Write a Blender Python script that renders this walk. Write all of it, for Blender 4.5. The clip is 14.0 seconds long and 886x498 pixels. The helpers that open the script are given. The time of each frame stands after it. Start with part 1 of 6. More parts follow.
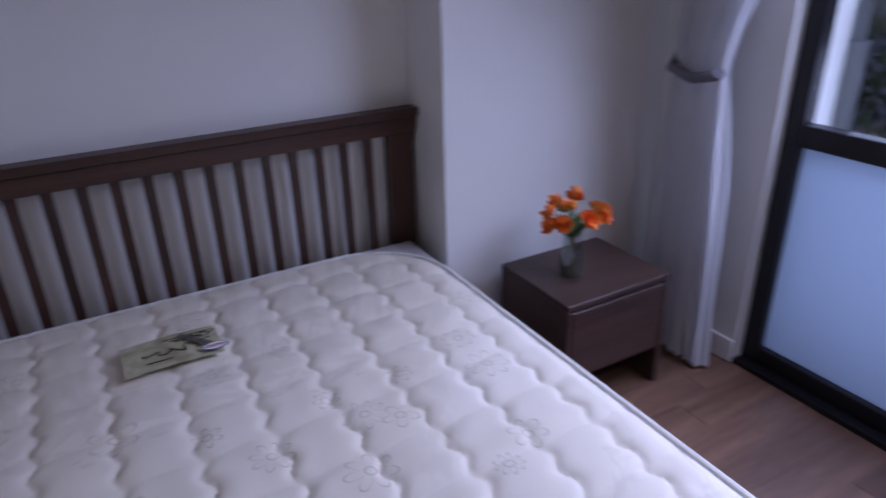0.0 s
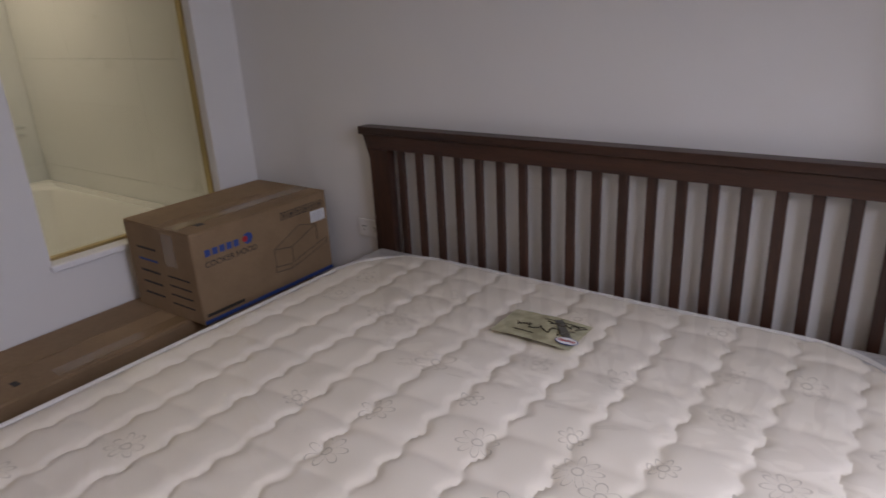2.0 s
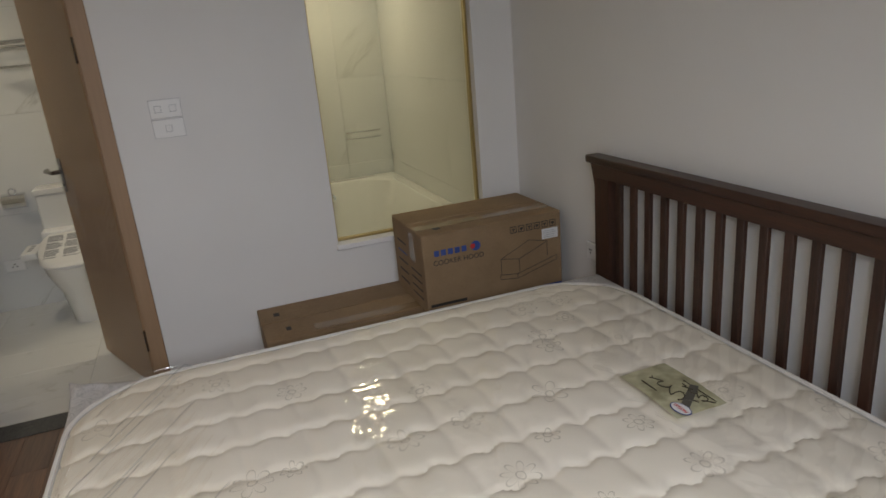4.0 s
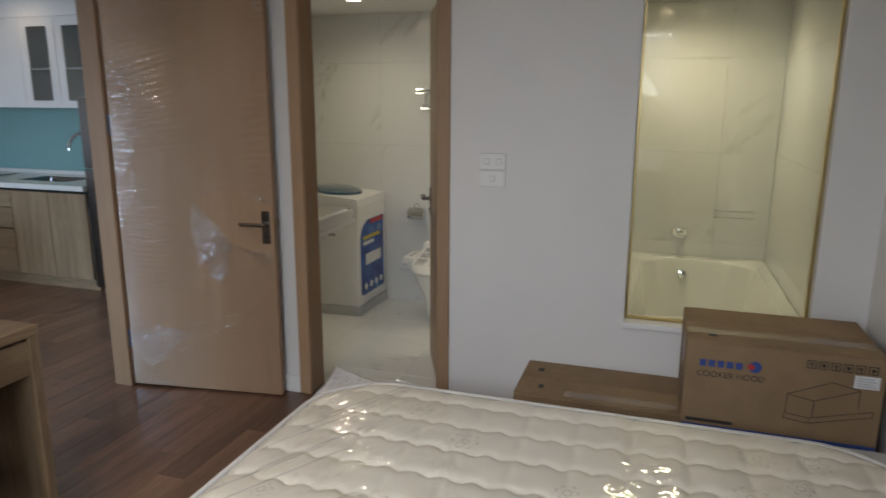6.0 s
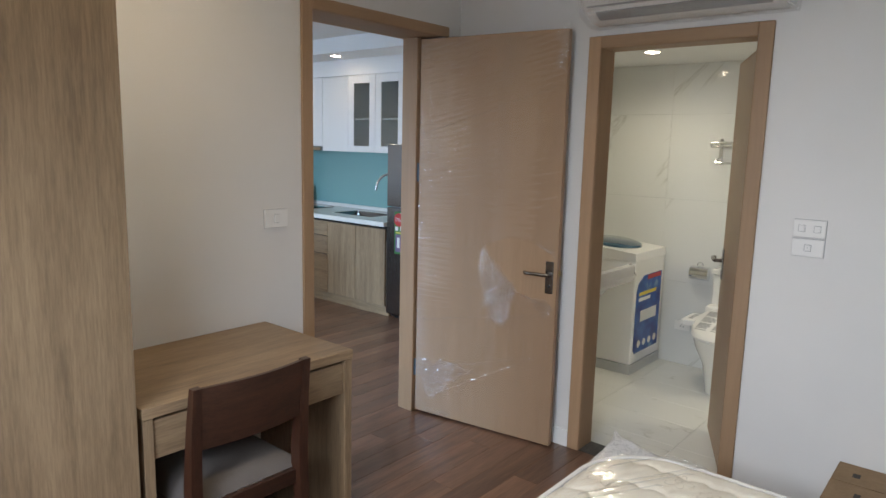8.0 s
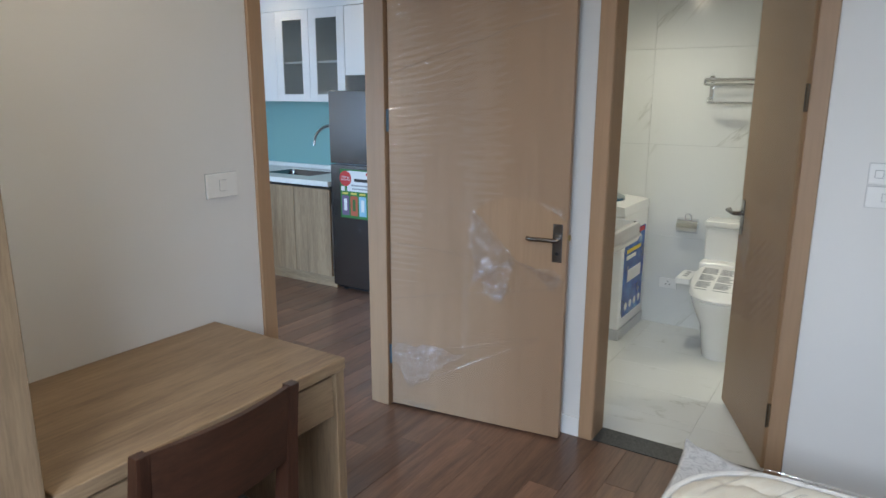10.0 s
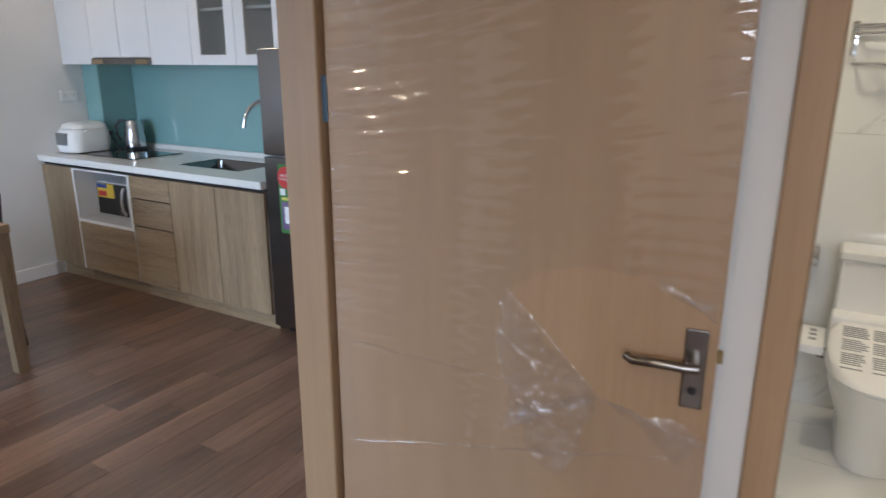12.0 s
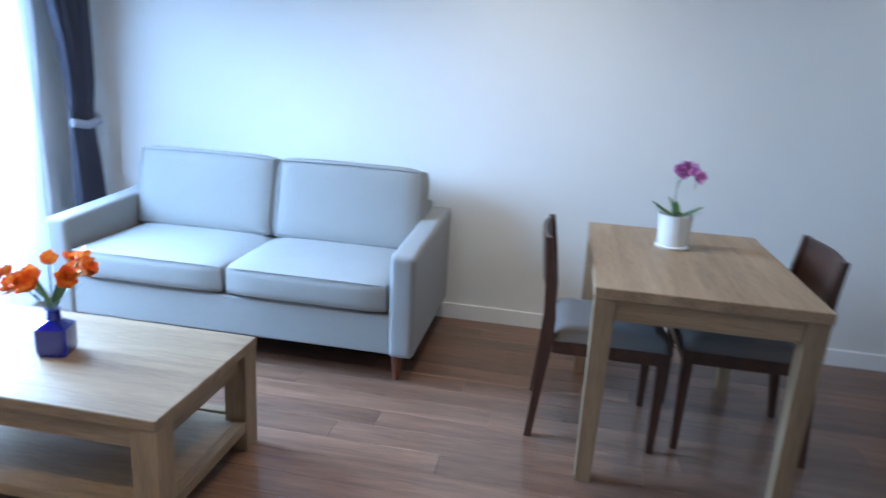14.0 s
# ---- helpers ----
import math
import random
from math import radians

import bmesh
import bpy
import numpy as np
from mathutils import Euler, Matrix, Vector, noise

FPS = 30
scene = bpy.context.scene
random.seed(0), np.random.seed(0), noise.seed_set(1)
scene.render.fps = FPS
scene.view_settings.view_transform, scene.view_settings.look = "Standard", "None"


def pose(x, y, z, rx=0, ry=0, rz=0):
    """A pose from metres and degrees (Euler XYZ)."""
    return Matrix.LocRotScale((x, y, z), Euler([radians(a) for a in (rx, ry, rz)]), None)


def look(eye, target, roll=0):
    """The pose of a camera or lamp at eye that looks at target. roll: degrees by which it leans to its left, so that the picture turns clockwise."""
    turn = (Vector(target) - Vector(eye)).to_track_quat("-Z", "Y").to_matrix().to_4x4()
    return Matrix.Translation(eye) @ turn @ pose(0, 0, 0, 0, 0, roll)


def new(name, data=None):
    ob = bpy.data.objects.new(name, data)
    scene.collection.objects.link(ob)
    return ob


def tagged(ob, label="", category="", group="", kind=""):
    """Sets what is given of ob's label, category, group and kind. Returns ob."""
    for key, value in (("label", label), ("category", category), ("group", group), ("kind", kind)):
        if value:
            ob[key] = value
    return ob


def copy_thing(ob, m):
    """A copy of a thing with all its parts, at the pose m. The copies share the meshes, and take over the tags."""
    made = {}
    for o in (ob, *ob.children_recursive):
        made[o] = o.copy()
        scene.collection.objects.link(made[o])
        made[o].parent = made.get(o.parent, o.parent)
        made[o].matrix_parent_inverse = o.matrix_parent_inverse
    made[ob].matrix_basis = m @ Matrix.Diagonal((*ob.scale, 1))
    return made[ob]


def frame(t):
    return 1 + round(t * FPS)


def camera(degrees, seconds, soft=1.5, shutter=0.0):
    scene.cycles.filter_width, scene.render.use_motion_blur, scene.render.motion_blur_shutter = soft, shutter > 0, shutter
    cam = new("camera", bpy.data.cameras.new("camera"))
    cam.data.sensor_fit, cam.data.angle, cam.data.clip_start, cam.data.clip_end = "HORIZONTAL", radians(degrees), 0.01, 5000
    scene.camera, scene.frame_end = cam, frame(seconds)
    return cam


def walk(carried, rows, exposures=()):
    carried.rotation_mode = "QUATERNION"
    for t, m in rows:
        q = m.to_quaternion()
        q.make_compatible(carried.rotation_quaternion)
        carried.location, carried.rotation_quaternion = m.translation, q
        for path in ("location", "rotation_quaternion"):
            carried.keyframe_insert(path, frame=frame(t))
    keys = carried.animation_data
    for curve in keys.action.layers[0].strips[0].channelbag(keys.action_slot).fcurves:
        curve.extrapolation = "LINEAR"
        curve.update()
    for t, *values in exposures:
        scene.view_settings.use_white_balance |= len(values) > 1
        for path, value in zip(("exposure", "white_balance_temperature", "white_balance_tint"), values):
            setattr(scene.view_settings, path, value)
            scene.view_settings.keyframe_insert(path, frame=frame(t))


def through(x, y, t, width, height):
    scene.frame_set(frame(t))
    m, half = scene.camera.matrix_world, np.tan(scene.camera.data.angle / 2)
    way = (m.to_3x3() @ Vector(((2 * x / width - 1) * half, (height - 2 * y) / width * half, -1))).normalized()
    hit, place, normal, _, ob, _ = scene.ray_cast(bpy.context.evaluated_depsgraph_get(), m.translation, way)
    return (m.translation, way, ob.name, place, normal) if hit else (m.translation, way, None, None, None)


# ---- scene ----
cam = camera(67.4, 14.0, shutter=0.25)
PATH = [
    (0, (0.673, 0.735, 1.446), (1.554, 2.322, 0.607), -1.6),
    (0.5, (0.916, 0.88, 1.385), (0.953, 2.696, 0.549), -2.7),
    (1, (1.097, 0.804, 1.36), (0.87, 2.614, 0.54), -1.4),
    (1.5, (1.288, 0.766, 1.39), (0.831, 2.532, 0.57), -1.6),
    (2, (1.517, 0.876, 1.359), (0.389, 2.378, 0.671), -3.1),
    (2.2, (1.6, 0.887, 1.348), (0.326, 2.284, 0.694), -5.8),
    (4.3, (2.079, 1.394, 1.46), (0.249, 1.883, 0.816), -3.1),
    (4.5, (2.132, 1.455, 1.465), (0.285, 1.844, 0.805), -2.0),
    (5, (2.104, 1.594, 1.465), (0.22, 1.747, 0.812), -0.8),
    (5.5, (1.94, 1.834, 1.472), (0.036, 1.59, 0.909), -0.3),
    (6, (2.001, 1.907, 1.502), (0.141, 1.309, 1.076), 0.3),
    (6.5, (2.102, 1.931, 1.514), (0.374, 0.997, 1.142), 1.2),
    (7, (2.08, 1.952, 1.537), (0.489, 0.774, 1.251), 1.6),
    (7.2, (2.065, 1.922, 1.567), (0.538, 0.66, 1.297), 1.2),
    (9.3, (1.992, 1.491, 1.505), (0.456, 0.28, 1.091), 1.5),
    (9.5, (1.941, 1.414, 1.502), (0.322, 0.332, 1.047), 2.2),
    (10, (1.735, 1.16, 1.499), (0.099, 0.1, 1.052), 0.2),
    (10.5, (1.56, 0.823, 1.478), (-0.174, -0.05, 0.999), -1.4),
    (11, (1.255, 0.661, 1.467), (-0.563, 0.026, 0.929), -1.4),
    (11.5, (0.836, 0.507, 1.478), (-0.933, -0.257, 0.944), -0.8),
    (12, (0.45, 0.268, 1.47), (-1.204, -0.718, 0.931), 0.1),
    (12.5, (0.164, 0.108, 1.444), (-1.207, -1.237, 0.888), -1.0),
    (13, (-0.104, -0.186, 1.419), (-0.908, -1.927, 0.85), -2.7),
    (13.5, (-0.169, -0.564, 1.445), (-0.475, -2.459, 0.885), -0.5),
    (13.6, (-0.18, -0.629, 1.458), (-0.366, -2.538, 0.894), -0.9),
    (14, (-0.21, -0.865, 1.426), (0.117, -2.763, 0.888), 3.5),
]
EXPOSURES = [(0.0, -0.97, 5650, 40), (0.5, -0.97, 6300, 39), (1.5, -0.84, 6750, 36), (2.2, -0.7, 7250, 28), (4.5, -0.62, 7650, 18), (6.0, -0.44, 7450, 17), (7.0, -0.02, 7500, 17), (9.5, 0.31, 6550, 12), (11.0, 0.31, 6550, 14), (11.5, 0.24, 7450, 21), (12.0, 0.23, 7450, 20), (12.5, 0.34, 7300, 20), (13.0, 0.42, 6600, 13), (13.5, 0.5, 6250, 11), (14.0, 0.36, 5800, 12)]
walk(cam, [(t, look(eye, target, roll)) for t, eye, target, roll in PATH], EXPOSURES)

# ---- world and lights ----
world = bpy.data.worlds.new("world")
scene.world = world
world.use_nodes = True
wn = world.node_tree
sky = wn.nodes.new("ShaderNodeTexSky")
sky.sky_type = "NISHITA"
sky.sun_disc = False
sky.sun_elevation, sky.sun_rotation = radians(38), radians(250)
bgn = wn.nodes["Background"]
bgn.inputs["Strength"].default_value = 0.12
wn.links.new(sky.outputs[0], bgn.inputs[0])


def area_lamp(name, at, target, sx, sy, watts, colour, spread=180):
    d = bpy.data.lights.new(name, "AREA")
    d.shape, d.size, d.size_y, d.energy, d.color = "RECTANGLE", sx, sy, watts, colour
    d.spread = radians(spread)
    ob = new(name, d)
    ob.matrix_world = look(at, target)
    return ob


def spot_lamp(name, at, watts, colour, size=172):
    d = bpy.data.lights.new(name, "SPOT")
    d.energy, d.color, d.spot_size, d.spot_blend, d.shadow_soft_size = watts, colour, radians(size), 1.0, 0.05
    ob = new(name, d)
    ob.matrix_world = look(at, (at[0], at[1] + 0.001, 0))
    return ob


DAY = (0.69, 0.83, 1.0)
DAY_LIVING = (0.41, 0.67, 1.0)
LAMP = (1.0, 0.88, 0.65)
LAMP_BATH = (0.95, 0.94, 0.77)
BED_DAY, LIV_DAY, KIT_LAMP, BATH_LAMP = 56, 165, 2.0, 20.0
area_lamp("daylight_bedroom", (2.79, 1.30, 1.86), (2.17, 1.30, 1.08), 1.30, 0.85, BED_DAY, DAY, 125)
area_lamp("daylight_bedroom_low", (2.95, 1.30, 0.62), (1.9, 1.30, 0.5), 1.3, 0.95, 11, DAY)
area_lamp("daylight_living", (3.00, -3.20, 1.40), (2.1, -3.20, 0.60), 1.5, 1.7, LIV_DAY, DAY_LIVING, 118)
BATH_LIGHTS = [(-2.05, 0.0), (-2.27, 1.90), (-2.19, 2.14)]
# Unseen downlights: four set from door-film glints, the last added for the dining wall.
UNSEEN_ROOM_LIGHTS = [(1.00, 0.05, 2.60, 19), (1.95, 0.05, 2.60, 20), (0.80, -1.55, 2.45, 24), (1.72, -1.62, 2.45, 28), (0.00, -3.40, 2.45, 42)]
# First one is known, second inferred from a glow, third added unseen.
KIT_LIGHTS = [(-2.06, -3.0), (-2.06, -3.95), (-2.06, -2.0)]
CEIL_BED, CEIL_LIV, CEIL_KIT, CEIL_BATH = 2.60, 2.45, 2.32, 2.15
for px, py, pz, watts in UNSEEN_ROOM_LIGHTS:
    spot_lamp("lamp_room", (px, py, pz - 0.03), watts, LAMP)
for px, py in KIT_LIGHTS:
    spot_lamp("lamp_kitchen", (px, py, CEIL_KIT - 0.03), KIT_LAMP, LAMP)
for px, py in BATH_LIGHTS:
    spot_lamp("lamp_bathroom", (px, py, CEIL_BATH - 0.03), BATH_LAMP, LAMP_BATH)


# ---- materials ----
def mat(name, colour, rough=0.5, metal=0.0, **k):
    """A principled material; k: other inputs by name with _ for spaces."""
    m = bpy.data.materials.new(name)
    m.use_nodes = True
    b = m.node_tree.nodes["Principled BSDF"]
    b.inputs["Base Color"].default_value = (*colour, 1)
    b.inputs["Roughness"].default_value = rough
    b.inputs["Metallic"].default_value = metal
    for key, v in k.items():
        b.inputs[key.replace("_", " ")].default_value = v
    return m


class Nodes:
    """Short ways to wire a material's nodes."""

    def __init__(self, m):
        self.t = m.node_tree
        self.b = m.node_tree.nodes["Principled BSDF"]

    def add(self, kind, **k):
        n = self.t.nodes.new("ShaderNode" + kind)
        for key, v in k.items():
            if key in n.inputs:
                n.inputs[key].default_value = v
            else:
                n.inputs[key.replace("_", " ")].default_value = v
        return n

    def link(self, a, b):
        self.t.links.new(a, b)

    def coords(self, scale=(1, 1, 1), rot=(0, 0, 0), per_object=False):
        c = self.add("TexCoord")
        m = self.add("Mapping")
        m.inputs["Scale"].default_value = scale
        m.inputs["Rotation"].default_value = rot
        self.link(c.outputs["Object"], m.inputs[0])
        if per_object:
            o = self.add("ObjectInfo")
            x = self.add("CombineXYZ")
            k = self.add("Math")
            k.operation = "MULTIPLY"
            self.link(o.outputs["Random"], k.inputs[0])
            k.inputs[1].default_value = 37.0
            for i in range(3):
                self.link(k.outputs[0], x.inputs[i])
            self.link(x.outputs[0], m.inputs["Location"])
        return m.outputs[0]

    def noise(self, vec, scale, detail=4, rough=0.55, dist=0.0):
        n = self.add("TexNoise", Scale=scale, Detail=detail, Roughness=rough, Distortion=dist)
        self.link(vec, n.inputs["Vector"])
        return n.outputs["Fac"]

    def ramp(self, fac, stops):
        r = self.add("ValToRGB")
        e = r.color_ramp.elements
        while len(e) < len(stops):
            e.new(0.5)
        for el, (p, c) in zip(e, stops):
            el.position, el.color = p, (*c, 1)
        self.link(fac, r.inputs[0])
        return r.outputs[0]

    def mix(self, fac, a, b, mode="MIX"):
        n = self.t.nodes.new("ShaderNodeMix")
        n.data_type, n.blend_type = "RGBA", mode
        for v, s in ((fac, n.inputs[0]), (a, n.inputs[6]), (b, n.inputs[7])):
            if hasattr(v, "is_linked"):
                self.link(v, s)
            else:
                s.default_value = v if isinstance(v, (int, float)) else (*v, 1)
        return n.outputs[2]

    def math(self, op, a, b=0.0):
        n = self.t.nodes.new("ShaderNodeMath")
        n.operation = op
        for v, s in ((a, n.inputs[0]), (b, n.inputs[1])):
            if hasattr(v, "is_linked"):
                self.link(v, s)
            else:
                s.default_value = v
        return n.outputs[0]

    def bump(self, height, strength=0.2, dist=0.01, socket="Normal"):
        n = self.add("Bump", Strength=strength, Distance=dist)
        self.link(height, n.inputs["Height"])
        self.link(n.outputs[0], self.b.inputs[socket])

    def colour(self, c):
        self.link(c, self.b.inputs["Base Color"])

    def rough(self, fac, lo, hi):
        r = self.add("MapRange")
        r.inputs["To Min"].default_value, r.inputs["To Max"].default_value = lo, hi
        self.link(fac, r.inputs["Value"])
        self.link(r.outputs[0], self.b.inputs["Roughness"])


def paint(name, c, var=0.03):
    m = mat(name, c, 0.6)
    n = Nodes(m)
    v = n.coords()
    big = n.noise(v, 1.3, 3)
    n.colour(n.ramp(big, [(0.3, tuple(x * (1 - var) for x in c)), (0.7, tuple(min(1, x * (1 + var)) for x in c))]))
    n.bump(n.noise(v, 220, 3), 0.06, 0.003)
    return m


def wood(name, dark, light, axis="x", rough=0.45, fine=26.0, stretch=14.0, spread=0.35, coat=0.0, per_object=True, vary=0.12, fibre=0.22, streaks=0.75):
    """Wood with grain that runs along the given axis."""
    m = mat(name, light, rough, Coat_Weight=coat, Coat_Roughness=0.12)
    n = Nodes(m)
    s = {"x": (1 / stretch, 1, 1), "y": (1, 1 / stretch, 1), "z": (1, 1, 1 / stretch)}[axis]
    v = n.coords(s, per_object=per_object)
    g1 = n.noise(v, fine, 8, 0.62, 0.6)
    g2 = n.noise(v, fine * 0.22, 3, 0.5, 1.2)
    g = n.math("ADD", n.math("MULTIPLY", g1, 0.55), n.math("MULTIPLY", g2, 0.45))
    c = n.ramp(g, [(0.5 - spread / 2, dark), (0.5 + spread / 2, light)])
    streak = n.noise(n.coords(tuple(k * 0.6 if k < 1 else k for k in s), per_object=per_object), fine * 0.55, 4, 0.7, 0.3)
    c = n.mix(n.ramp(streak, [(0.55, (0, 0, 0)), (0.72, (streaks, streaks, streaks))]), c, dark)
    fib = n.noise(n.coords(tuple(k if k < 1 else 1 for k in s), per_object=per_object), fine * 9, 3, 0.6)
    c = n.mix(fibre, c, n.ramp(fib, [(0.35, tuple(x * 0.55 for x in dark)), (0.62, light)]))
    if per_object:
        o = n.add("ObjectInfo")
        hsv = n.add("HueSaturation")
        r = n.add("MapRange")
        r.inputs["To Min"].default_value, r.inputs["To Max"].default_value = 1 - vary, 1 + vary
        n.link(o.outputs["Random"], r.inputs["Value"])
        n.link(r.outputs[0], hsv.inputs["Value"])
        n.link(c, hsv.inputs["Color"])
        c = hsv.outputs[0]
    n.colour(c)
    n.rough(g1, rough - 0.07, rough + 0.1)
    n.bump(fib, 0.08, 0.002)
    return m


M_WALL = paint("white_wall_paint", (0.77, 0.763, 0.742))
M_CEIL = paint("white_ceiling_paint", (0.80, 0.80, 0.79))
M_TRIM = paint("white_trim", (0.85, 0.85, 0.84), 0.01)
M_BLACK = mat("black_plastic", (0.012, 0.012, 0.014), 0.35)
M_WHITE = mat("white_plastic", (0.84, 0.84, 0.82), 0.28)
M_GREY = mat("grey_plastic", (0.33, 0.34, 0.35), 0.4)
M_CHROME = mat("chrome", (0.80, 0.81, 0.82), 0.09, 1.0)
M_SATIN = mat("satin_nickel", (0.25, 0.235, 0.22), 0.27, 1.0)
# Near-black that paints shade into cabinet gaps; also colours the subfloor.
M_GAP = mat("gap_shade", (0.02, 0.017, 0.015), 0.9)
M_LAMP = mat("lamp_diffuser", (0.9, 0.9, 0.9), 0.4, Emission_Color=(1.0, 0.86, 0.68, 1), Emission_Strength=30.0)
M_FRAME = mat("dark_aluminium", (0.018, 0.018, 0.022), 0.35, 0.4)
M_CERAMIC = mat("white_ceramic", (0.80, 0.80, 0.77), 0.12, Coat_Weight=0.5, Coat_Roughness=0.05)
M_GRANITE = mat("dark_granite", (0.05, 0.05, 0.05), 0.35)
_n = Nodes(M_GRANITE)
_n.colour(_n.ramp(_n.noise(_n.coords(), 160, 4), [(0.35, (0.02, 0.02, 0.02)), (0.7, (0.11, 0.11, 0.105))]))

M_WALNUT = wood("dark_walnut", (0.011, 0.0045, 0.003), (0.078, 0.030, 0.016), "x", 0.40, 30, 12, coat=0.10)
M_WALNUT_Z = wood("dark_walnut_upright", (0.011, 0.0045, 0.003), (0.082, 0.031, 0.017), "z", 0.40, 30, 12, coat=0.10)
M_STAND = wood("grey_walnut", (0.030, 0.015, 0.012), (0.085, 0.045, 0.034), "x", 0.42, 34, 14)
M_OAK = wood("pale_oak", (0.155, 0.097, 0.055), (0.395, 0.275, 0.165), "x", 0.42, 20, 13, 0.36)
M_OAK_Z = wood("pale_oak_upright", (0.155, 0.097, 0.055), (0.395, 0.275, 0.165), "z", 0.45, 20, 13, 0.36)
M_OAK_Y = wood("pale_oak_across", (0.155, 0.097, 0.055), (0.395, 0.275, 0.165), "y", 0.45, 20, 13, 0.36)
M_FRAMEWOOD = wood("maple_frame", (0.320, 0.195, 0.110), (0.478, 0.312, 0.188), "z", 0.5, 12, 16, 0.7, fibre=0.08, streaks=0.15)
M_FRAMEWOOD_X = wood("maple_frame_across", (0.320, 0.195, 0.110), (0.478, 0.312, 0.188), "x", 0.5, 12, 16, 0.7, fibre=0.08, streaks=0.15)
M_FRAMEWOOD_Y = wood("maple_frame_lintel", (0.320, 0.195, 0.110), (0.478, 0.312, 0.188), "y", 0.5, 12, 16, 0.7, fibre=0.08, streaks=0.15)
M_PLANK = wood("laminate_floor", (0.050, 0.024, 0.016), (0.275, 0.150, 0.095), "x", 0.34, 17, 16, 0.42, vary=0.26, coat=0.35)


# ---- building helpers ----
def bx(bm, a, b, bev=0.0, seg=2, m=None):
    """A box from corner a to corner b, with bevelled edges, turned by the matrix m."""
    r = bmesh.ops.create_cube(bm, size=1.0)
    vs = r["verts"]
    c = [(a[i] + b[i]) / 2 for i in range(3)]
    d = [abs(b[i] - a[i]) for i in range(3)]
    for v in vs:
        v.co = Vector((c[0] + v.co.x * d[0], c[1] + v.co.y * d[1], c[2] + v.co.z * d[2]))
    if bev:
        es = list({e for v in vs for e in v.link_edges})
        out = bmesh.ops.bevel(bm, geom=es, offset=min(bev, min(d) * 0.45), segments=seg, profile=0.7, affect="EDGES")
        vs = list({v for f in out["faces"] for v in f.verts} | {v for v in vs if v.is_valid})
    if m is not None:
        bmesh.ops.transform(bm, matrix=m, verts=vs)
    return vs


def cyl(bm, p0, p1, r0, r1=None, seg=16):
    """A round bar from p0 to p1, closed at its ends."""
    p0, p1 = Vector(p0), Vector(p1)
    r1 = r0 if r1 is None else r1
    d = p1 - p0
    m = Matrix.Translation((p0 + p1) / 2) @ d.to_track_quat("Z", "Y").to_matrix().to_4x4()
    return bmesh.ops.create_cone(bm, cap_ends=True, segments=seg, radius1=r0, radius2=r1, depth=d.length, matrix=m)["verts"]


def tube(bm, pts, r, seg=10):
    """A bent tube along the points."""
    rings = []
    pts = [Vector(p) for p in pts]
    for i, p in enumerate(pts):
        d = (pts[min(i + 1, len(pts) - 1)] - pts[max(i - 1, 0)]).normalized()
        q = d.to_track_quat("Z", "Y")
        rings.append([bm.verts.new(p + q @ Vector((r * math.cos(k * math.tau / seg), r * math.sin(k * math.tau / seg), 0))) for k in range(seg)])
    for a, b in zip(rings, rings[1:]):
        for k in range(seg):
            bm.faces.new((a[k], a[(k + 1) % seg], b[(k + 1) % seg], b[k]))
    bm.faces.new(rings[0][::-1])
    bm.faces.new(rings[-1])


def lathe(bm, profile, seg=28, centre=(0, 0, 0)):
    """A turned body from (radius, height) pairs."""
    cx, cy, cz = centre
    rings = []
    for r, z in profile:
        rings.append([bm.verts.new((cx + r * math.cos(k * math.tau / seg), cy + r * math.sin(k * math.tau / seg), cz + z)) for k in range(seg)])
    for a, b in zip(rings, rings[1:]):
        for k in range(seg):
            bm.faces.new((a[k], a[(k + 1) % seg], b[(k + 1) % seg], b[k]))
    if profile[0][0] > 0.0005:
        bm.faces.new(rings[0][::-1])
    if profile[-1][0] > 0.0005:
        bm.faces.new(rings[-1])
    bmesh.ops.remove_doubles(bm, verts=bm.verts[:], dist=1e-5)


def loft(bm, rings, close=True):
    """Skin between closed rings of points."""
    vs = [[bm.verts.new(p) for p in r] for r in rings]
    k = len(vs[0])
    for a, b in zip(vs, vs[1:]):
        for i in range(k):
            bm.faces.new((a[i], a[(i + 1) % k], b[(i + 1) % k], b[i]))
    if close:
        bm.faces.new(vs[0][::-1])
        bm.faces.new(vs[-1])


def sheet(bm, fn, nu, nv):
    """A surface fn(u, v) for u and v from 0 to 1."""
    g = [[bm.verts.new(fn(i / nu, j / nv)) for j in range(nv + 1)] for i in range(nu + 1)]
    for i in range(nu):
        for j in range(nv):
            bm.faces.new((g[i][j], g[i + 1][j], g[i + 1][j + 1], g[i][j + 1]))


def link_mesh(name, bm, material, smooth=False):
    bmesh.ops.recalc_face_normals(bm, faces=bm.faces[:])
    me = bpy.data.meshes.new(name)
    bm.to_mesh(me)
    bm.free()
    me.materials.append(material)
    if smooth:
        me.shade_smooth()
        me.set_sharp_from_angle(angle=radians(40))
    return new(name, me)


def part(name, bm, material, parent, label="", smooth=False):
    ob = link_mesh(name, bm, material, smooth)
    ob.parent = parent
    if label:
        tagged(ob, label)
    return ob


def thing(name, at=(0, 0, 0), turn=0.0, label="", category="", group="", kind=""):
    ob = new(name)
    ob.empty_display_size = 0.1
    ob.matrix_world = pose(*at, 0, 0, turn)
    return tagged(ob, label, category, group, kind)


def solid(name, bm, material, label="", category="", group="", kind="", at=(0, 0, 0), turn=0.0, smooth=False):
    ob = link_mesh(name, bm, material, smooth)
    ob.matrix_world = pose(*at, 0, 0, turn)
    return tagged(ob, label, category, group, kind)


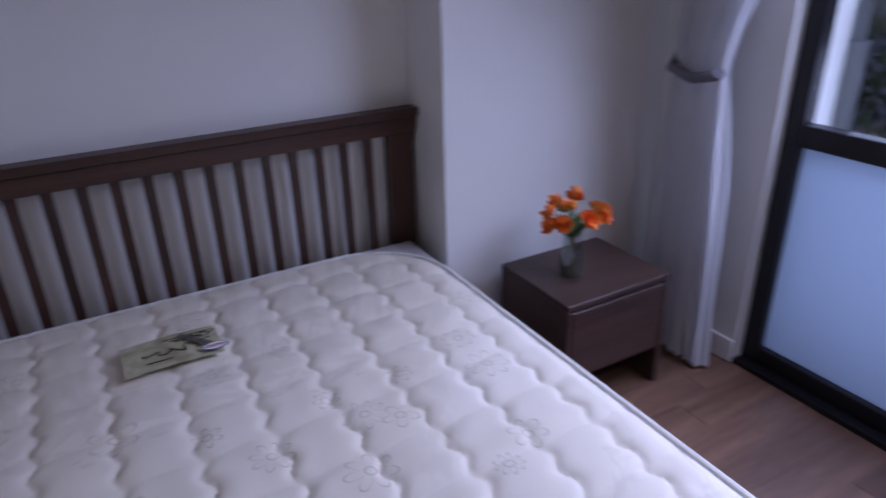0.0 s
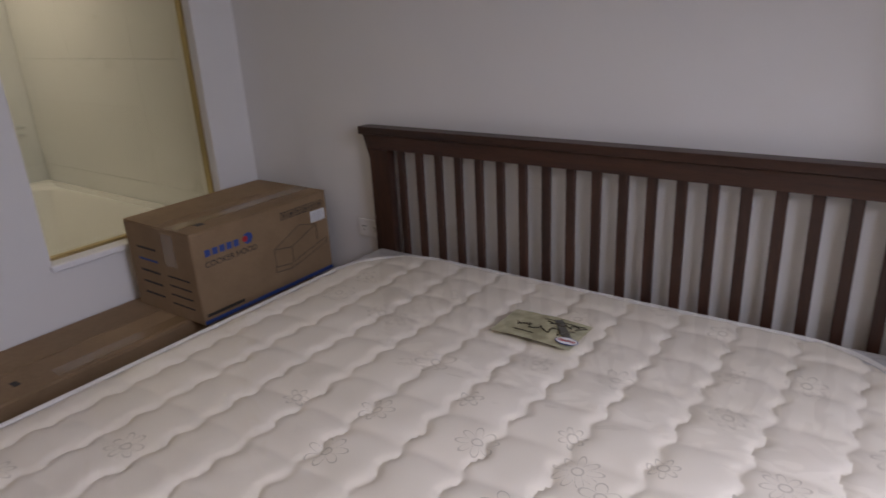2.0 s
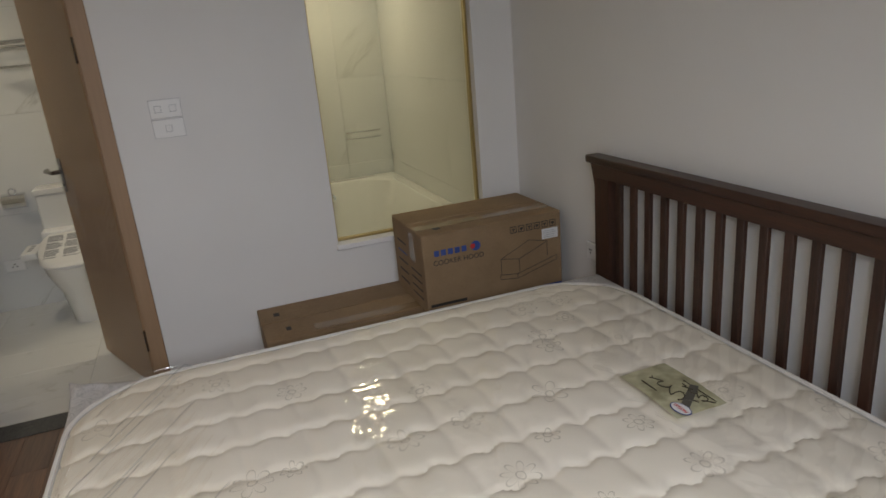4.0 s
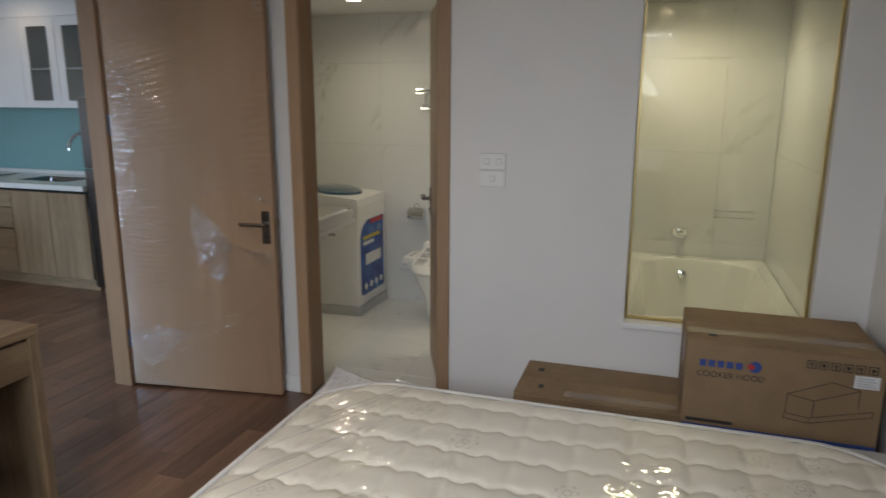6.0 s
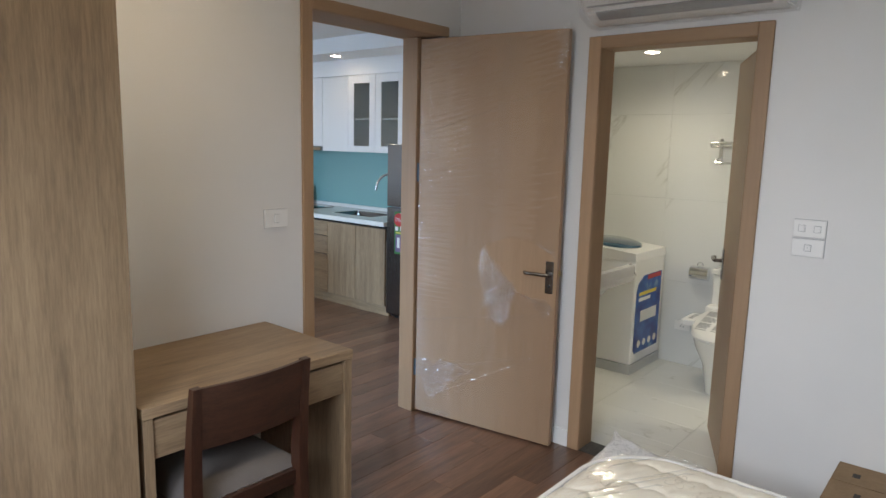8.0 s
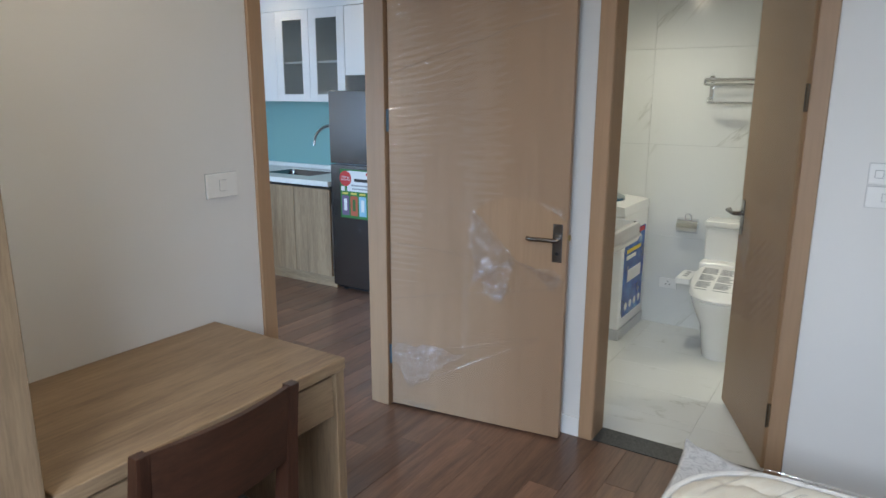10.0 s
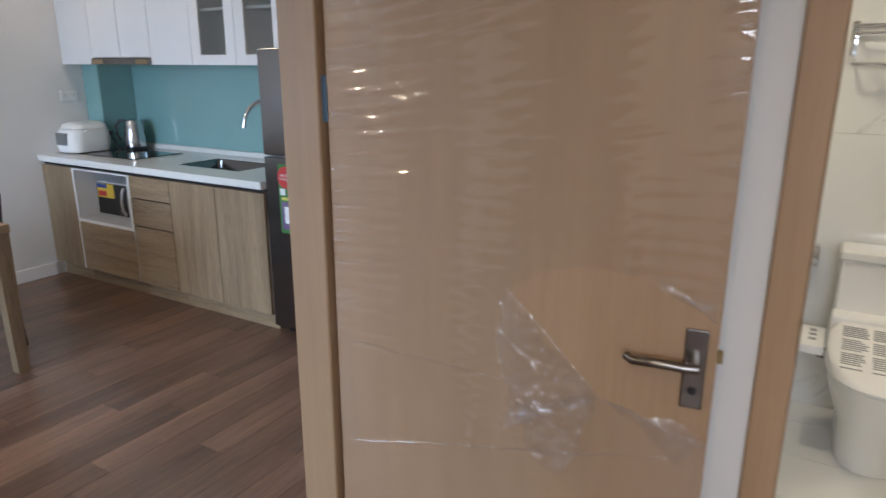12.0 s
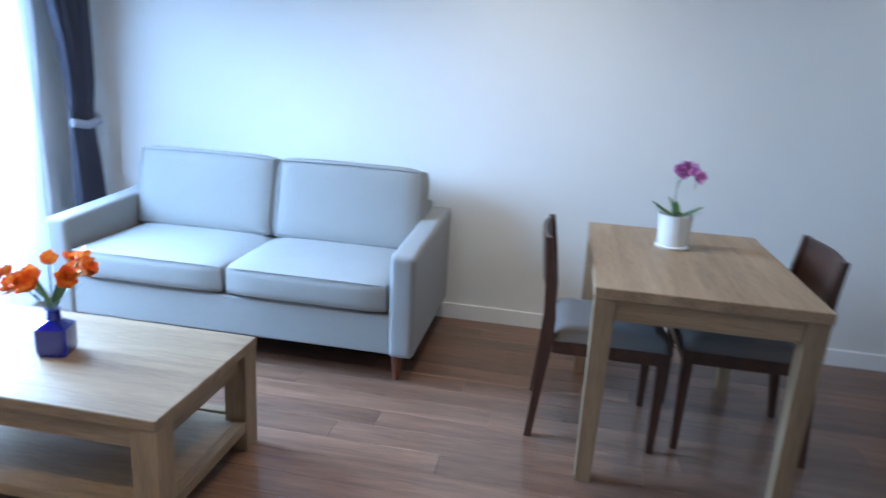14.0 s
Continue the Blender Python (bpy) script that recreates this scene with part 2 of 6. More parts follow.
def pbox(name, a, b, material, parent, bev=0.002, label="", seg=1):
    bm = bmesh.new()
    bx(bm, a, b, bev, seg)
    return part(name, bm, material, parent, label)


def sbox(name, a, b, material, kind="structure", label="", category=""):
    bm = bmesh.new()
    bx(bm, a, b)
    return solid(name, bm, material, label, category, "", kind)


def wall(name, boxes, material=None, label="plain white painted wall"):
    bm = bmesh.new()
    for a, b in boxes:
        bx(bm, a, b)
    return solid(name, bm, material or M_WALL, label, "wall", "", "structure")


def text_part(name, body, size, m, material, parent, label="", align="LEFT"):
    """Lettering as a thin mesh, laid by the matrix m (x along the line, z out of the surface)."""
    c = bpy.data.curves.new(name, "FONT")
    c.body, c.size, c.extrude, c.align_x = body, size, 0.0004, align
    ob = new(name, c)
    me = bpy.data.meshes.new_from_object(ob)
    bpy.data.objects.remove(ob)
    me.materials.append(material)
    t = new(name, me)
    t.parent = parent
    t.matrix_basis = m
    if label:
        tagged(t, label)
    return t


# ---- the shell ----
N, S_BED, S_LIV, SOFA_Y = 2.74, -0.615, -0.82, -4.46
BATH_X, BATH_IN, WEST_BATH, WEST_KIT, EAST = -0.91, -1.03, -2.72, -2.72, 2.60
TOP = 2.75
DOOR_L, DOOR_R, DOOR_TOP = 0.125, -0.66, 2.115
wall("wall_north", [((-2.86, N, 0), (1.668, N + 0.15, TOP)), ((1.668, 2.50, 0), (2.9, N + 0.15, TOP))])
wall("wall_bathroom_1", [((BATH_IN, S_BED, 0), (BATH_X, 0.235, TOP)), ((BATH_IN, 0.235, 2.02), (BATH_X, 0.955, TOP))])
wall("wall_bathroom_2", [((BATH_IN, 0.955, 0), (BATH_X, 1.81, TOP)), ((BATH_IN, 1.81, 0), (BATH_X, 2.54, 0.555))])
wall("wall_bathroom_3", [((BATH_IN, 1.81, 2.12), (BATH_X, 2.54, TOP)), ((BATH_IN, 2.54, 0), (BATH_X, N, TOP))])
wall("wall_south_bedroom", [((-1.03, S_LIV, 0), (-0.76, S_BED, TOP)), ((-0.76, S_LIV, DOOR_TOP + 0.03), (DOOR_L + 0.03, S_BED, TOP)),
                            ((DOOR_L + 0.03, S_LIV, 0), (2.9, S_BED, TOP))])
wall("wall_east_bedroom", [((EAST, 2.02, 0), (2.9, 2.50, TOP)), ((EAST, 0.60, 2.35), (2.9, 2.02, TOP)), ((EAST, S_BED, 0), (2.9, 0.60, TOP))])
wall("wall_east_living", [((EAST + 0.05, SOFA_Y, 0), (2.9, -4.0, TOP)), ((EAST + 0.05, -4.0, 2.3), (2.9, -2.4, TOP)), ((EAST + 0.05, -2.4, 0), (2.9, S_LIV, TOP))])
wall("wall_living", [((-2.92, SOFA_Y - 0.15, 0), (2.9, SOFA_Y, TOP))])
wall("wall_kitchen", [((WEST_KIT - 0.2, SOFA_Y, 0), (WEST_KIT, S_LIV, TOP))])
wall("wall_bathroom_south", [((-2.86, S_LIV, 0), (-1.03, -0.71, TOP))])
wall("wall_bathroom_west", [((-2.86, -0.71, 0), (WEST_BATH - 0.012, N, TOP))])
sbox("ceiling_bedroom", (BATH_X - 0.06, S_BED - 0.1, CEIL_BED), (2.75, N + 0.1, CEIL_BED + 0.1), M_CEIL, label="plain white ceiling", category="ceiling")
sbox("ceiling_living", (-2.8, SOFA_Y - 0.1, CEIL_LIV), (2.8, S_LIV + 0.1, CEIL_LIV + 0.1), M_CEIL, label="plain white ceiling", category="ceiling")
wall("ceiling_kitchen", [((-2.8, SOFA_Y, CEIL_KIT), (-1.92, S_LIV, CEIL_LIV))], M_CEIL, "dropped white ceiling over the kitchen")
sbox("ceiling_bathroom", (-2.8, -0.8, CEIL_BATH), (BATH_IN + 0.05, N + 0.1, CEIL_BATH + 0.1), M_CEIL, label="plain white bathroom ceiling", category="ceiling")


# ---- more materials ----
def film_coat(name, base, rot=-0.16, scale=13.0):
    """A copy of a wood under stretched cling film: a clear, creased coat."""
    m = base.copy()
    m.name = name
    n = Nodes(m)
    n.b.inputs["Coat Weight"].default_value = 0.05
    n.b.inputs["Coat Roughness"].default_value = 0.025
    v = n.coords((1, 1.0, 1.0), (rot, 0, 0))
    w = n.add("TexWave", Scale=scale, Distortion=1.6, Detail=2.0, Detail_Scale=0.8)
    w.bands_direction = "Z"
    n.link(v, w.inputs["Vector"])
    patch = n.math("POWER", n.noise(n.coords(), 3.0, 2), 1.5)
    h = n.math("MULTIPLY", w.outputs["Fac"], patch)
    h = n.math("ADD", h, n.math("MULTIPLY", n.noise(n.coords((1, 0.8, 1)), 30, 2), 0.28))
    n.bump(h, 0.8, 0.008, "Coat Normal")
    return m


M_LEAF = film_coat("wrapped_maple", M_FRAMEWOOD)
M_LEAF_B = film_coat("wrapped_maple_steep", M_FRAMEWOOD, 0.7, 14.0)


def clear_film(name, gloss, tint=(1, 1, 1), rough=0.06, crease=30.0, milky=0.0, deep=0.8, stretch=None):
    m = bpy.data.materials.new(name)
    m.use_nodes = True
    t = m.node_tree
    t.nodes.remove(t.nodes["Principled BSDF"])
    out = t.nodes["Material Output"]
    mix = t.nodes.new("ShaderNodeMixShader")
    tr = t.nodes.new("ShaderNodeBsdfTransparent")
    gl = t.nodes.new("ShaderNodeBsdfGlossy")
    tr.inputs[0].default_value = (*tint, 1)
    gl.inputs["Roughness"].default_value = rough
    mix.inputs[0].default_value = gloss
    t.links.new(tr.outputs[0], mix.inputs[1])
    t.links.new(gl.outputs[0], mix.inputs[2])
    last = mix
    if milky:
        last, df = t.nodes.new("ShaderNodeMixShader"), t.nodes.new("ShaderNodeBsdfDiffuse")
        df.inputs[0].default_value = (0.85, 0.85, 0.85, 1)
        last.inputs[0].default_value = milky
        t.links.new(mix.outputs[0], last.inputs[1])
        t.links.new(df.outputs[0], last.inputs[2])
    t.links.new(last.outputs[0], out.inputs[0])
    if crease:
        tc, ns, bp = t.nodes.new("ShaderNodeTexCoord"), t.nodes.new("ShaderNodeTexNoise"), t.nodes.new("ShaderNodeBump")
        ns.inputs["Scale"].default_value = crease
        ns.inputs["Detail"].default_value = 5
        bp.inputs["Strength"].default_value = deep
        if stretch:
            mp = t.nodes.new("ShaderNodeMapping")
            mp.inputs["Scale"].default_value, mp.inputs["Rotation"].default_value = stretch
            t.links.new(tc.outputs["Object"], mp.inputs["Vector"])
        bp.inputs["Distance"].default_value = 0.01
        t.links.new(mp.outputs[0] if stretch else tc.outputs["Object"], ns.inputs["Vector"])
        t.links.new(ns.outputs["Fac"], bp.inputs["Height"])
        t.links.new(bp.outputs[0], gl.inputs["Normal"])
    return m


M_FILM = clear_film("clear_plastic_film", 0.15, milky=0.035)
M_WRAP = clear_film("stretched_cling_film", 0.075, rough=0.032, crease=0, milky=0.03)
M_COVER = clear_film("clear_mattress_cover", 0.11, rough=0.035, crease=0)
M_PANE = clear_film("clear_glass", 0.07, (0.95, 0.97, 0.97), 0.01, 0)
M_YELLOW_PANE = clear_film("yellowish_glass", 0.022, (0.905, 0.912, 0.850), 0.01, 0)
M_CABGLASS = clear_film("smoked_glass", 0.10, (0.84, 0.87, 0.87), 0.03, 0)
M_BLUE_GLASS = mat("cobalt_glass", (0.003, 0.006, 0.22), 0.05, Coat_Weight=0.6, Transmission_Weight=0.15)
M_VASE = clear_film("vase_glass", 0.22, (0.80, 0.84, 0.80), 0.03, 0)


def translucent(name, colour, through=0.5, weave=600.0):
    m = bpy.data.materials.new(name)
    m.use_nodes = True
    t = m.node_tree
    t.nodes.remove(t.nodes["Principled BSDF"])
    mix = t.nodes.new("ShaderNodeMixShader")
    a, b = t.nodes.new("ShaderNodeBsdfDiffuse"), t.nodes.new("ShaderNodeBsdfTranslucent")
    a.inputs[0].default_value = b.inputs[0].default_value = (*colour, 1)
    mix.inputs[0].default_value = through
    t.links.new(a.outputs[0], mix.inputs[1])
    t.links.new(b.outputs[0], mix.inputs[2])
    t.links.new(mix.outputs[0], t.nodes["Material Output"].inputs[0])
    return m


M_SHEER = translucent("white_sheer", (0.86, 0.87, 0.90), 0.5)
M_FROST = translucent("frosted_glass", (0.55, 0.62, 0.70), 0.7)
M_DRAPE = mat("grey_drape", (0.075, 0.075, 0.088), 0.85, Sheen_Weight=0.2)
_n = Nodes(M_DRAPE)
_n.bump(_n.noise(_n.coords(), 700, 2), 0.2, 0.001)


def fabric(name, c, scale=420.0):
    m = mat(name, c, 0.92, Sheen_Weight=0.08)
    n = Nodes(m)
    v = n.coords()
    weave = n.noise(v, scale, 3, 0.7)
    blot = n.noise(v, 5, 3)
    col = n.ramp(weave, [(0.3, tuple(x * 0.72 for x in c)), (0.7, tuple(min(1, x * 1.18) for x in c))])
    n.colour(n.mix(0.25, col, n.ramp(blot, [(0.35, tuple(x * 0.85 for x in c)), (0.65, c)])))
    n.bump(n.math("ADD", n.math("MULTIPLY", weave, 0.10), n.noise(v, 8, 3)), 0.30, 0.014)
    return m


M_SOFA = fabric("light_grey_weave", (0.275, 0.272, 0.268))
M_SEAT = fabric("grey_seat_cloth", (0.115, 0.098, 0.088))


def marble(name):
    """Glazed white tile with short, sparse, slanting grey veins."""
    m = mat(name, (0.72, 0.73, 0.71), 0.12)
    n = Nodes(m)
    turn = n.coords((1, 1, 1), (0.8, 0.15, 0.75), True)
    st = n.add("Mapping")
    st.inputs["Scale"].default_value = (1.0, 1.0, 0.22)
    n.link(turn, st.inputs[0])
    v = st.outputs[0]
    w = n.noise(v, 3.4, 5, 0.6, 0.5)
    vein = n.math("ABSOLUTE", n.math("SUBTRACT", w, 0.5))
    gate = n.noise(v, 4.6, 2)
    c = n.ramp(vein, [(0.0, (0.57, 0.57, 0.54)), (0.010, (0.69, 0.70, 0.67)), (0.030, (0.745, 0.755, 0.735))])
    n.colour(n.mix(n.ramp(gate, [(0.53, (0, 0, 0)), (0.62, (1, 1, 1))]), (0.745, 0.755, 0.735), c))
    return m


M_MARBLE = marble("white_marble_tile")
M_GROUT = mat("pale_grout", (0.70, 0.70, 0.68), 0.9)
M_GOLD = mat("brass_trim", (0.50, 0.39, 0.19), 0.3, 1.0)


def cardboard():
    m = mat("brown_cardboard", (0.30, 0.195, 0.105), 0.8)
    n = Nodes(m)
    v = n.coords()
    c = n.ramp(n.noise(v, 9, 4), [(0.3, (0.235, 0.150, 0.080)), (0.7, (0.305, 0.200, 0.112))])
    n.colour(n.mix(0.2, c, n.ramp(n.noise(n.coords((1, 1, 12)), 60, 3), [(0.3, (0.20, 0.125, 0.065)), (0.7, (0.36, 0.24, 0.135))])))
    n.bump(n.noise(n.coords((30, 30, 1)), 14, 2), 0.1, 0.002)
    return m


M_CARD = cardboard()
M_TAPE = mat("glossy_tape", (0.25, 0.165, 0.09), 0.25, Coat_Weight=0.3)
M_INK = mat("printing_ink", (0.03, 0.025, 0.022), 0.7)
M_INK_BLUE = mat("blue_ink", (0.03, 0.07, 0.26), 0.6)
M_INK_RED = mat("red_ink", (0.50, 0.03, 0.03), 0.5)
M_PAPER = mat("white_paper", (0.72, 0.73, 0.73), 0.7)


def steel():
    m = mat("brushed_steel", (0.22, 0.22, 0.225), 0.24, 1.0)
    n = Nodes(m)
    g = n.noise(n.coords((60, 60, 1)), 12, 3)
    n.rough(g, 0.17, 0.32)
    n.bump(g, 0.04, 0.001)
    return m


M_STEEL = steel()
M_WORKTOP = mat("white_stone_worktop", (0.74, 0.74, 0.71), 0.2)
M_LACQUER = mat("white_lacquer", (0.78, 0.78, 0.77), 0.14, Coat_Weight=0.4, Coat_Roughness=0.05)
M_TEAL = mat("teal_glass", (0.20, 0.41, 0.40), 0.08, Coat_Weight=0.6, Coat_Roughness=0.02)
M_COOKTOP = mat("black_glass", (0.008, 0.008, 0.009), 0.05, Coat_Weight=0.5)
M_GREEN = mat("plant_green", (0.05, 0.12, 0.03), 0.45)
M_ORANGE = mat("orange_petal", (0.80, 0.16, 0.015), 0.6)
_n = Nodes(M_ORANGE)
_n.colour(_n.ramp(_n.noise(_n.coords(), 45, 3), [(0.35, (0.78, 0.10, 0.012)), (0.55, (0.86, 0.25, 0.02)), (0.70, (0.88, 0.46, 0.06))]))
M_PINK = mat("magenta_petal", (0.70, 0.28, 0.62), 0.6)


def quilt_cloth():
    m = mat("cream_quilt", (0.72, 0.67, 0.58), 0.62, Coat_Weight=0.05, Coat_Roughness=0.2)
    n = Nodes(m)
    v = n.coords()
    vor = n.add("TexVoronoi", Scale=5.2, Randomness=0.75)
    vor.voronoi_dimensions = "2D"
    n.link(v, vor.inputs["Vector"])
    scaled = n.t.nodes.new("ShaderNodeVectorMath")
    scaled.operation = "SUBTRACT"
    n.link(v, scaled.inputs[0])
    n.link(vor.outputs["Position"], scaled.inputs[1])
    sep = n.add("SeparateXYZ")
    n.link(scaled.outputs[0], sep.inputs[0])
    x, y = sep.outputs[0], sep.outputs[1]
    r = n.math("SQRT", n.math("ADD", n.math("MULTIPLY", x, x), n.math("MULTIPLY", y, y)))
    th = n.math("ARCTAN2", y, x)
    colr = n.add("SeparateXYZ")
    n.link(vor.outputs["Color"], colr.inputs[0])
    petals = n.math("ADD", n.math("ROUND", n.math("MULTIPLY", colr.outputs[0], 4.0)), 5.0)
    wav = n.math("ABSOLUTE", n.math("SINE", n.math("MULTIPLY", n.math("MULTIPLY", th, petals), 0.5)))
    r0 = n.math("MULTIPLY", n.math("POWER", wav, 0.55), n.math("ADD", 0.028, n.math("MULTIPLY", colr.outputs[1], 0.028)))
    line = n.math("LESS_THAN", n.math("ABSOLUTE", n.math("SUBTRACT", r, r0)), 0.0022)
    core = n.math("LESS_THAN", n.math("ABSOLUTE", n.math("SUBTRACT", r, 0.011)), 0.0018)
    ink = n.math("MULTIPLY", n.math("MAXIMUM", line, core), n.math("GREATER_THAN", colr.outputs[2], 0.35))
    ink = n.math("MULTIPLY", ink, 0.55)
    n.colour(n.mix(ink, n.ramp(n.noise(v, 3, 3), [(0.3, (0.82, 0.755, 0.63)), (0.7, (0.87, 0.81, 0.70))]), (0.40, 0.35, 0.26)))
    n.bump(n.noise(v, 500, 2), 0.08, 0.001)
    fold = n.noise(n.coords((1, 0.35, 1), (0, 0, 0.5)), 16, 4, 0.6, 0.8)
    bp = n.add("Bump", Strength=0.8, Distance=0.010)
    n.link(fold, bp.inputs["Height"])
    n.link(bp.outputs[0], n.b.inputs["Coat Normal"])
    return m


M_QUILT = quilt_cloth()
M_BORDER = mat("grey_damask", (0.46, 0.45, 0.44), 0.4, Coat_Weight=0.6, Coat_Roughness=0.12)
_n = Nodes(M_BORDER)
_n.colour(_n.ramp(_n.noise(_n.coords(), 30, 2, 0.5, 2.0), [(0.44, (0.52, 0.51, 0.50)), (0.5, (0.34, 0.335, 0.33)), (0.56, (0.52, 0.51, 0.50))]))
M_PIPING = mat("white_piping", (0.74, 0.72, 0.68), 0.6)
M_LABEL = mat("gold_label_cloth", (0.42, 0.40, 0.24), 0.35, Coat_Weight=0.6)
_n = Nodes(M_LABEL)
_n.colour(_n.ramp(_n.noise(_n.coords(), 14, 3), [(0.35, (0.30, 0.28, 0.17)), (0.65, (0.62, 0.60, 0.40))]))


# ---- doors ----
LEAF = (-0.70, -0.715)
d1 = thing("door_1", (0, 0, 0), 0, "open maple veneer door still wrapped in cling film", "door", "", "structure")


def casing(d, name, a, b, m):
    pbox(name, a, b, m, d, 0.003)


casing(d1, "casing", (DOOR_L, S_BED, 0), (0.185, S_BED + 0.014, 2.17), M_FRAMEWOOD)
casing(d1, "casing", (-0.80, S_BED, DOOR_TOP + 0.002), (DOOR_L - 0.001, S_BED + 0.014, 2.17), M_FRAMEWOOD_X)
casing(d1, "jamb", (DOOR_L, S_LIV - 0.012, 0), (DOOR_L + 0.03, S_BED, DOOR_TOP + 0.03), M_FRAMEWOOD)
casing(d1, "jamb", (-0.76, S_LIV - 0.012, 0), (-0.680, -0.722, DOOR_TOP), M_FRAMEWOOD)
casing(d1, "jamb", (-0.80, -0.720, 0), (-0.755, S_BED, DOOR_TOP), M_FRAMEWOOD)
casing(d1, "head_jamb", (-0.76, S_LIV - 0.012, DOOR_TOP + 0.001), (DOOR_L - 0.001, S_BED, DOOR_TOP + 0.03), M_FRAMEWOOD_X)
casing(d1, "door_stop", (DOOR_L - 0.014, S_LIV, 0), (DOOR_L - 0.001, -0.745, DOOR_TOP), M_FRAMEWOOD)
casing(d1, "casing", (DOOR_L, S_LIV - 0.028, 0), (0.185, S_LIV - 0.013, 2.17), M_FRAMEWOOD)
casing(d1, "casing", (-0.76, S_LIV - 0.028, 0), (-0.70, S_LIV - 0.013, 2.17), M_FRAMEWOOD)
casing(d1, "casing", (-0.699, S_LIV - 0.028, DOOR_TOP), (DOOR_L - 0.001, S_LIV - 0.013, 2.17), M_FRAMEWOOD_X)


def handle(leaf, y, z, s, way):
    """Plate, lever, keyhole on the face x = 0 (s: +1 out of it) at y along the leaf; way: where the lever points."""
    bm = bmesh.new()
    bx(bm, (0, y - 0.021, z - 0.10), (s * 0.007, y + 0.021, z + 0.065), 0.003)
    p = part("handle_plate", bm, M_SATIN, leaf, "satin nickel handle plate")
    bm = bmesh.new()
    cyl(bm, (0, y, z), (s * 0.042, y, z), 0.011, 0.010)
    part("handle_neck", bm, M_SATIN, p, smooth=True)
    bm = bmesh.new()
    tube(bm, [(s * 0.042, y + way * -0.008, z), (s * 0.046, y + way * 0.02, z), (s * 0.046, y + way * 0.07, z + 0.001), (s * 0.044, y + way * 0.112, z - 0.001), (s * 0.028, y + way * 0.125, z - 0.001)], 0.0095, 12)
    part("lever", bm, M_SATIN, p, smooth=True)
    bm = bmesh.new()
    cyl(bm, (s * 0.006, y, z - 0.062), (s * 0.0095, y, z - 0.062), 0.008)
    bx(bm, (s * 0.0095, y - 0.001, z - 0.067), (s * 0.0105, y + 0.001, z - 0.057))
    part("keyhole", bm, M_BLACK, p)
    for dz in (0.052, -0.088):
        bm = bmesh.new()
        cyl(bm, (s * 0.007, y, z + dz), (s * 0.0085, y, z + dz), 0.004, seg=10)
        part("screw", bm, M_SATIN, p)


leaf1 = thing("leaf", (*LEAF, 0), math.degrees(math.atan2(0.115, 0.82)))
leaf1.parent = d1
pbox("leaf_panel", (-0.04, 0, 0.012), (0, 0.845, 2.105), M_LEAF, leaf1, 0.002, "maple veneer leaf wrapped in cling film")
handle(leaf1, 0.806, 0.918, 1, -1)
pbox("latch", (-0.028, 0.845, 0.912), (-0.012, 0.855, 0.936), M_GOLD, leaf1)
M_HINGE = mat("hinge_blue_film", (0.16, 0.28, 0.40), 0.3, 0.6)
for hz in (0.27, 1.394):
    bm = bmesh.new()
    bx(bm, (0.0, -0.016, hz - 0.05), (0.003, 0.002, hz + 0.05), 0.001)
    cyl(bm, (0.004, -0.012, hz - 0.05), (0.004, -0.012, hz + 0.05), 0.005, seg=10)
    part("hinge", bm, M_HINGE, leaf1, "hinge under blue film")


def crumple(points, n, amp, seed, lift=0.004):
    """A loose piece of film over a quad of points (y, z) on the leaf's face, with creases."""
    bm = bmesh.new()
    a, b, c, d = [Vector((0, *p)) for p in points]

    def fn(u, v):
        p = a.lerp(b, u).lerp(d.lerp(c, u), v)
        q = Vector((p.y * 9 + seed, p.z * 9, seed))
        k = noise.noise(q) + 0.7 * abs(noise.noise(q * 2.7)) + 0.4 * noise.noise(q * 6.1)
        p.x = lift + amp * (0.6 + k * 0.7)
        p.y += 0.03 * noise.noise(q * 1.9)
        p.z += 0.03 * noise.noise(q * 1.7 + Vector((4, 0, 0)))
        return p
    sheet(bm, fn, n, n)
    return bm


for quad, fine, amp, seed in (([(0.412, 1.02), (0.428, 1.02), (0.63, 0.80), (0.43, 0.68)], 44, 0.014, 2.0), ([(0.43, 0.74), (0.62, 0.80), (0.60, 0.65), (0.53, 0.61)], 36, 0.016, 5.0),
                              ([(0.62, 0.81), (0.68, 0.80), (0.845, 0.77), (0.79, 0.69)], 30, 0.012, 7.0), ([(0.72, 1.075), (0.745, 1.07), (0.845, 1.01), (0.81, 1.00)], 20, 0.010, 8.0),
                              ([(0.005, 0.27), (0.02, 0.33), (0.39, 0.34), (0.10, 0.12)], 40, 0.012, 9.0), ([(0.05, 0.015), (0.05, 0.05), (0.26, 0.03), (0.24, 0.004)], 20, 0.012, 12.0),
                              ([(0.80, 1.95), (0.80, 2.10), (0.855, 2.13), (0.845, 1.9)], 20, 0.016, 15.0)):
    part("torn_film", crumple(quad, fine, amp, seed), M_FILM, leaf1, "torn clear plastic film", True)


def inside(poly, y, z):
    """Whether (y, z) lies in the polygon."""
    hit = False
    for (ya, za), (yb, zb) in zip(poly, poly[1:] + poly[:1]):
        if (za > z) != (zb > z) and y < ya + (yb - ya) * (z - za) / (zb - za):
            hit = not hit
    return hit


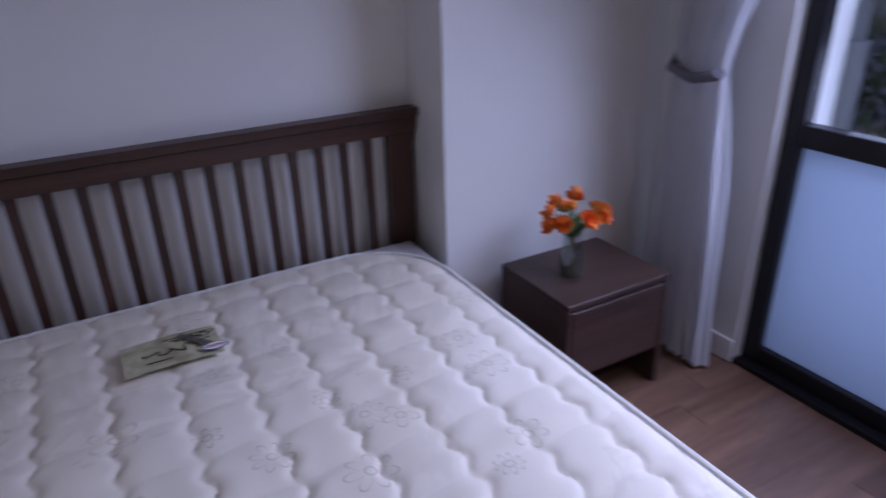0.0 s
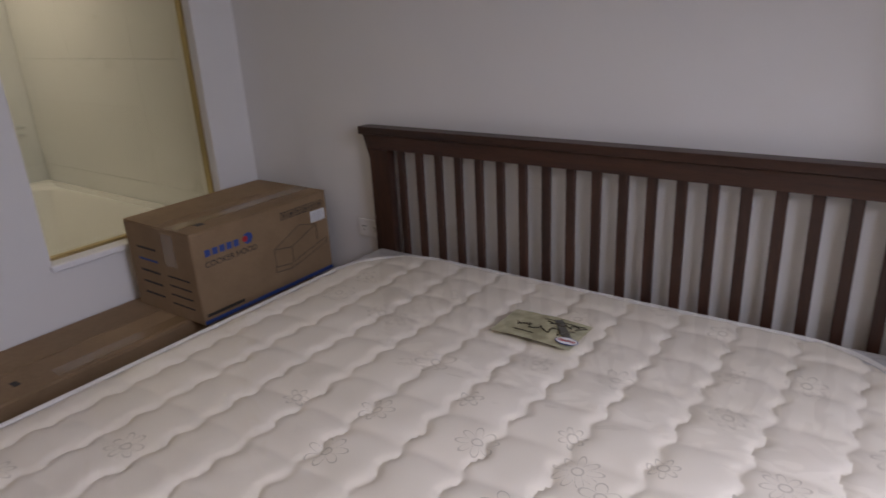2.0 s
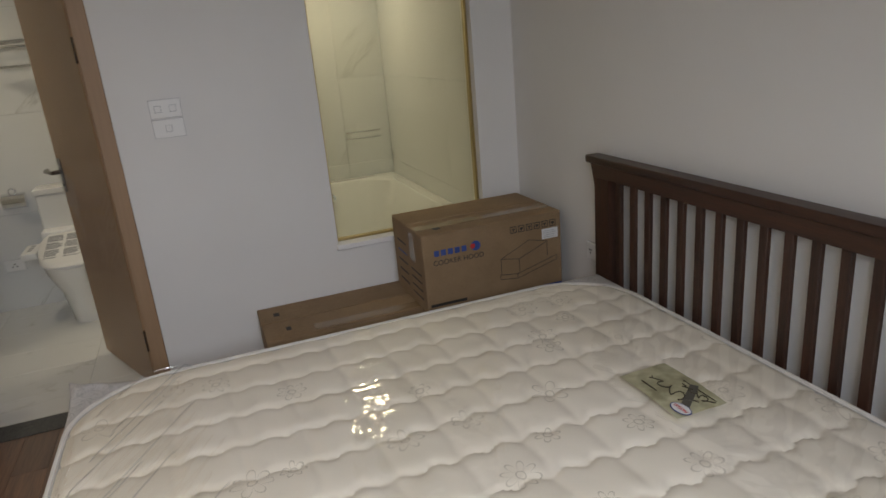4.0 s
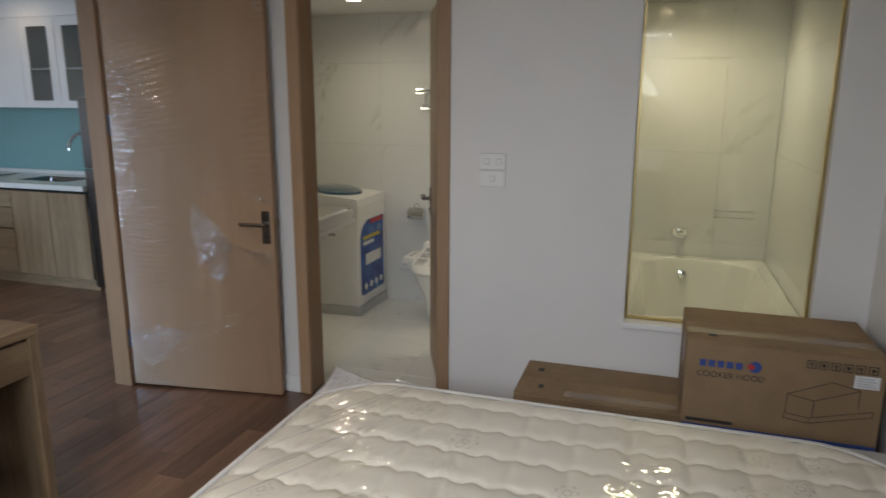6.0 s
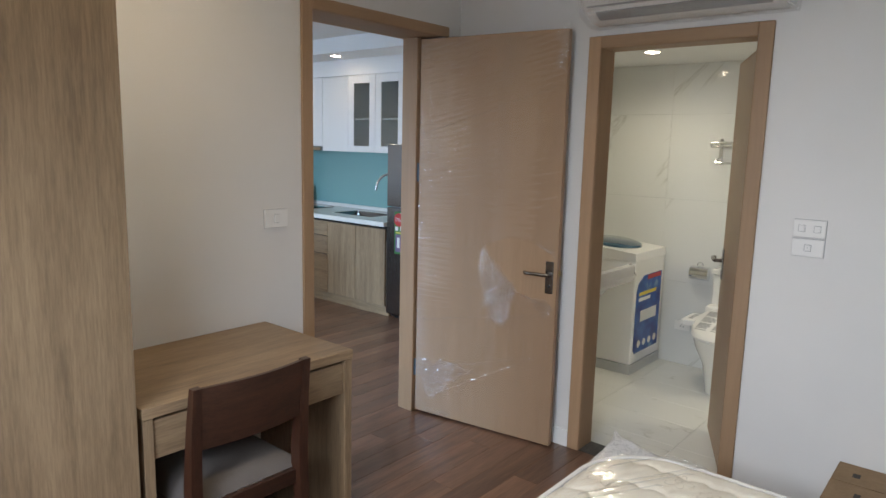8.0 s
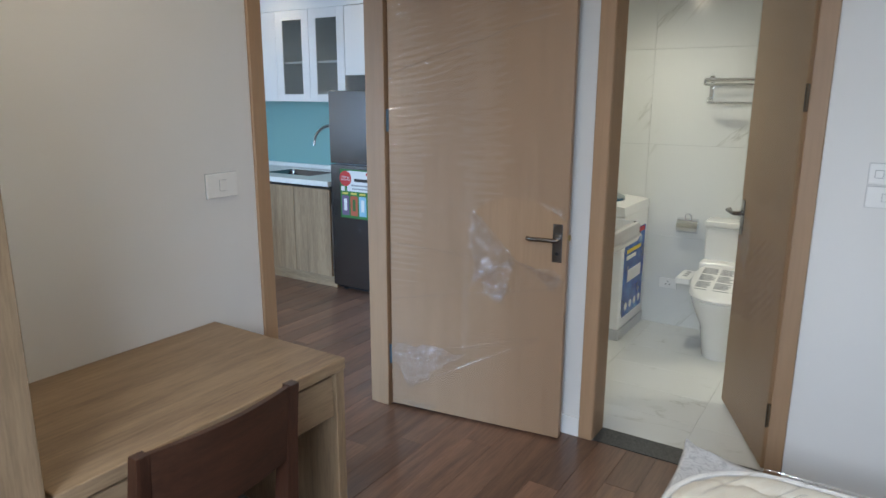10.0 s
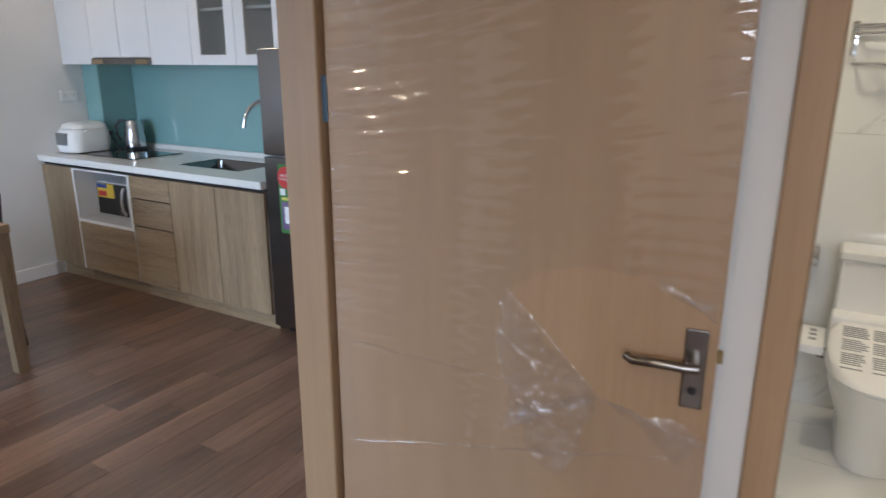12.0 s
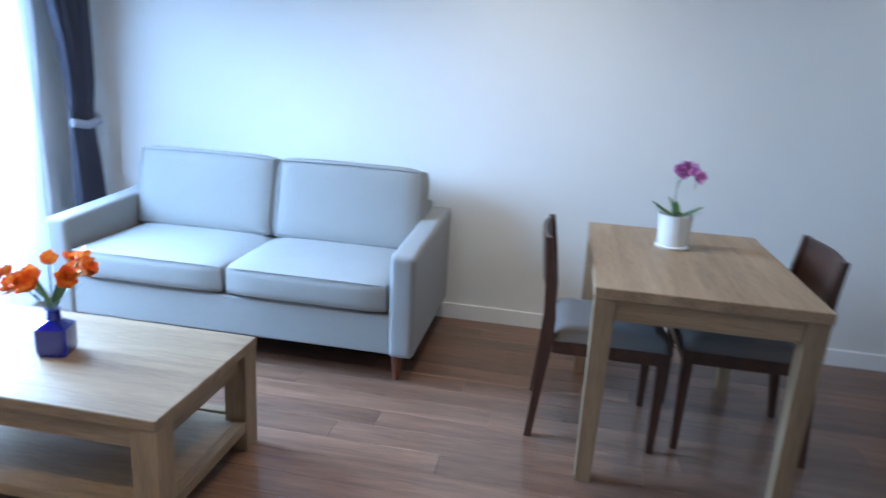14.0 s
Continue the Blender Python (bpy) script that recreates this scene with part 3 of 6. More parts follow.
def wrap(width, top, wave, deep, rise, seed, hole=()):
    """Stretched film over a leaf's face: fine ripples that lean with rise, patchy in depth; torn open at the hole."""
    bm = bmesh.new()
    ny, nz = 48, int(top / wave * 12)
    grid = []
    for i in range(ny + 1):
        y = 0.004 + (width - 0.008) * i / ny
        row = []
        for j in range(nz + 1):
            z = 0.02 + (top - 0.03) * j / nz
            patch = max(0.0, min(1.0, 0.5 + 1.5 * noise.noise(Vector((y * 2.2 + seed, z * 2.6, seed)))))
            patch *= max(0.0, min(1.0, 0.42 + 1.7 * noise.noise(Vector((y * 13.0, z * 21.0, seed + 9)))))
            phase = math.tau * (z - rise(z) * y) / wave + 3.0 * noise.noise(Vector((y * 3.0, z * 5.0, seed + 4)))
            x = 0.0035 + deep(y, z) * (0.16 + 0.84 * patch) * (math.sin(phase) + 0.35 * math.sin(phase * 1.7 + y * 9)) + 0.0012 * noise.noise(Vector((y * 6, z * 3, seed)))
            row.append(bm.verts.new((x, y, z)))
        grid.append(row)
    for i in range(ny):
        for j in range(nz):
            a, b, c, d = grid[i][j], grid[i + 1][j], grid[i + 1][j + 1], grid[i][j + 1]
            if not (hole and inside(hole, (a.co.y + b.co.y) / 2, (a.co.z + d.co.z) / 2)):
                bm.faces.new((a, b, c, d))
    return bm


TORN = [(0.42, 1.01), (0.63, 0.80), (0.69, 0.79), (0.85, 0.745), (0.85, 1.0), (0.74, 1.065), (0.60, 1.085), (0.50, 1.06)]
part("wrapping", wrap(0.845, 2.10, 0.029, lambda y, z: (0.0040 - 0.0028 * min(1.0, max(0.0, (y - 0.2) / 0.35)) + 0.0008 * min(1.0, max(0.0, (y - 0.6) / 0.2))) * min(1.0, max(0.3, (z - 0.85) / 0.2)), lambda z: 0.20 * min(1.0, max(-0.1, (z - 1.05) / 0.6)), 3.0, TORN), M_WRAP, leaf1, "stretched clear cling film with fine ripples", True)
for i, (y0, z0, y1, z1) in enumerate([(0.006, 0.265, 0.74, 0.470), (0.11, 0.125, 0.74, 0.466), (0.02, 0.56, 0.80, 0.70), (0.42, 1.02, 0.63, 0.80), (0.63, 0.80, 0.84, 0.735), (0.05, 0.83, 0.45, 0.80), (0.74, 1.065, 0.84, 1.0), (0.02, 1.60, 0.80, 1.84)]):
    bm = bmesh.new()
    pts = []
    for k in range(15):
        u = k / 14
        pts.append((0.0015 + 0.001 * noise.noise(Vector((u * 6, i, 0))), y0 + (y1 - y0) * u, z0 + (z1 - z0) * u + 0.006 * noise.noise(Vector((u * 5, i * 3, 1)))))
    tube(bm, pts, 0.0026, 6)
    part("film_fold", bm, M_FILM, leaf1, "crease in clear plastic film", True)


d2 = thing("door_2", (0, 0, 0), 0, "open maple veneer bathroom door wrapped in cling film", "door", "", "structure")
casing(d2, "casing", (BATH_X, 0.185, 0), (BATH_X + 0.014, 0.2495, 2.069), M_FRAMEWOOD)
casing(d2, "casing", (BATH_X, 0.9425, 0), (BATH_X + 0.014, 1.004, 2.069), M_FRAMEWOOD)
casing(d2, "casing", (BATH_X, 0.250, 2.0125), (BATH_X + 0.014, 0.942, 2.069), M_FRAMEWOOD_Y)
casing(d2, "jamb", (BATH_IN - 0.012, 0.236, 0), (BATH_X - 0.0005, 0.250, 2.019), M_FRAMEWOOD)
casing(d2, "jamb", (BATH_IN - 0.012, 0.942, 0), (BATH_X - 0.0005, 0.954, 2.019), M_FRAMEWOOD)
casing(d2, "head_jamb", (BATH_IN - 0.012, 0.251, 2.012), (BATH_X - 0.0005, 0.941, 2.0195), M_FRAMEWOOD_Y)
leaf2 = thing("leaf", (-1.05, 0.918, 0), 23.9)
leaf2.parent = d2
pbox("leaf_panel", (-0.655, 0.0, 0.012), (0, 0.04, 1.996), M_LEAF_B, leaf2, 0.002, "maple veneer leaf wrapped in cling film")
film2 = part("wrapping", wrap(0.655, 1.99, 0.042, lambda y, z: 0.0022, lambda z: 0.75, 11.0), M_WRAP, leaf2, "stretched clear cling film with slanting ripples", True)
film2.matrix_basis = pose(0, 0, 0, 0, 0, -90) @ pose(0, -0.655, 0)
pucker = part("torn_film", crumple([(0.02, 0.93), (0.04, 1.02), (0.24, 0.93), (0.20, 0.68)], 30, 0.012, 21.0), M_FILM, leaf2, "puckered clear plastic film", True)
pucker.matrix_basis = film2.matrix_basis
h2 = thing("handle_set", (-0.61, 0, 0), -90)
h2.parent = leaf2
handle(h2, 0.0, 0.97, 1, -1)
for hz in (0.25, 1.5):
    bm = bmesh.new()
    bx(bm, (-0.001, 0.004, hz - 0.05), (0.004, 0.036, hz + 0.05), 0.001)
    cyl(bm, (0.006, 0.0, hz - 0.05), (0.006, 0.0, hz + 0.05), 0.006, seg=10)
    part("hinge", bm, M_SATIN, leaf2)
tagged(sbox("threshold", (BATH_IN - 0.012, 0.250, -0.05), (BATH_X + 0.004, 0.942, 0.004), M_GRANITE), "dark granite door threshold", "threshold")

# ---- bathroom window ----
w2 = thing("window_2", (0, 0, 0), 0, "fixed yellowish glass pane with brass trim and white sill", "window", "", "structure")
pbox("pane", (-0.975, 1.815, 0.572), (-0.969, 2.535, 2.115), M_YELLOW_PANE, w2, 0)
for a, b in [((-0.985, 1.811, 0.57), (-0.955, 1.822, 2.118)), ((-0.985, 2.528, 0.57), (-0.955, 2.539, 2.118)), ((-0.985, 1.823, 0.57), (-0.955, 2.527, 0.58))]:
    pbox("trim_bar", a, b, M_GOLD, w2, 0.001)
pbox("window_sill", (BATH_IN + 0.002, 1.80, 0.545), (BATH_X + 0.022, 2.55, 0.57), M_TRIM, w2, 0.004)

# ---- bedroom window and what lies outside ----
w1 = thing("window_1", (0, 0, 0), 0, "dark aluminium sliding door with frosted lower panes", "window", "", "structure")
FX0, FX1 = 2.645, 2.70
for a, b in [((FX0, 1.955, 0.02), (FX1, 2.018, 2.35)), ((FX0, 0.602, 0.02), (FX1, 0.66, 2.35)), ((FX0, 0.661, 0.02), (FX1, 1.954, 0.082)), ((FX0, 0.661, 2.28), (FX1, 1.954, 2.35)),
             ((FX0, 0.661, 0.83), (FX1, 1.27, 0.90)), ((FX0, 1.34, 0.83), (FX1, 1.954, 0.90)), ((FX0, 1.271, 0.083), (FX1, 1.339, 2.279))]:
    pbox("window_frame", a, b, M_FRAME, w1, 0.003)
for y0, y1 in ((0.661, 1.27), (1.34, 1.954)):
    p = pbox("pane", (2.671, y0, 0.083), (2.677, y1, 0.829), M_FROST, w1, 0, "frosted glass pane")
    q = pbox("pane", (2.671, y0, 0.901), (2.677, y1, 2.279), M_PANE, w1, 0, "clear glass pane")
    q.visible_shadow = False
tagged(sbox("track", (2.60, 0.602, -0.05), (2.72, 2.018, 0.018), M_FRAME), "dark aluminium sliding door track", "track")
w3 = thing("window_3", (0, 0, 0), 0, "dark aluminium living room window behind sheer curtain", "window", "", "structure")
for a, b in [((2.70, -4.0, 0.02), (2.75, -3.94, 2.3)), ((2.70, -2.46, 0.02), (2.75, -2.40, 2.3)), ((2.70, -3.939, 0.02), (2.75, -2.461, 0.08)), ((2.70, -3.939, 2.24), (2.75, -2.461, 2.3))]:
    pbox("window_frame", a, b, M_FRAME, w3, 0.003)
bm = bmesh.new()
bx(bm, (2.9, -400, -0.4), (800, 400, -0.25))
bx(bm, (-800, -400, -0.4), (-3.2, 400, -0.25))
M_EARTH = mat("grey_paving", (0.14, 0.14, 0.13), 0.9)
_n = Nodes(M_EARTH)
_n.colour(_n.ramp(_n.noise(_n.coords(), 2, 5), [(0.3, (0.10, 0.10, 0.095)), (0.7, (0.18, 0.18, 0.17))]))
solid("ground", bm, M_EARTH, "grey paved ground outside", "ground", "", "structure")
tagged(sbox("balcony_floor", (2.9, -1.0, -0.25), (4.1, 3.6, -0.03), M_EARTH), "grey tiled balcony floor", "balcony")
bm = bmesh.new()
bx(bm, (3.75, 2.55, -0.03), (3.95, 3.05, 2.6))
solid("balcony_wall", bm, M_WALL, "white rendered balcony pier", "wall", "", "structure")
bm = bmesh.new()
cyl(bm, (3.55, 2.36, -0.03), (3.55, 2.36, 1.02), 0.05, seg=20)
cyl(bm, (3.55, 2.36, 1.02), (3.55, 2.36, 1.035), 0.054, seg=20)
solid("bollard", bm, M_WHITE, "white capped post on the balcony", "post", smooth=True)
M_HEDGE = mat("hedge_leaf", (0.05, 0.10, 0.03), 0.5)
_n = Nodes(M_HEDGE)
_g = _n.t.nodes.new("ShaderNodeNewGeometry")
_n.colour(_n.ramp(_g.outputs["Random Per Island"], [(0.0, (0.02, 0.05, 0.015)), (1.0, (0.09, 0.16, 0.04))]))
rng = random.Random(4)
vs, fs = [], []
for i in range(5000):
    c = Vector((rng.uniform(5.0, 6.6), rng.uniform(0.2, 6.0), rng.uniform(-0.2, 2.4)))
    c.z *= 0.8 + 0.3 * noise.noise(Vector((c.x, c.y, 0)))
    q = Euler((rng.uniform(0, 6), rng.uniform(0, 6), rng.uniform(0, 6))).to_quaternion()
    k = len(vs)
    for u, w in ((-0.5, 0), (0, 0.2), (0.5, 0), (0, -0.2)):
        vs.append(c + q @ Vector((u * 0.16, w * 0.16, 0.01 * u)))
    fs.append((k, k + 1, k + 2, k + 3))
me = bpy.data.meshes.new("hedge")
me.from_pydata(vs, [], fs)
me.materials.append(M_HEDGE)
tagged(new("hedge", me), "dense dark green hedge leaves", "hedge", "", "stuff")


# ---- baseboards ----
def baseboard(a, b):
    bm = bmesh.new()
    bx(bm, a, b, 0.004)
    solid("baseboard", bm, M_TRIM, "white painted baseboard", "baseboard", "", "structure")


BH = 0.09
baseboard((BATH_X, S_BED + 0.02, 0), (BATH_X + 0.013, 0.184, BH))
baseboard((BATH_X, 1.005, 0), (BATH_X + 0.013, N - 0.014, BH))
baseboard((BATH_X, N - 0.013, 0), (1.668, N, BH))
baseboard((1.655, 2.487, 0), (1.668, N - 0.014, BH))
baseboard((1.669, 2.487, 0), (EAST - 0.014, 2.50, BH))
baseboard((EAST - 0.013, 2.02, 0), (EAST, 2.487, BH))
baseboard((0.187, S_BED, 0), (2.6, S_BED + 0.013, BH))
baseboard((-2.05, SOFA_Y, 0), (2.65, SOFA_Y + 0.013, BH))
baseboard((-2.0, S_LIV - 0.013, 0), (-0.762, S_LIV, BH))
baseboard((0.187, S_LIV - 0.013, 0), (2.65, S_LIV, BH))


# ---- switches, sockets, ceiling lights, air conditioner ----
def wall_plate(name, at, turn, w, h, keys, label, category, rows=1):
    """A moulded plate in the local x-z plane, out along local -y, with its rockers or holes."""
    t = thing(name, at, turn, label, category)
    bm = bmesh.new()
    bx(bm, (-w / 2, -0.010, 0), (w / 2, 0, h), 0.004, 3)
    part("plate", bm, M_WHITE, t)
    # Grey rim that paints a shadow line round the plate.
    pbox("shadow_frame", (-w / 2 - 0.0012, -0.0025, -0.0012), (w / 2 + 0.0012, 0, h + 0.0012), M_GREY, t, 0)
    for x, z, kw, kh, m in keys:
        bm = bmesh.new()
        bx(bm, (x - kw / 2, -0.0135, z - kh / 2), (x + kw / 2, -0.009, z + kh / 2), 0.0015)
        part("rocker" if m is M_WHITE else "socket_hole", bm, m, t)
        if m is M_WHITE:
            # Thin grey surround, painted shade at the rocker's edge.
            pbox("rocker_shade", (x - kw / 2 - 0.0015, -0.0108, z - kh / 2 - 0.0015), (x + kw / 2 + 0.0015, -0.009, z + kh / 2 + 0.0015), M_GREY, t, 0)
    return t


wall_plate("light_switch", (BATH_X, 1.204, 1.218), 90, 0.116, 0.070, [(-0.028, 0.035, 0.022, 0.024, M_WHITE), (0.028, 0.035, 0.022, 0.024, M_WHITE)], "white double light switch on the wall", "switch", 1)
wall_plate("light_switch", (BATH_X, 1.204, 1.141), 90, 0.116, 0.070, [(0, 0.035, 0.022, 0.024, M_WHITE), (0, 0.035, 0.004, 0.008, M_GREY)], "white single switch plate below another", "switch")
wall_plate("light_switch", (0.324, S_BED, 1.178), 180, 0.120, 0.078, [(0, 0.039, 0.024, 0.034, M_WHITE)], "white light switch beside the door", "switch")
holes = [(-0.024, 0.042, 0.006, 0.004, M_BLACK), (-0.036, 0.042, 0.006, 0.004, M_BLACK), (0.024, 0.042, 0.006, 0.004, M_BLACK), (0.036, 0.042, 0.006, 0.004, M_BLACK), (-0.030, 0.028, 0.004, 0.006, M_BLACK), (0.030, 0.028, 0.004, 0.006, M_BLACK)]
wall_plate("wall_socket", (-0.235, N, 0.500), 0, 0.118, 0.072, holes, "white double wall socket behind the headboard", "socket")
wall_plate("wall_socket", (-2.32, SOFA_Y, 1.208), 180, 0.118, 0.075, holes, "white double wall socket above the worktop", "socket")


def ceiling_light(x, y, z):
    t = thing("ceiling_light", (x, y, z), 0, "round recessed ceiling downlight, switched on", "downlight", "ceiling downlights")
    bm = bmesh.new()
    lathe(bm, [(0.040, -0.004), (0.055, -0.005), (0.058, -0.002), (0.058, 0.0)], 28)
    part("trim_ring", bm, M_TRIM, t, smooth=True)
    bm = bmesh.new()
    lathe(bm, [(0.0, -0.0075), (0.040, -0.0075), (0.043, -0.0045)], 24)
    part("diffuser", bm, M_LAMP, t)


# The unseen room lamps get fittings of the same pattern.
for px, py, pz, watts in UNSEEN_ROOM_LIGHTS:
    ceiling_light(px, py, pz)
for px, py in KIT_LIGHTS:
    ceiling_light(px, py, CEIL_KIT)
for px, py in BATH_LIGHTS:
    ceiling_light(px, py, CEIL_BATH)

ac = thing("air_conditioner", (BATH_X, 0.66, 2.105), 0, "white split air conditioner wrapped in clear plastic", "air conditioner")
prof = [(0.0, 0.02), (0.0, 0.29), (0.17, 0.29), (0.205, 0.25), (0.21, 0.10), (0.185, 0.035), (0.11, 0.0), (0.03, 0.0)]
bm = bmesh.new()
loft(bm, [[(x, y, z) for x, z in prof] for y in (-0.415, 0.415)])
bmesh.ops.bevel(bm, geom=bm.edges[:], offset=0.008, segments=2, affect="EDGES")
part("housing", bm, M_WHITE, ac, smooth=True)
bm = bmesh.new()
bx(bm, (-0.002, -0.36, -0.003), (0.055, 0.36, 0.003), 0.002, m=pose(0.135, 0, 0.012, 0, -28, 0))
part("louvre", bm, M_GREY, ac)
pbox("seam", (0.196, -0.39, 0.055), (0.2125, 0.39, 0.06), M_GREY, ac, 0)
bm = bmesh.new()
prof2 = [(0.0, 0.0), (0.002, 0.30), (0.18, 0.302), (0.222, 0.25), (0.226, 0.09), (0.20, 0.022), (0.11, -0.014), (0.02, -0.012)]
rings = []
for k in range(31):
    y = -0.428 + 0.856 * k / 30
    rings.append([(x + 0.006 * noise.noise(Vector((x * 20, y * 14, z * 20))), y, z + 0.006 * noise.noise(Vector((x * 20, y * 14, z * 20 + 7)))) for x, z in prof2])
loft(bm, rings)
part("plastic_wrap", bm, M_FILM, ac, "crumpled clear plastic wrap", True)


# ---- bedroom: bed and mattress ----
bed = thing("bed", (0.745, 1.73, 0), 0, "dark walnut bed with a slatted headboard", "bed")
BX0, BX1, BY0, BY1 = -0.875, 0.875, -0.93, 0.944
HY = 0.954
for s in (-1, 1):
    bm = bmesh.new()
    bx(bm, (s * 0.86 - 0.045, HY, 0), (s * 0.86 + 0.045, HY + 0.036, 0.872), 0.003)
    part("post", bm, M_WALNUT_Z, bed)
    bm = bmesh.new()
    xs = [s * 0.815, s * 0.935, s * 0.905, s * 0.905]
    ring = [(s * 0.90, HY + 0.002, 0.80), (s * 0.904, HY + 0.002, 0.83), (s * 0.932, HY + 0.002, 0.925), (s * 0.90, HY + 0.002, 0.925)]
    loft(bm, [ring, [(x, y + 0.032, z) for x, y, z in ring]])
    part("bracket", bm, M_WALNUT_Z, bed)
bm = bmesh.new()
bx(bm, (-0.905, HY - 0.004, 0.874), (0.905, HY + 0.034, 0.927), 0.003)
part("top_rail", bm, M_WALNUT, bed)
bm = bmesh.new()
bx(bm, (-0.938, HY - 0.018, 0.929), (0.938, HY + 0.041, 0.957), 0.006, 3)
part("cap_rail", bm, M_WALNUT, bed)
pbox("bottom_rail", (-0.815, HY + 0.004, 0.20), (0.815, HY + 0.034, 0.30), M_WALNUT, bed, 0.003)
NS = 19
for i in range(NS):
    x = -0.767 + 0.0841 * i
    pbox("slat", (x - 0.0148, HY + 0.010, 0.30), (x + 0.0148, HY + 0.026, 0.874), M_WALNUT_Z, bed, 0.002)
for s in (-1, 1):
    pbox("side_rail", (s * 0.85 - 0.013, BY0 + 0.05, 0.16), (s * 0.85 + 0.013, HY - 0.001, 0.286), M_WALNUT, bed, 0.003)
    pbox("leg", (s * 0.82 - 0.035, BY0 + 0.05, 0), (s * 0.82 + 0.035, BY0 + 0.12, 0.16), M_WALNUT_Z, bed, 0.004)
pbox("foot_rail", (-0.836, BY0 + 0.05, 0.161), (0.836, BY0 + 0.076, 0.286), M_WALNUT, bed, 0.003)
pbox("bed_base", (-0.835, BY0 + 0.08, 0.24), (0.835, HY - 0.004, 0.284), M_WALNUT, bed, 0)

mattress = thing("mattress", (0.745, 1.73, 0.288), 0, "cream quilted mattress still in its plastic cover", "mattress")
bm = bmesh.new()
bx(bm, (BX0, BY0, 0), (BX1, BY1, 0.205), 0.022, 3)
part("border", bm, M_BORDER, mattress, "grey damask border under clear plastic", True)
CORNER, INSET = 0.27, 0.012


def panel_point(x, y):
    """Pulls a point back inside the panel's rounded outline; also gives its distance from the outline."""
    hx, hy = BX1 - INSET - CORNER, (BY1 - BY0) / 2 - INSET - CORNER
    cy = (BY0 + BY1) / 2
    dx, dy = max(abs(x) - hx, 0), max(abs(y - cy) - hy, 0)
    r = math.hypot(dx, dy)
    if dx > 0 and dy > 0:
        if r > CORNER:
            x = math.copysign(hx + dx / r * CORNER, x)
            y = cy + math.copysign(hy + dy / r * CORNER, y - cy)
        return x, y, max(CORNER - r, 0)
    return x, y, CORNER - max(dx, dy)


def quilt(u, v):
    x = BX0 + INSET + (BX1 - BX0 - 2 * INSET) * u
    y = BY0 + INSET + (BY1 - BY0 - 2 * INSET) * v
    x, y, d = panel_point(x, y)
    a = (x + 0.009 * math.sin(y * math.tau / 0.085) + 0.004 * math.sin(y * 9)) / 0.150
    b = (y + 0.0035 * math.sin(x * math.tau / 0.15 + 1.0) + 0.003 * math.sin(x * 5)) / 0.158
    fa, fb = abs(2 * (a - math.floor(a)) - 1), abs(2 * (b - math.floor(b)) - 1)
    h = 0.0135 * (1 - fa ** 5) ** 0.7 * (0.50 + 0.50 * (1 - fb ** 4)) + 0.003 * noise.noise(Vector((x * 14, y * 14, 0)))
    e = min(d / 0.05, 1.0)
    bow = 0.006 * (1 - (x / BX1) ** 4)
    return Vector((x, y, 0.197 + 0.012 * e + h * e * (2 - e) + bow * e))


bm = bmesh.new()
sheet(bm, quilt, 230, 240)
bmesh.ops.remove_doubles(bm, verts=bm.verts[:], dist=1e-4)
part("quilted_top", bm, M_QUILT, mattress, "cream quilted top with faint flower outlines", True)


def cover(u, v):
    """The clear cover, taut over the crowns of the quilting, with slanting folds towards the foot and the carton side."""
    x = BX0 + INSET + (BX1 - BX0 - 2 * INSET) * u
    y = BY0 + INSET + (BY1 - BY0 - 2 * INSET) * v
    x, y, d = panel_point(x, y)
    e = min(d / 0.05, 1.0)
    across, along = x * 0.49 + y * 0.87, y * 0.49 - x * 0.87
    near = max(0.0, min(1.0, (-0.30 - y) / 0.35)) * max(0.25, min(1.0, (0.45 - x) / 0.6))
    folds = math.sin(across * math.tau / 0.034 + 2.5 * noise.noise(Vector((across * 6, along * 2, 5)))) * max(0.0, 0.4 + 1.2 * noise.noise(Vector((across * 9, along * 3, 8))))
    loose = 0.0016 * noise.noise(Vector((x * 16, y * 16, 3))) + 0.0006 * noise.noise(Vector((x * 45, y * 45, 6)))
    return Vector((x, y, 0.2020 + 0.0265 * e * (2 - e) + 0.006 * (1 - (x / BX1) ** 4) * e + e * (0.0017 * near * folds + loose)))


bm = bmesh.new()
sheet(bm, cover, 300, 320)
bmesh.ops.remove_doubles(bm, verts=bm.verts[:], dist=1e-4)
part("plastic_cover", bm, M_COVER, mattress, "taut clear plastic cover", True)
bm = bmesh.new()
pts = []
for k in range(161):
    a = math.tau * k / 160
    x, y, _ = panel_point(1.2 * math.cos(a) * 1.3, -0.01 + 1.2 * math.sin(a) * 1.3)
    hx, hy, cy = BX1 - INSET, (BY1 - BY0) / 2 - INSET, (BY0 + BY1) / 2
    x, y = max(-hx, min(hx, x)), max(cy - hy, min(cy + hy, y))
    x, y, _ = panel_point(x, y)
    pts.append((x, y, 0.205))
tube(bm, pts, 0.007, 8)
part("piping", bm, M_PIPING, mattress, "white piping", True)
LBX0, LBX1, LBY0, LBY1 = -0.103, 0.130, 0.503, 0.650
bm = bmesh.new()


def label_sheet(u, v):
    x, y = LBX0 + (LBX1 - LBX0) * u, LBY0 + (LBY1 - LBY0) * v
    return Vector((x, y, 0.243 + 0.004 * math.sin(u * math.pi) + 0.002 * noise.noise(Vector((x * 20, y * 20, 0)))))


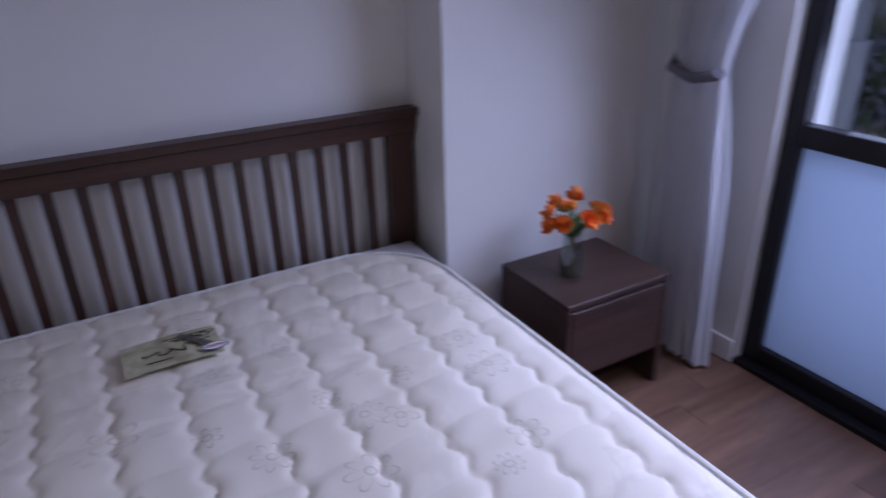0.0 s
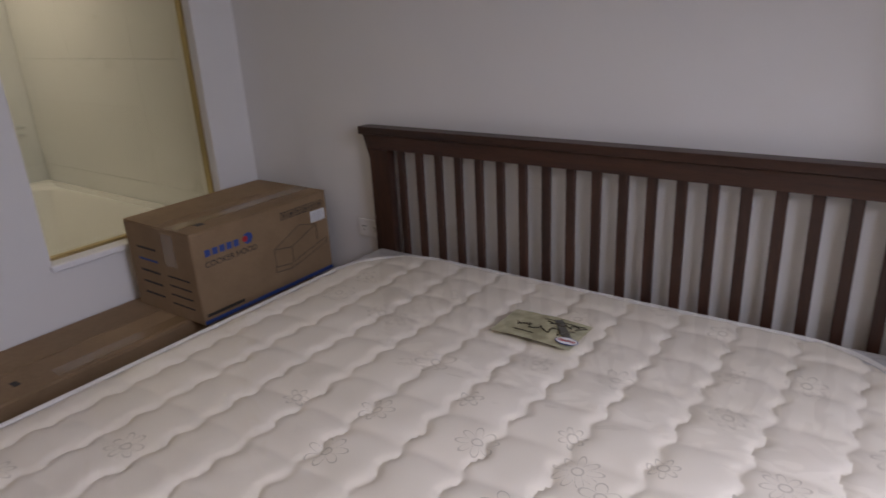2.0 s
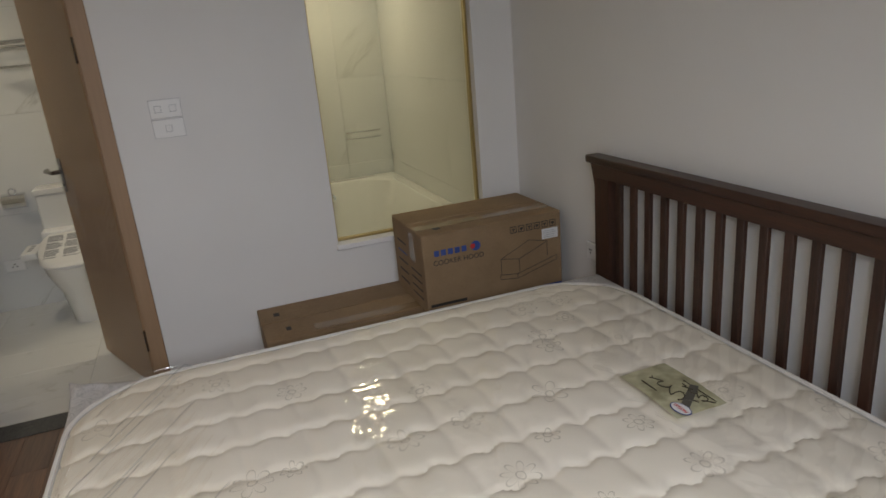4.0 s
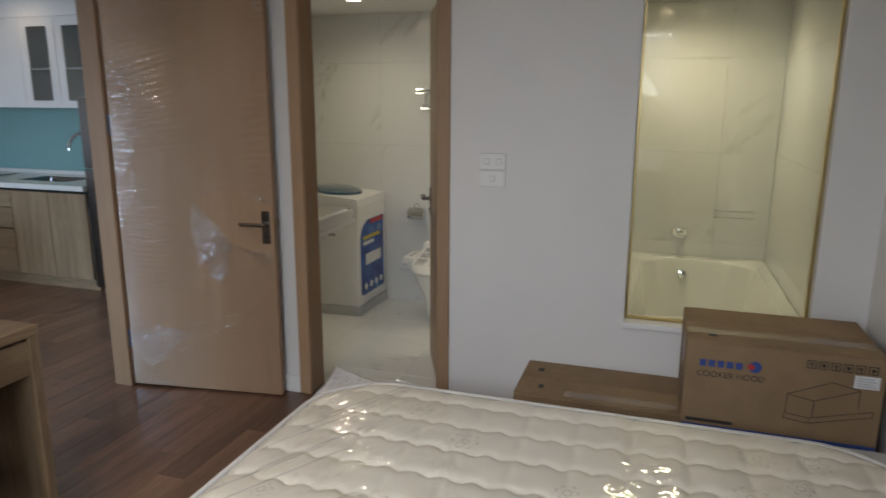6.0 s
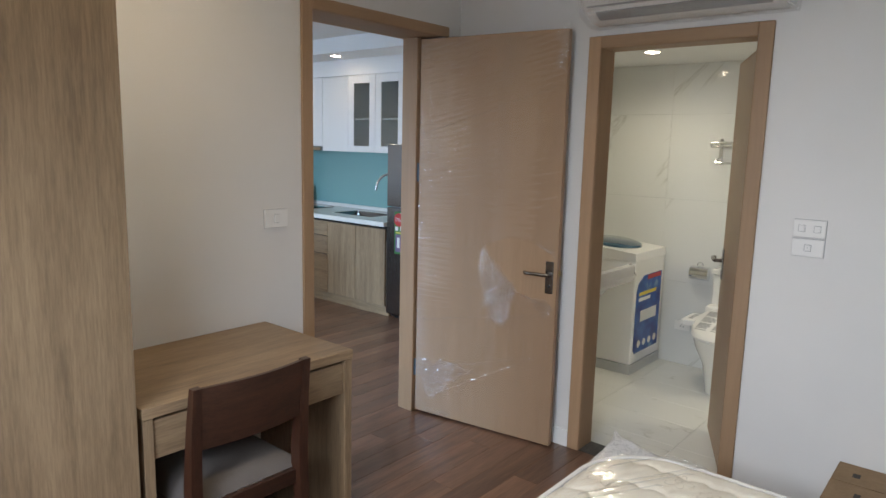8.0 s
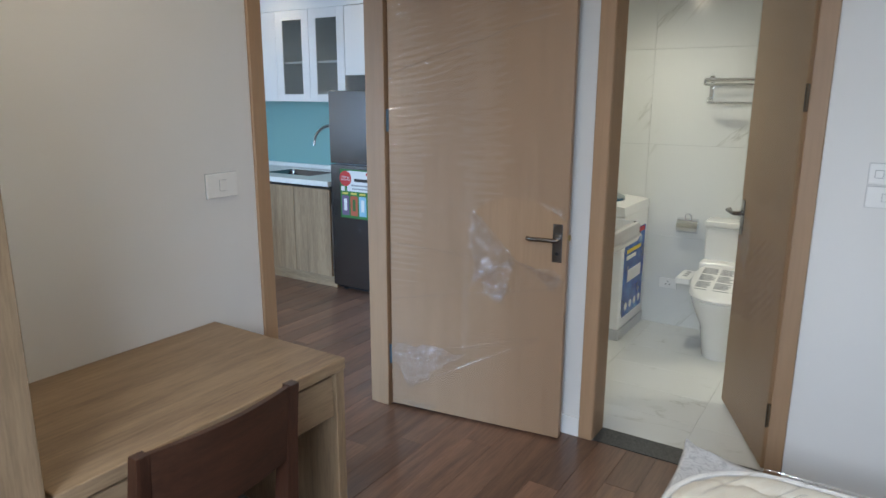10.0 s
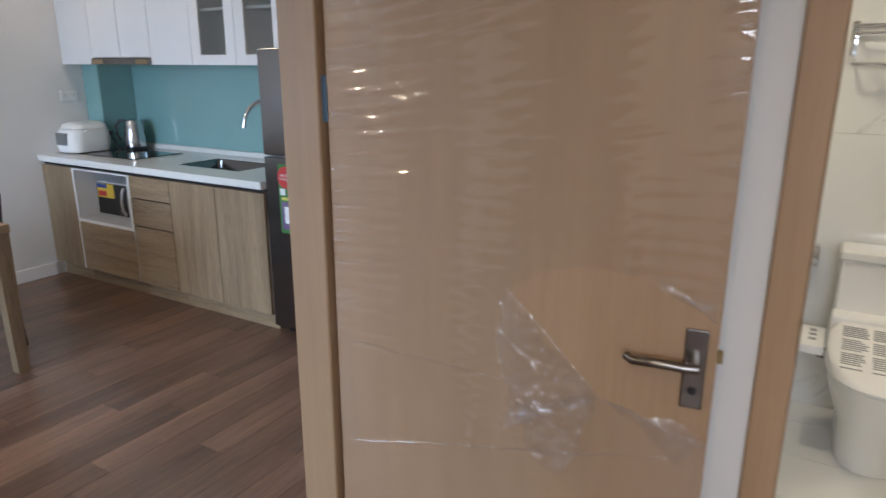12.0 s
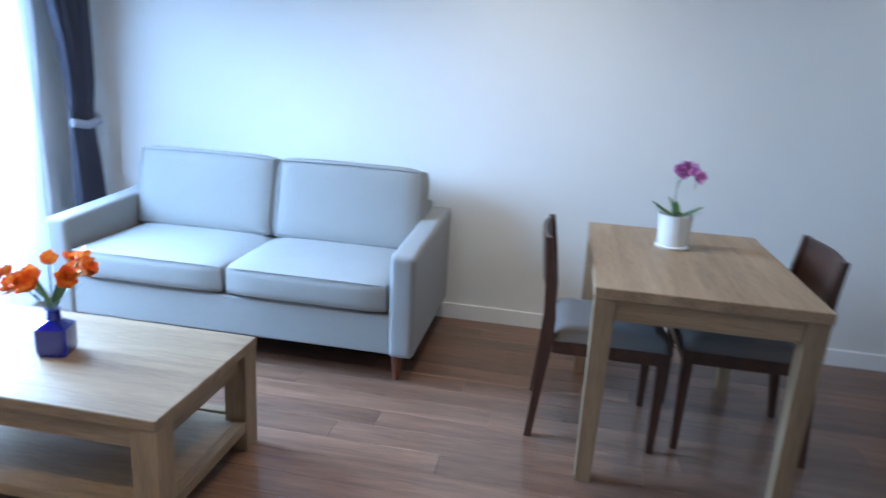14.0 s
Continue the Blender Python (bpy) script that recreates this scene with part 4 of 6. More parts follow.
sheet(bm, label_sheet, 20, 14)
lab = part("label", bm, M_LABEL, mattress, "gold cloth label", True)
M_SCRIPT = mat("brown_script", (0.05, 0.04, 0.02), 0.6)
bm = bmesh.new()
for seed, x0, x1, yy, amp in ((1, 0.10, -0.06, 0.567, 0.020), (2, 0.12, 0.02, 0.607, 0.012)):
    tube(bm, [(x0 + (x1 - x0) * k / 30 + 0.008 * math.sin(k * 1.1 + seed), yy + amp * math.sin(k * 0.83 + seed) * (1 - k / 45), 0.2505) for k in range(31)], 0.0016, 5)
part("script_mark", bm, M_SCRIPT, lab, "dark brown script lettering")
bm = bmesh.new()
bx(bm, (-0.05, 0.534, 0.2475), (0.01, 0.538, 0.2483))
part("print_line", bm, M_SCRIPT, lab)
pbox("print_line", (0.0, 0.625, 0.2475), (0.12, 0.628, 0.2483), M_SCRIPT, lab, 0)
bm = bmesh.new()
bx(bm, (-0.004, -0.07, 0.2495), (0.018, 0.07, 0.2505), m=pose(0.075, 0.572, 0, 0, 0, 38))
part("ribbon", bm, mat("dark_ribbon", (0.10, 0.095, 0.08), 0.5), lab, "dark ribbon across the label")
bm = bmesh.new()
bmesh.ops.create_circle(bm, cap_ends=True, segments=28, radius=1.0, matrix=Matrix.Translation((0.112, 0.527, 0.2535)) @ Matrix.Diagonal((0.032, 0.019, 1, 1)))
tag = part("tag", bm, M_INK_BLUE, mattress, "oval white sticker with a blue rim and red word")
bm = bmesh.new()
bmesh.ops.create_circle(bm, cap_ends=True, segments=28, radius=1.0, matrix=Matrix.Translation((0.112, 0.527, 0.2545)) @ Matrix.Diagonal((0.029, 0.0165, 1, 1)))
part("tag_face", bm, M_PAPER, tag)
text_part("word", "PASSED", 0.0135, pose(0.112, 0.531, 0.2552, 0, 0, 180), M_INK_RED, tag, "red printed word", "CENTER")


def flap(u, v):
    """A stiff corner flap that curls up beside the rounded panel."""
    a = math.pi * (1 + 0.5 * u)
    r = CORNER - 0.004
    p = Vector((BX0 + INSET + CORNER + r * math.cos(a), BY0 + INSET + CORNER + r * math.sin(a), 0))
    p = p.lerp(Vector((BX0 - 0.006, BY0 - 0.006, 0)), 0.96 * v)
    return Vector((p.x, p.y, 0.209 + 0.055 * math.sin(math.pi * u) * v ** 1.5 * (1 - 0.35 * v) + 0.006 * noise.noise(Vector((u * 5, v * 4, 7)))))


bm = bmesh.new()
sheet(bm, flap, 24, 12)
part("corner_flap", bm, M_BORDER, mattress, "curled grey plastic corner flap", True)
rngf = random.Random(11)
for i in range(9):
    bm = bmesh.new()
    x0, y0 = -0.62 + 0.12 * i, BY0 + 0.04 + 0.10 * rngf.random()
    ln = 0.30 + 0.30 * rngf.random()
    pts = [(max(x0 - 0.87 * ln * k / 12, BX0 + 0.03), y0 + 0.49 * ln * k / 12, 0.231 - (0.012 if k in (0, 12) else 0)) for k in range(13)]
    tube(bm, pts, 0.0022, 6)
    part("plastic_fold", bm, M_FILM, mattress, "crease in the clear plastic cover", True)


# ---- bedroom: nightstand, flowers, curtains ----
ns = thing("nightstand", (2.065, 2.26, 0), 0, "dark grey-brown walnut nightstand with one drawer", "nightstand")
pbox("top", (-0.215, -0.18, 0.408), (0.215, 0.18, 0.43), M_STAND, ns, 0.002)
for s in (-1, 1):
    pbox("side_panel", (s * 0.215 - (0.02 if s > 0 else 0), -0.178, 0), (s * 0.215 + (0.02 if s < 0 else 0), 0.18, 0.407), M_STAND, ns, 0.002)
pbox("back_panel", (-0.194, 0.165, 0.10), (0.194, 0.178, 0.407), M_STAND, ns, 0)
pbox("bottom_panel", (-0.194, -0.165, 0.150), (0.194, 0.164, 0.168), M_STAND, ns, 0.001)
pbox("drawer_front", (-0.193, -0.1775, 0.150), (0.193, -0.166, 0.398), M_STAND, ns, 0.002)


def petal(bm, c, d, up, length, width):
    """One curved petal from c along d."""
    side = d.cross(up).normalized()
    rows = []
    for k in range(4):
        u = k / 3
        w = width * math.sin(0.35 + u * 2.5) * 0.5
        p = c + d * (length * u) + up * (length * 0.35 * u * u)
        rows.append([bm.verts.new(p - side * w), bm.verts.new(p + up * (-0.12 * w)), bm.verts.new(p + side * w)])
    for a, b in zip(rows, rows[1:]):
        for i in range(2):
            bm.faces.new((a[i], a[i + 1], b[i + 1], b[i]))


def blossom(bm, c, axis, r, rng, count=6):
    axis = axis.normalized()
    ref = axis.orthogonal().normalized()
    for layer, (n, tilt) in enumerate(((count, 0.35), (count, 0.8))):
        for i in range(n):
            a = math.tau * (i + 0.5 * layer) / n + rng.uniform(-0.15, 0.15)
            d = (ref * math.cos(a) + axis.cross(ref) * math.sin(a))
            d = (d * math.cos(tilt) + axis * math.sin(tilt)).normalized()
            petal(bm, c, d, axis, r * rng.uniform(0.85, 1.1), r * 0.85)


def bouquet(t, z, spread, height, count, seed, head):
    rng = random.Random(seed)
    for i in range(count):
        a = math.tau * i / count + rng.uniform(-0.3, 0.3)
        q = rng.uniform(0.55, 1.0)
        top = Vector((spread * q * math.cos(a), spread * q * math.sin(a), z + height * rng.uniform(0.55, 1.0)))
        bm = bmesh.new()
        tube(bm, [(0.004 * math.cos(a), 0.004 * math.sin(a), z - 0.09), (0.006 * math.cos(a), 0.006 * math.sin(a), z), (top.x * 0.5, top.y * 0.5, z + (top.z - z) * 0.6), tuple(top)], 0.0022, 6)
        st = part("stem", bm, M_GREEN, t, smooth=True)
        bm = bmesh.new()
        ax = Vector((math.cos(a), math.sin(a), 0.55))
        blossom(bm, top, ax, head * rng.uniform(0.85, 1.1), rng)
        blossom(bm, top + Vector((rng.uniform(-1, 1), rng.uniform(-1, 1), 0.4)) * head * 0.6, ax + Vector((rng.uniform(-1, 1), rng.uniform(-1, 1), 0.5)), head * 0.7, rng)
        part("blossom", bm, M_ORANGE, t, "orange flower head", True)
    bm = bmesh.new()
    for i in range(12):
        a = rng.uniform(0, math.tau)
        d = Vector((math.cos(a), math.sin(a), rng.uniform(0.2, 0.9))).normalized()
        petal(bm, Vector((0, 0, z + height * 0.15)), d, Vector((0, 0, 1)), spread * 0.75, 0.018)
    part("leaves", bm, M_GREEN, t, "narrow green leaves", True)


fl = thing("flower_vase", (1.995, 2.25, 0.43), 0, "clear glass vase with orange flowers on the nightstand", "vase")
bm = bmesh.new()
lathe(bm, [(0.0, 0.002), (0.036, 0.002), (0.040, 0.03), (0.032, 0.09), (0.028, 0.13), (0.034, 0.155)], 24)
part("glass_body", bm, M_VASE, fl, smooth=True)
bm = bmesh.new()
lathe(bm, [(0.0, 0.006), (0.034, 0.006), (0.037, 0.03), (0.032, 0.07), (0.0, 0.07)], 20)
part("water", bm, clear_film("water", 0.12, (0.55, 0.62, 0.5), 0.02, 0), fl, smooth=True)
bouquet(fl, 0.135, 0.100, 0.100, 10, 3, 0.034)


def drape(name, top, tie, foot, mat_, label, folds, depth, x, zt, zk, seed=0.0):
    """A hanging cloth: spans in y at the rail, at the tieback and at the floor."""
    bm = bmesh.new()

    def fn(u, v):
        z = zt * (1 - v) + 0.012 * v
        k = (zt - z) / (zt - zk) if z > zk else (zk - z) / zk
        k = max(0.0, min(1.0, k))
        e = k * k * (3 - 2 * k) if z > zk else k ** 0.7
        a, b = (top, tie) if z > zk else (tie, foot)
        y0, y1 = a[0] + (b[0] - a[0]) * e, a[1] + (b[1] - a[1]) * e
        tight = 1 - 0.55 * math.exp(-((z - zk) / 0.16) ** 2)
        w = math.sin(u * folds * math.tau + seed) + 0.35 * math.sin(u * folds * 2.3 * math.tau + seed * 2 + z)
        return Vector((x + depth * tight * w, y0 + (y1 - y0) * u + 0.006 * math.sin(z * 7 + u * 20), z))
    sheet(bm, fn, 110, 60)
    return bm


cb = thing("curtain", (0, 0, 0), 0, "white sheer curtain tied back with a grey band", "curtain")
part("sheer", drape("sheer", (1.46, 2.20), (2.115, 2.32), (2.03, 2.355), M_SHEER, "", 11, 0.026, 2.47, 2.40, 1.04), M_SHEER, cb, "white sheer cloth", True)
part("blackout", drape("blackout", (2.10, 2.47), (2.24, 2.335), (2.25, 2.33), M_DRAPE, "", 7, 0.018, 2.53, 2.40, 1.04, 1.0), M_DRAPE, cb, "dark grey blackout cloth", True)
bm = bmesh.new()
tube(bm, [(2.425 + 0.0 * k, 2.12, 1.06) for k in range(1)] + [(2.435, 2.13, 1.05), (2.43, 2.22, 1.03), (2.44, 2.32, 1.05), (2.52, 2.36, 1.08), (2.585, 2.37, 1.09)], 0.018, 10)
part("tieback", bm, mat("mauve_band", (0.15, 0.14, 0.165), 0.8), cb, "grey tieback band", True)
bm = bmesh.new()
cyl(bm, (2.50, 0.4, 2.42), (2.50, 2.48, 2.42), 0.014, seg=14)
part("rail", bm, M_SATIN, cb)

# ---- bedroom: cartons ----
hood_box = thing("carton", (-0.625, 2.367, 0.347), 0, "brown cardboard carton of a cooker hood on other cartons", "carton")
HX, HYY, HZ = 0.205, 0.315, 0.338
pbox("carton_body", (-HX, -HYY, 0), (HX, HYY, HZ - 0.004), M_CARD, hood_box, 0.004)
for x0, x1 in ((-HX, -0.012), (-0.006, HX)):
    pbox("flap", (x0 + 0.001, -HYY, HZ - 0.0035), (x1, HYY, HZ), M_CARD, hood_box, 0.001)
pbox("tape", (0.03, -HYY - 0.0012, HZ - 0.14), (0.10, -HYY - 0.0002, HZ - 0.02), M_TAPE, hood_box, 0, "clear glossy tape")
pbox("tape", (0.06, -0.31, HZ + 0.0002), (0.12, 0.31, HZ + 0.001), M_TAPE, hood_box, 0, "clear glossy tape")


def face_m(y, z, roll=0):
    """Lays x along the carton's long side (+y), on its face towards +x."""
    return Matrix.Translation((HX + 0.0005, y, z)) @ Matrix(((0, 0, 1, 0), (1, 0, 0, 0), (0, 1, 0, 0), (0, 0, 0, 1)))


def ink(name, y0, y1, z0, z1, m, label="", out=0.0):
    return pbox(name, (HX - 0.0005 + out, y0, z0), (HX + 0.0008 + out, y1, z1), m, hood_box, 0, label)


text_part("print", "COOKER HOOD", 0.030, face_m(-0.275, 0.205), M_INK, hood_box, "dark printed words")
for k in range(5):
    ink("brand_mark", -0.268 + k * 0.030, -0.246 + k * 0.030, 0.243, 0.268, M_INK_BLUE, "blue brand mark")
bm = bmesh.new()
cyl(bm, (HX - 0.0004, -0.085, 0.258), (HX + 0.0010, -0.085, 0.258), 0.021, seg=24)
part("brand_disc", bm, M_INK_BLUE, hood_box, "blue and red disc")
bm = bmesh.new()
cyl(bm, (HX - 0.0004, -0.098, 0.258), (HX + 0.0014, -0.098, 0.258), 0.011, seg=20)
part("brand_spot", bm, M_INK_RED, hood_box)
for k in range(6):
    y0 = 0.075 + k * 0.037
    bm = bmesh.new()
    for a, b in (((y0, 0.277), (y0 + 0.029, 0.280)), ((y0, 0.303), (y0 + 0.029, 0.306)), ((y0, 0.280), (y0 + 0.003, 0.303)), ((y0 + 0.026, 0.280), (y0 + 0.029, 0.303)),
                 ((y0 + 0.012, 0.283), (y0 + 0.017, 0.297)), ((y0 + 0.008, 0.292 - 0.004 * (k % 2)), (y0 + 0.021, 0.297))):
        bx(bm, (HX - 0.0004, a[0], a[1]), (HX + 0.0009, b[0], b[1]))
    part("handling_icon", bm, M_INK, hood_box, "black handling symbol")
ink("shipping_note", 0.222, 0.298, 0.225, 0.270, M_PAPER, "white paper shipping note", 0.0006)
for k in range(4):
    ink("note_line", 0.230, 0.29 - 0.01 * (k % 2), 0.232 + k * 0.009, 0.234 + k * 0.009, M_GREY, "", 0.0011)
bm = bmesh.new()


def stroke(bm, y0, z0, y1, z1, w=0.0012):
    tube(bm, [(HX + 0.0006, y0, z0), (HX + 0.0006, y1, z1)], w, 4)


SK = [(0.02, 0.085, 0.10, 0.075), (0.10, 0.075, 0.29, 0.125), (0.02, 0.085, 0.02, 0.105), (0.02, 0.105, 0.10, 0.095), (0.10, 0.095, 0.29, 0.145), (0.10, 0.075, 0.10, 0.095), (0.29, 0.125, 0.29, 0.145),
      (0.025, 0.105, 0.025, 0.175), (0.025, 0.175, 0.16, 0.235), (0.16, 0.235, 0.245, 0.215), (0.245, 0.215, 0.11, 0.160), (0.11, 0.160, 0.025, 0.175), (0.11, 0.160, 0.11, 0.098), (0.245, 0.215, 0.245, 0.150)]
for s in SK:
    stroke(bm, *s)
part("line_drawing", bm, M_INK, hood_box, "thin line drawing of the hood")
ink("print_bar", -0.30, -0.14, 0.028, 0.040, M_INK, "dark printed web line")
ink("blue_band", -0.312, 0.313, 0.004, 0.018, M_INK_BLUE, "blue printed band")
for k in range(5):
    pbox("print_bar", (-0.14, -HYY - 0.0012, 0.06 + k * 0.045), (-0.02, -HYY - 0.0002, 0.068 + k * 0.045), M_INK_BLUE if k == 3 else M_INK, hood_box, 0)
for k in range(4):
    pbox("print_bar", (0.03, -HYY - 0.0012, 0.05 + k * 0.035), (0.16, -HYY - 0.0002, 0.056 + k * 0.035), M_INK, hood_box, 0)
pbox("knot_mark", (0.12, -0.24, HZ + 0.0002), (0.15, -0.21, HZ + 0.0008), M_INK, hood_box, 0)


def long_carton(at, ly, lx, h, label):
    t = thing("carton", at, 0, label, "carton")
    pbox("carton_body", (-lx, -ly, 0), (lx, ly, h - 0.004), M_CARD, t, 0.004)
    pbox("flap", (-lx + 0.001, -ly, h - 0.0035), (-0.004, ly, h), M_CARD, t, 0.001)
    pbox("flap", (0.004, -ly, h - 0.0035), (lx - 0.001, ly, h), M_CARD, t, 0.001)
    pbox("staple_mark", (-lx * 0.55, -ly + 0.06, h), (-lx * 0.35, -ly + 0.085, h + 0.0006), M_INK, t, 0)
    pbox("staple_mark", (lx * 0.4, -ly + 0.09, h), (lx * 0.6, -ly + 0.11, h + 0.0006), M_INK, t, 0)
    pbox("tape", (lx - 0.08, -ly + 0.2, h), (lx - 0.02, ly - 0.2, h + 0.0008), M_TAPE, t, 0, "clear glossy tape")
    return t


long_carton((-0.70, 2.03, 0.182), 0.625, 0.185, 0.164, "flat brown cardboard carton lying on another carton")
long_carton((-0.695, 2.03, 0.0), 0.61, 0.19, 0.181, "flat brown cardboard carton on the floor")

# ---- bedroom: desk, chair, wardrobe ----
desk = thing("desk", (0.80, -0.33, 0), 0, "pale oak writing desk with a drawer beside the wardrobe", "desk")
pbox("top", (-0.412, -0.283, 0.735), (0.402, 0.284, 0.770), M_OAK, desk, 0.002)
pbox("side_panel", (-0.410, -0.28, 0), (-0.375, 0.28, 0.734), M_OAK_Z, desk, 0.002)
pbox("side_panel", (0.368, -0.28, 0), (0.400, 0.28, 0.734), M_OAK_Z, desk, 0.002)
pbox("drawer_front", (-0.373, 0.250, 0.600), (0.366, 0.270, 0.722), M_OAK, desk, 0.002)
pbox("drawer_box", (-0.370, -0.20, 0.610), (0.363, 0.249, 0.70), M_OAK, desk, 0)
pbox("back_panel", (-0.374, -0.278, 0.45), (0.367, -0.26, 0.733), M_OAK, desk, 0.002)


def dining_chair(at, turn, label, group):
    """Faces local +y; the backrest stands at -y."""
    t = thing("chair", at, turn, label, "chair", group)
    for s in (-1, 1):
        bm = bmesh.new()
        x = s * 0.198
        rings = []
        for z, y, w, d in ((0, -0.262, 0.013, 0.014), (0.25, -0.238, 0.016, 0.018), (0.43, -0.222, 0.018, 0.024), (0.52, -0.222, 0.018, 0.023), (0.70, -0.238, 0.016, 0.017), (0.83, -0.256, 0.014, 0.013)):
            rings.append([(x - w, y - d, z), (x + w, y - d, z), (x + w, y + d, z), (x - w, y + d, z)])
        loft(bm, rings)
        part("back_leg", bm, M_WALNUT_Z, t)
        bm = bmesh.new()
        loft(bm, [[(s * 0.195 + a * w, 0.215 + b * w, z) for a, b in ((-1, -1), (1, -1), (1, 1), (-1, 1))] for z, w in ((0, 0.013), (0.385, 0.020))])
        part("front_leg", bm, M_WALNUT_Z, t)
        pbox("side_apron", (s * 0.205 - 0.011, -0.20, 0.375), (s * 0.205 + 0.011, 0.236, 0.428), M_WALNUT, t, 0.002)
    pbox("front_apron", (-0.193, 0.214, 0.375), (0.193, 0.236, 0.428), M_WALNUT, t, 0.002)
    pbox("back_apron", (-0.18, -0.225, 0.375), (0.18, -0.205, 0.428), M_WALNUT, t, 0.002)
    bm = bmesh.new()

    def cushion(u, v):
        x, y = -0.218 + 0.436 * u, -0.205 + 0.452 * v
        e = min(min(u, 1 - u) * 9, min(v, 1 - v) * 9, 1)
        return Vector((x * (0.985 + 0.015 * e), y, 0.429 + 0.046 * math.sqrt(e) + 0.006 * math.sin(u * math.pi) * math.sin(v * math.pi)))
    sheet(bm, cushion, 22, 22)
    f = bmesh.ops.contextual_create(bm, geom=[e for e in bm.edges if e.is_boundary])
    part("seat", bm, M_SEAT, t, "grey upholstered seat", True)
    bm = bmesh.new()
    rings = []
    for k in range(13):
        u = k / 12
        x = -0.184 + 0.368 * u
        bow = -0.022 * math.sin(u * math.pi)
        rings.append([(x, -0.2315 + bow, 0.630), (x, -0.2455 + bow, 0.630), (x, -0.266 + bow, 0.828), (x, -0.252 + bow, 0.828)])
    loft(bm, rings)
    part("backrest", bm, M_WALNUT, t, smooth=True)
    return t


desk_chair = dining_chair((0.89, -0.205, 0), 180, "dark walnut chair with grey seat pushed under the desk", "walnut chairs")

wd = thing("wardrobe", (1.90, -0.32, 0), 0, "tall pale oak wardrobe with flat doors", "wardrobe")
pbox("carcass", (-0.68, -0.285, 0), (0.66, 0.262, 2.40), M_OAK_Z, wd, 0.002)
for k in range(3):
    pbox("wardrobe_door", (-0.679 + k * 0.4467, 0.264, 0.06), (-0.679 + (k + 1) * 0.4467 - 0.003, 0.284, 2.398), M_OAK_Z, wd, 0.002)


# ---- bathroom ----
wc = thing("toilet", (-2.705, 0.518, -0.01), 0, "white ceramic toilet with an electronic bidet seat", "toilet")


def oval(cx, rx_front, rx_back, ry, z, n=32, power=2.4):
    pts = []
    for k in range(n):
        a = math.tau * k / n
        c, s = math.cos(a), math.sin(a)
        rx = rx_front if c > 0 else rx_back
        pts.append((cx + rx * math.copysign(abs(c) ** (2 / power), c), ry * math.copysign(abs(s) ** (2 / power), s), z))
    return pts


bm = bmesh.new()
loft(bm, [oval(0.30, 0.20, 0.28, 0.115, 0), oval(0.30, 0.21, 0.28, 0.12, 0.05), oval(0.32, 0.24, 0.30, 0.135, 0.2), oval(0.36, 0.29, 0.34, 0.175, 0.33), oval(0.37, 0.30, 0.35, 0.185, 0.385), oval(0.37, 0.29, 0.35, 0.18, 0.395)])
part("bowl", bm, M_CERAMIC, wc, smooth=True)
bm = bmesh.new()
bx(bm, (0.015, -0.185, 0.35), (0.185, 0.185, 0.735), 0.02, 3)
part("tank", bm, M_CERAMIC, wc, smooth=True)
bm = bmesh.new()
bx(bm, (0.01, -0.193, 0.737), (0.195, 0.193, 0.772), 0.012, 3)
lid = part("tank_lid", bm, M_CERAMIC, wc, smooth=True)
bm = bmesh.new()
cyl(bm, (0.10, 0, 0.770), (0.10, 0, 0.779), 0.024)
part("flush_button", bm, M_CHROME, lid)
bm = bmesh.new()
SLOPE = 0.22


def tilted(ring):
    return [(x, y, z + max(0.0, 0.66 - x) * SLOPE) for x, y, z in ring]


loft(bm, [oval(0.38, 0.30, 0.18, 0.19, 0.397), oval(0.38, 0.305, 0.18, 0.195, 0.405), tilted(oval(0.38, 0.30, 0.18, 0.19, 0.412)), tilted(oval(0.38, 0.28, 0.17, 0.175, 0.424))])
seat = part("seat_lid", bm, M_WHITE, wc, "white seat lid with printed paper", smooth=True)
bm = bmesh.new()
bx(bm, (0.17, -0.19, 0.40), (0.27, 0.19, 0.530), 0.018, 3)
part("bidet_housing", bm, M_WHITE, wc, smooth=True)
bm = bmesh.new()
bx(bm, (0.22, -0.285, 0.415), (0.44, -0.198, 0.455), 0.012, 3)
ctrl = part("control_arm", bm, M_WHITE, wc, smooth=True)
for k in range(3):
    pbox("button", (0.26 + k * 0.05, -0.255, 0.4545), (0.285 + k * 0.05, -0.23, 0.457), M_GREY, ctrl, 0)
bm = bmesh.new()
cyl(bm, (0.20, -0.215, 0.335), (0.20, -0.16, 0.335), 0.012, seg=12)
cyl(bm, (0.20, -0.205, 0.32), (0.20, -0.205, 0.36), 0.016, seg=12)
part("inlet_valve", bm, M_SATIN, wc, "dark metal inlet valve", True)
rngp = random.Random(5)
for col in range(3):
    for row in range(22):
        if row % 7 == 6:
            continue
        x = 0.30 + row * 0.013
        y = -0.145 + col * 0.10
        if (x - 0.38) / 0.27 > 0 and ((x - 0.38) / 0.27) ** 2 + ((y + 0.045) / 0.16) ** 2 > 0.95:
            continue
        zz = 0.4245 + (0.66 - x) * SLOPE
        pbox("printed_line", (x, y, zz - 0.002), (x + 0.0055, y + rngp.uniform(0.06, 0.088), zz + 0.0012), M_GREY, seat, 0)

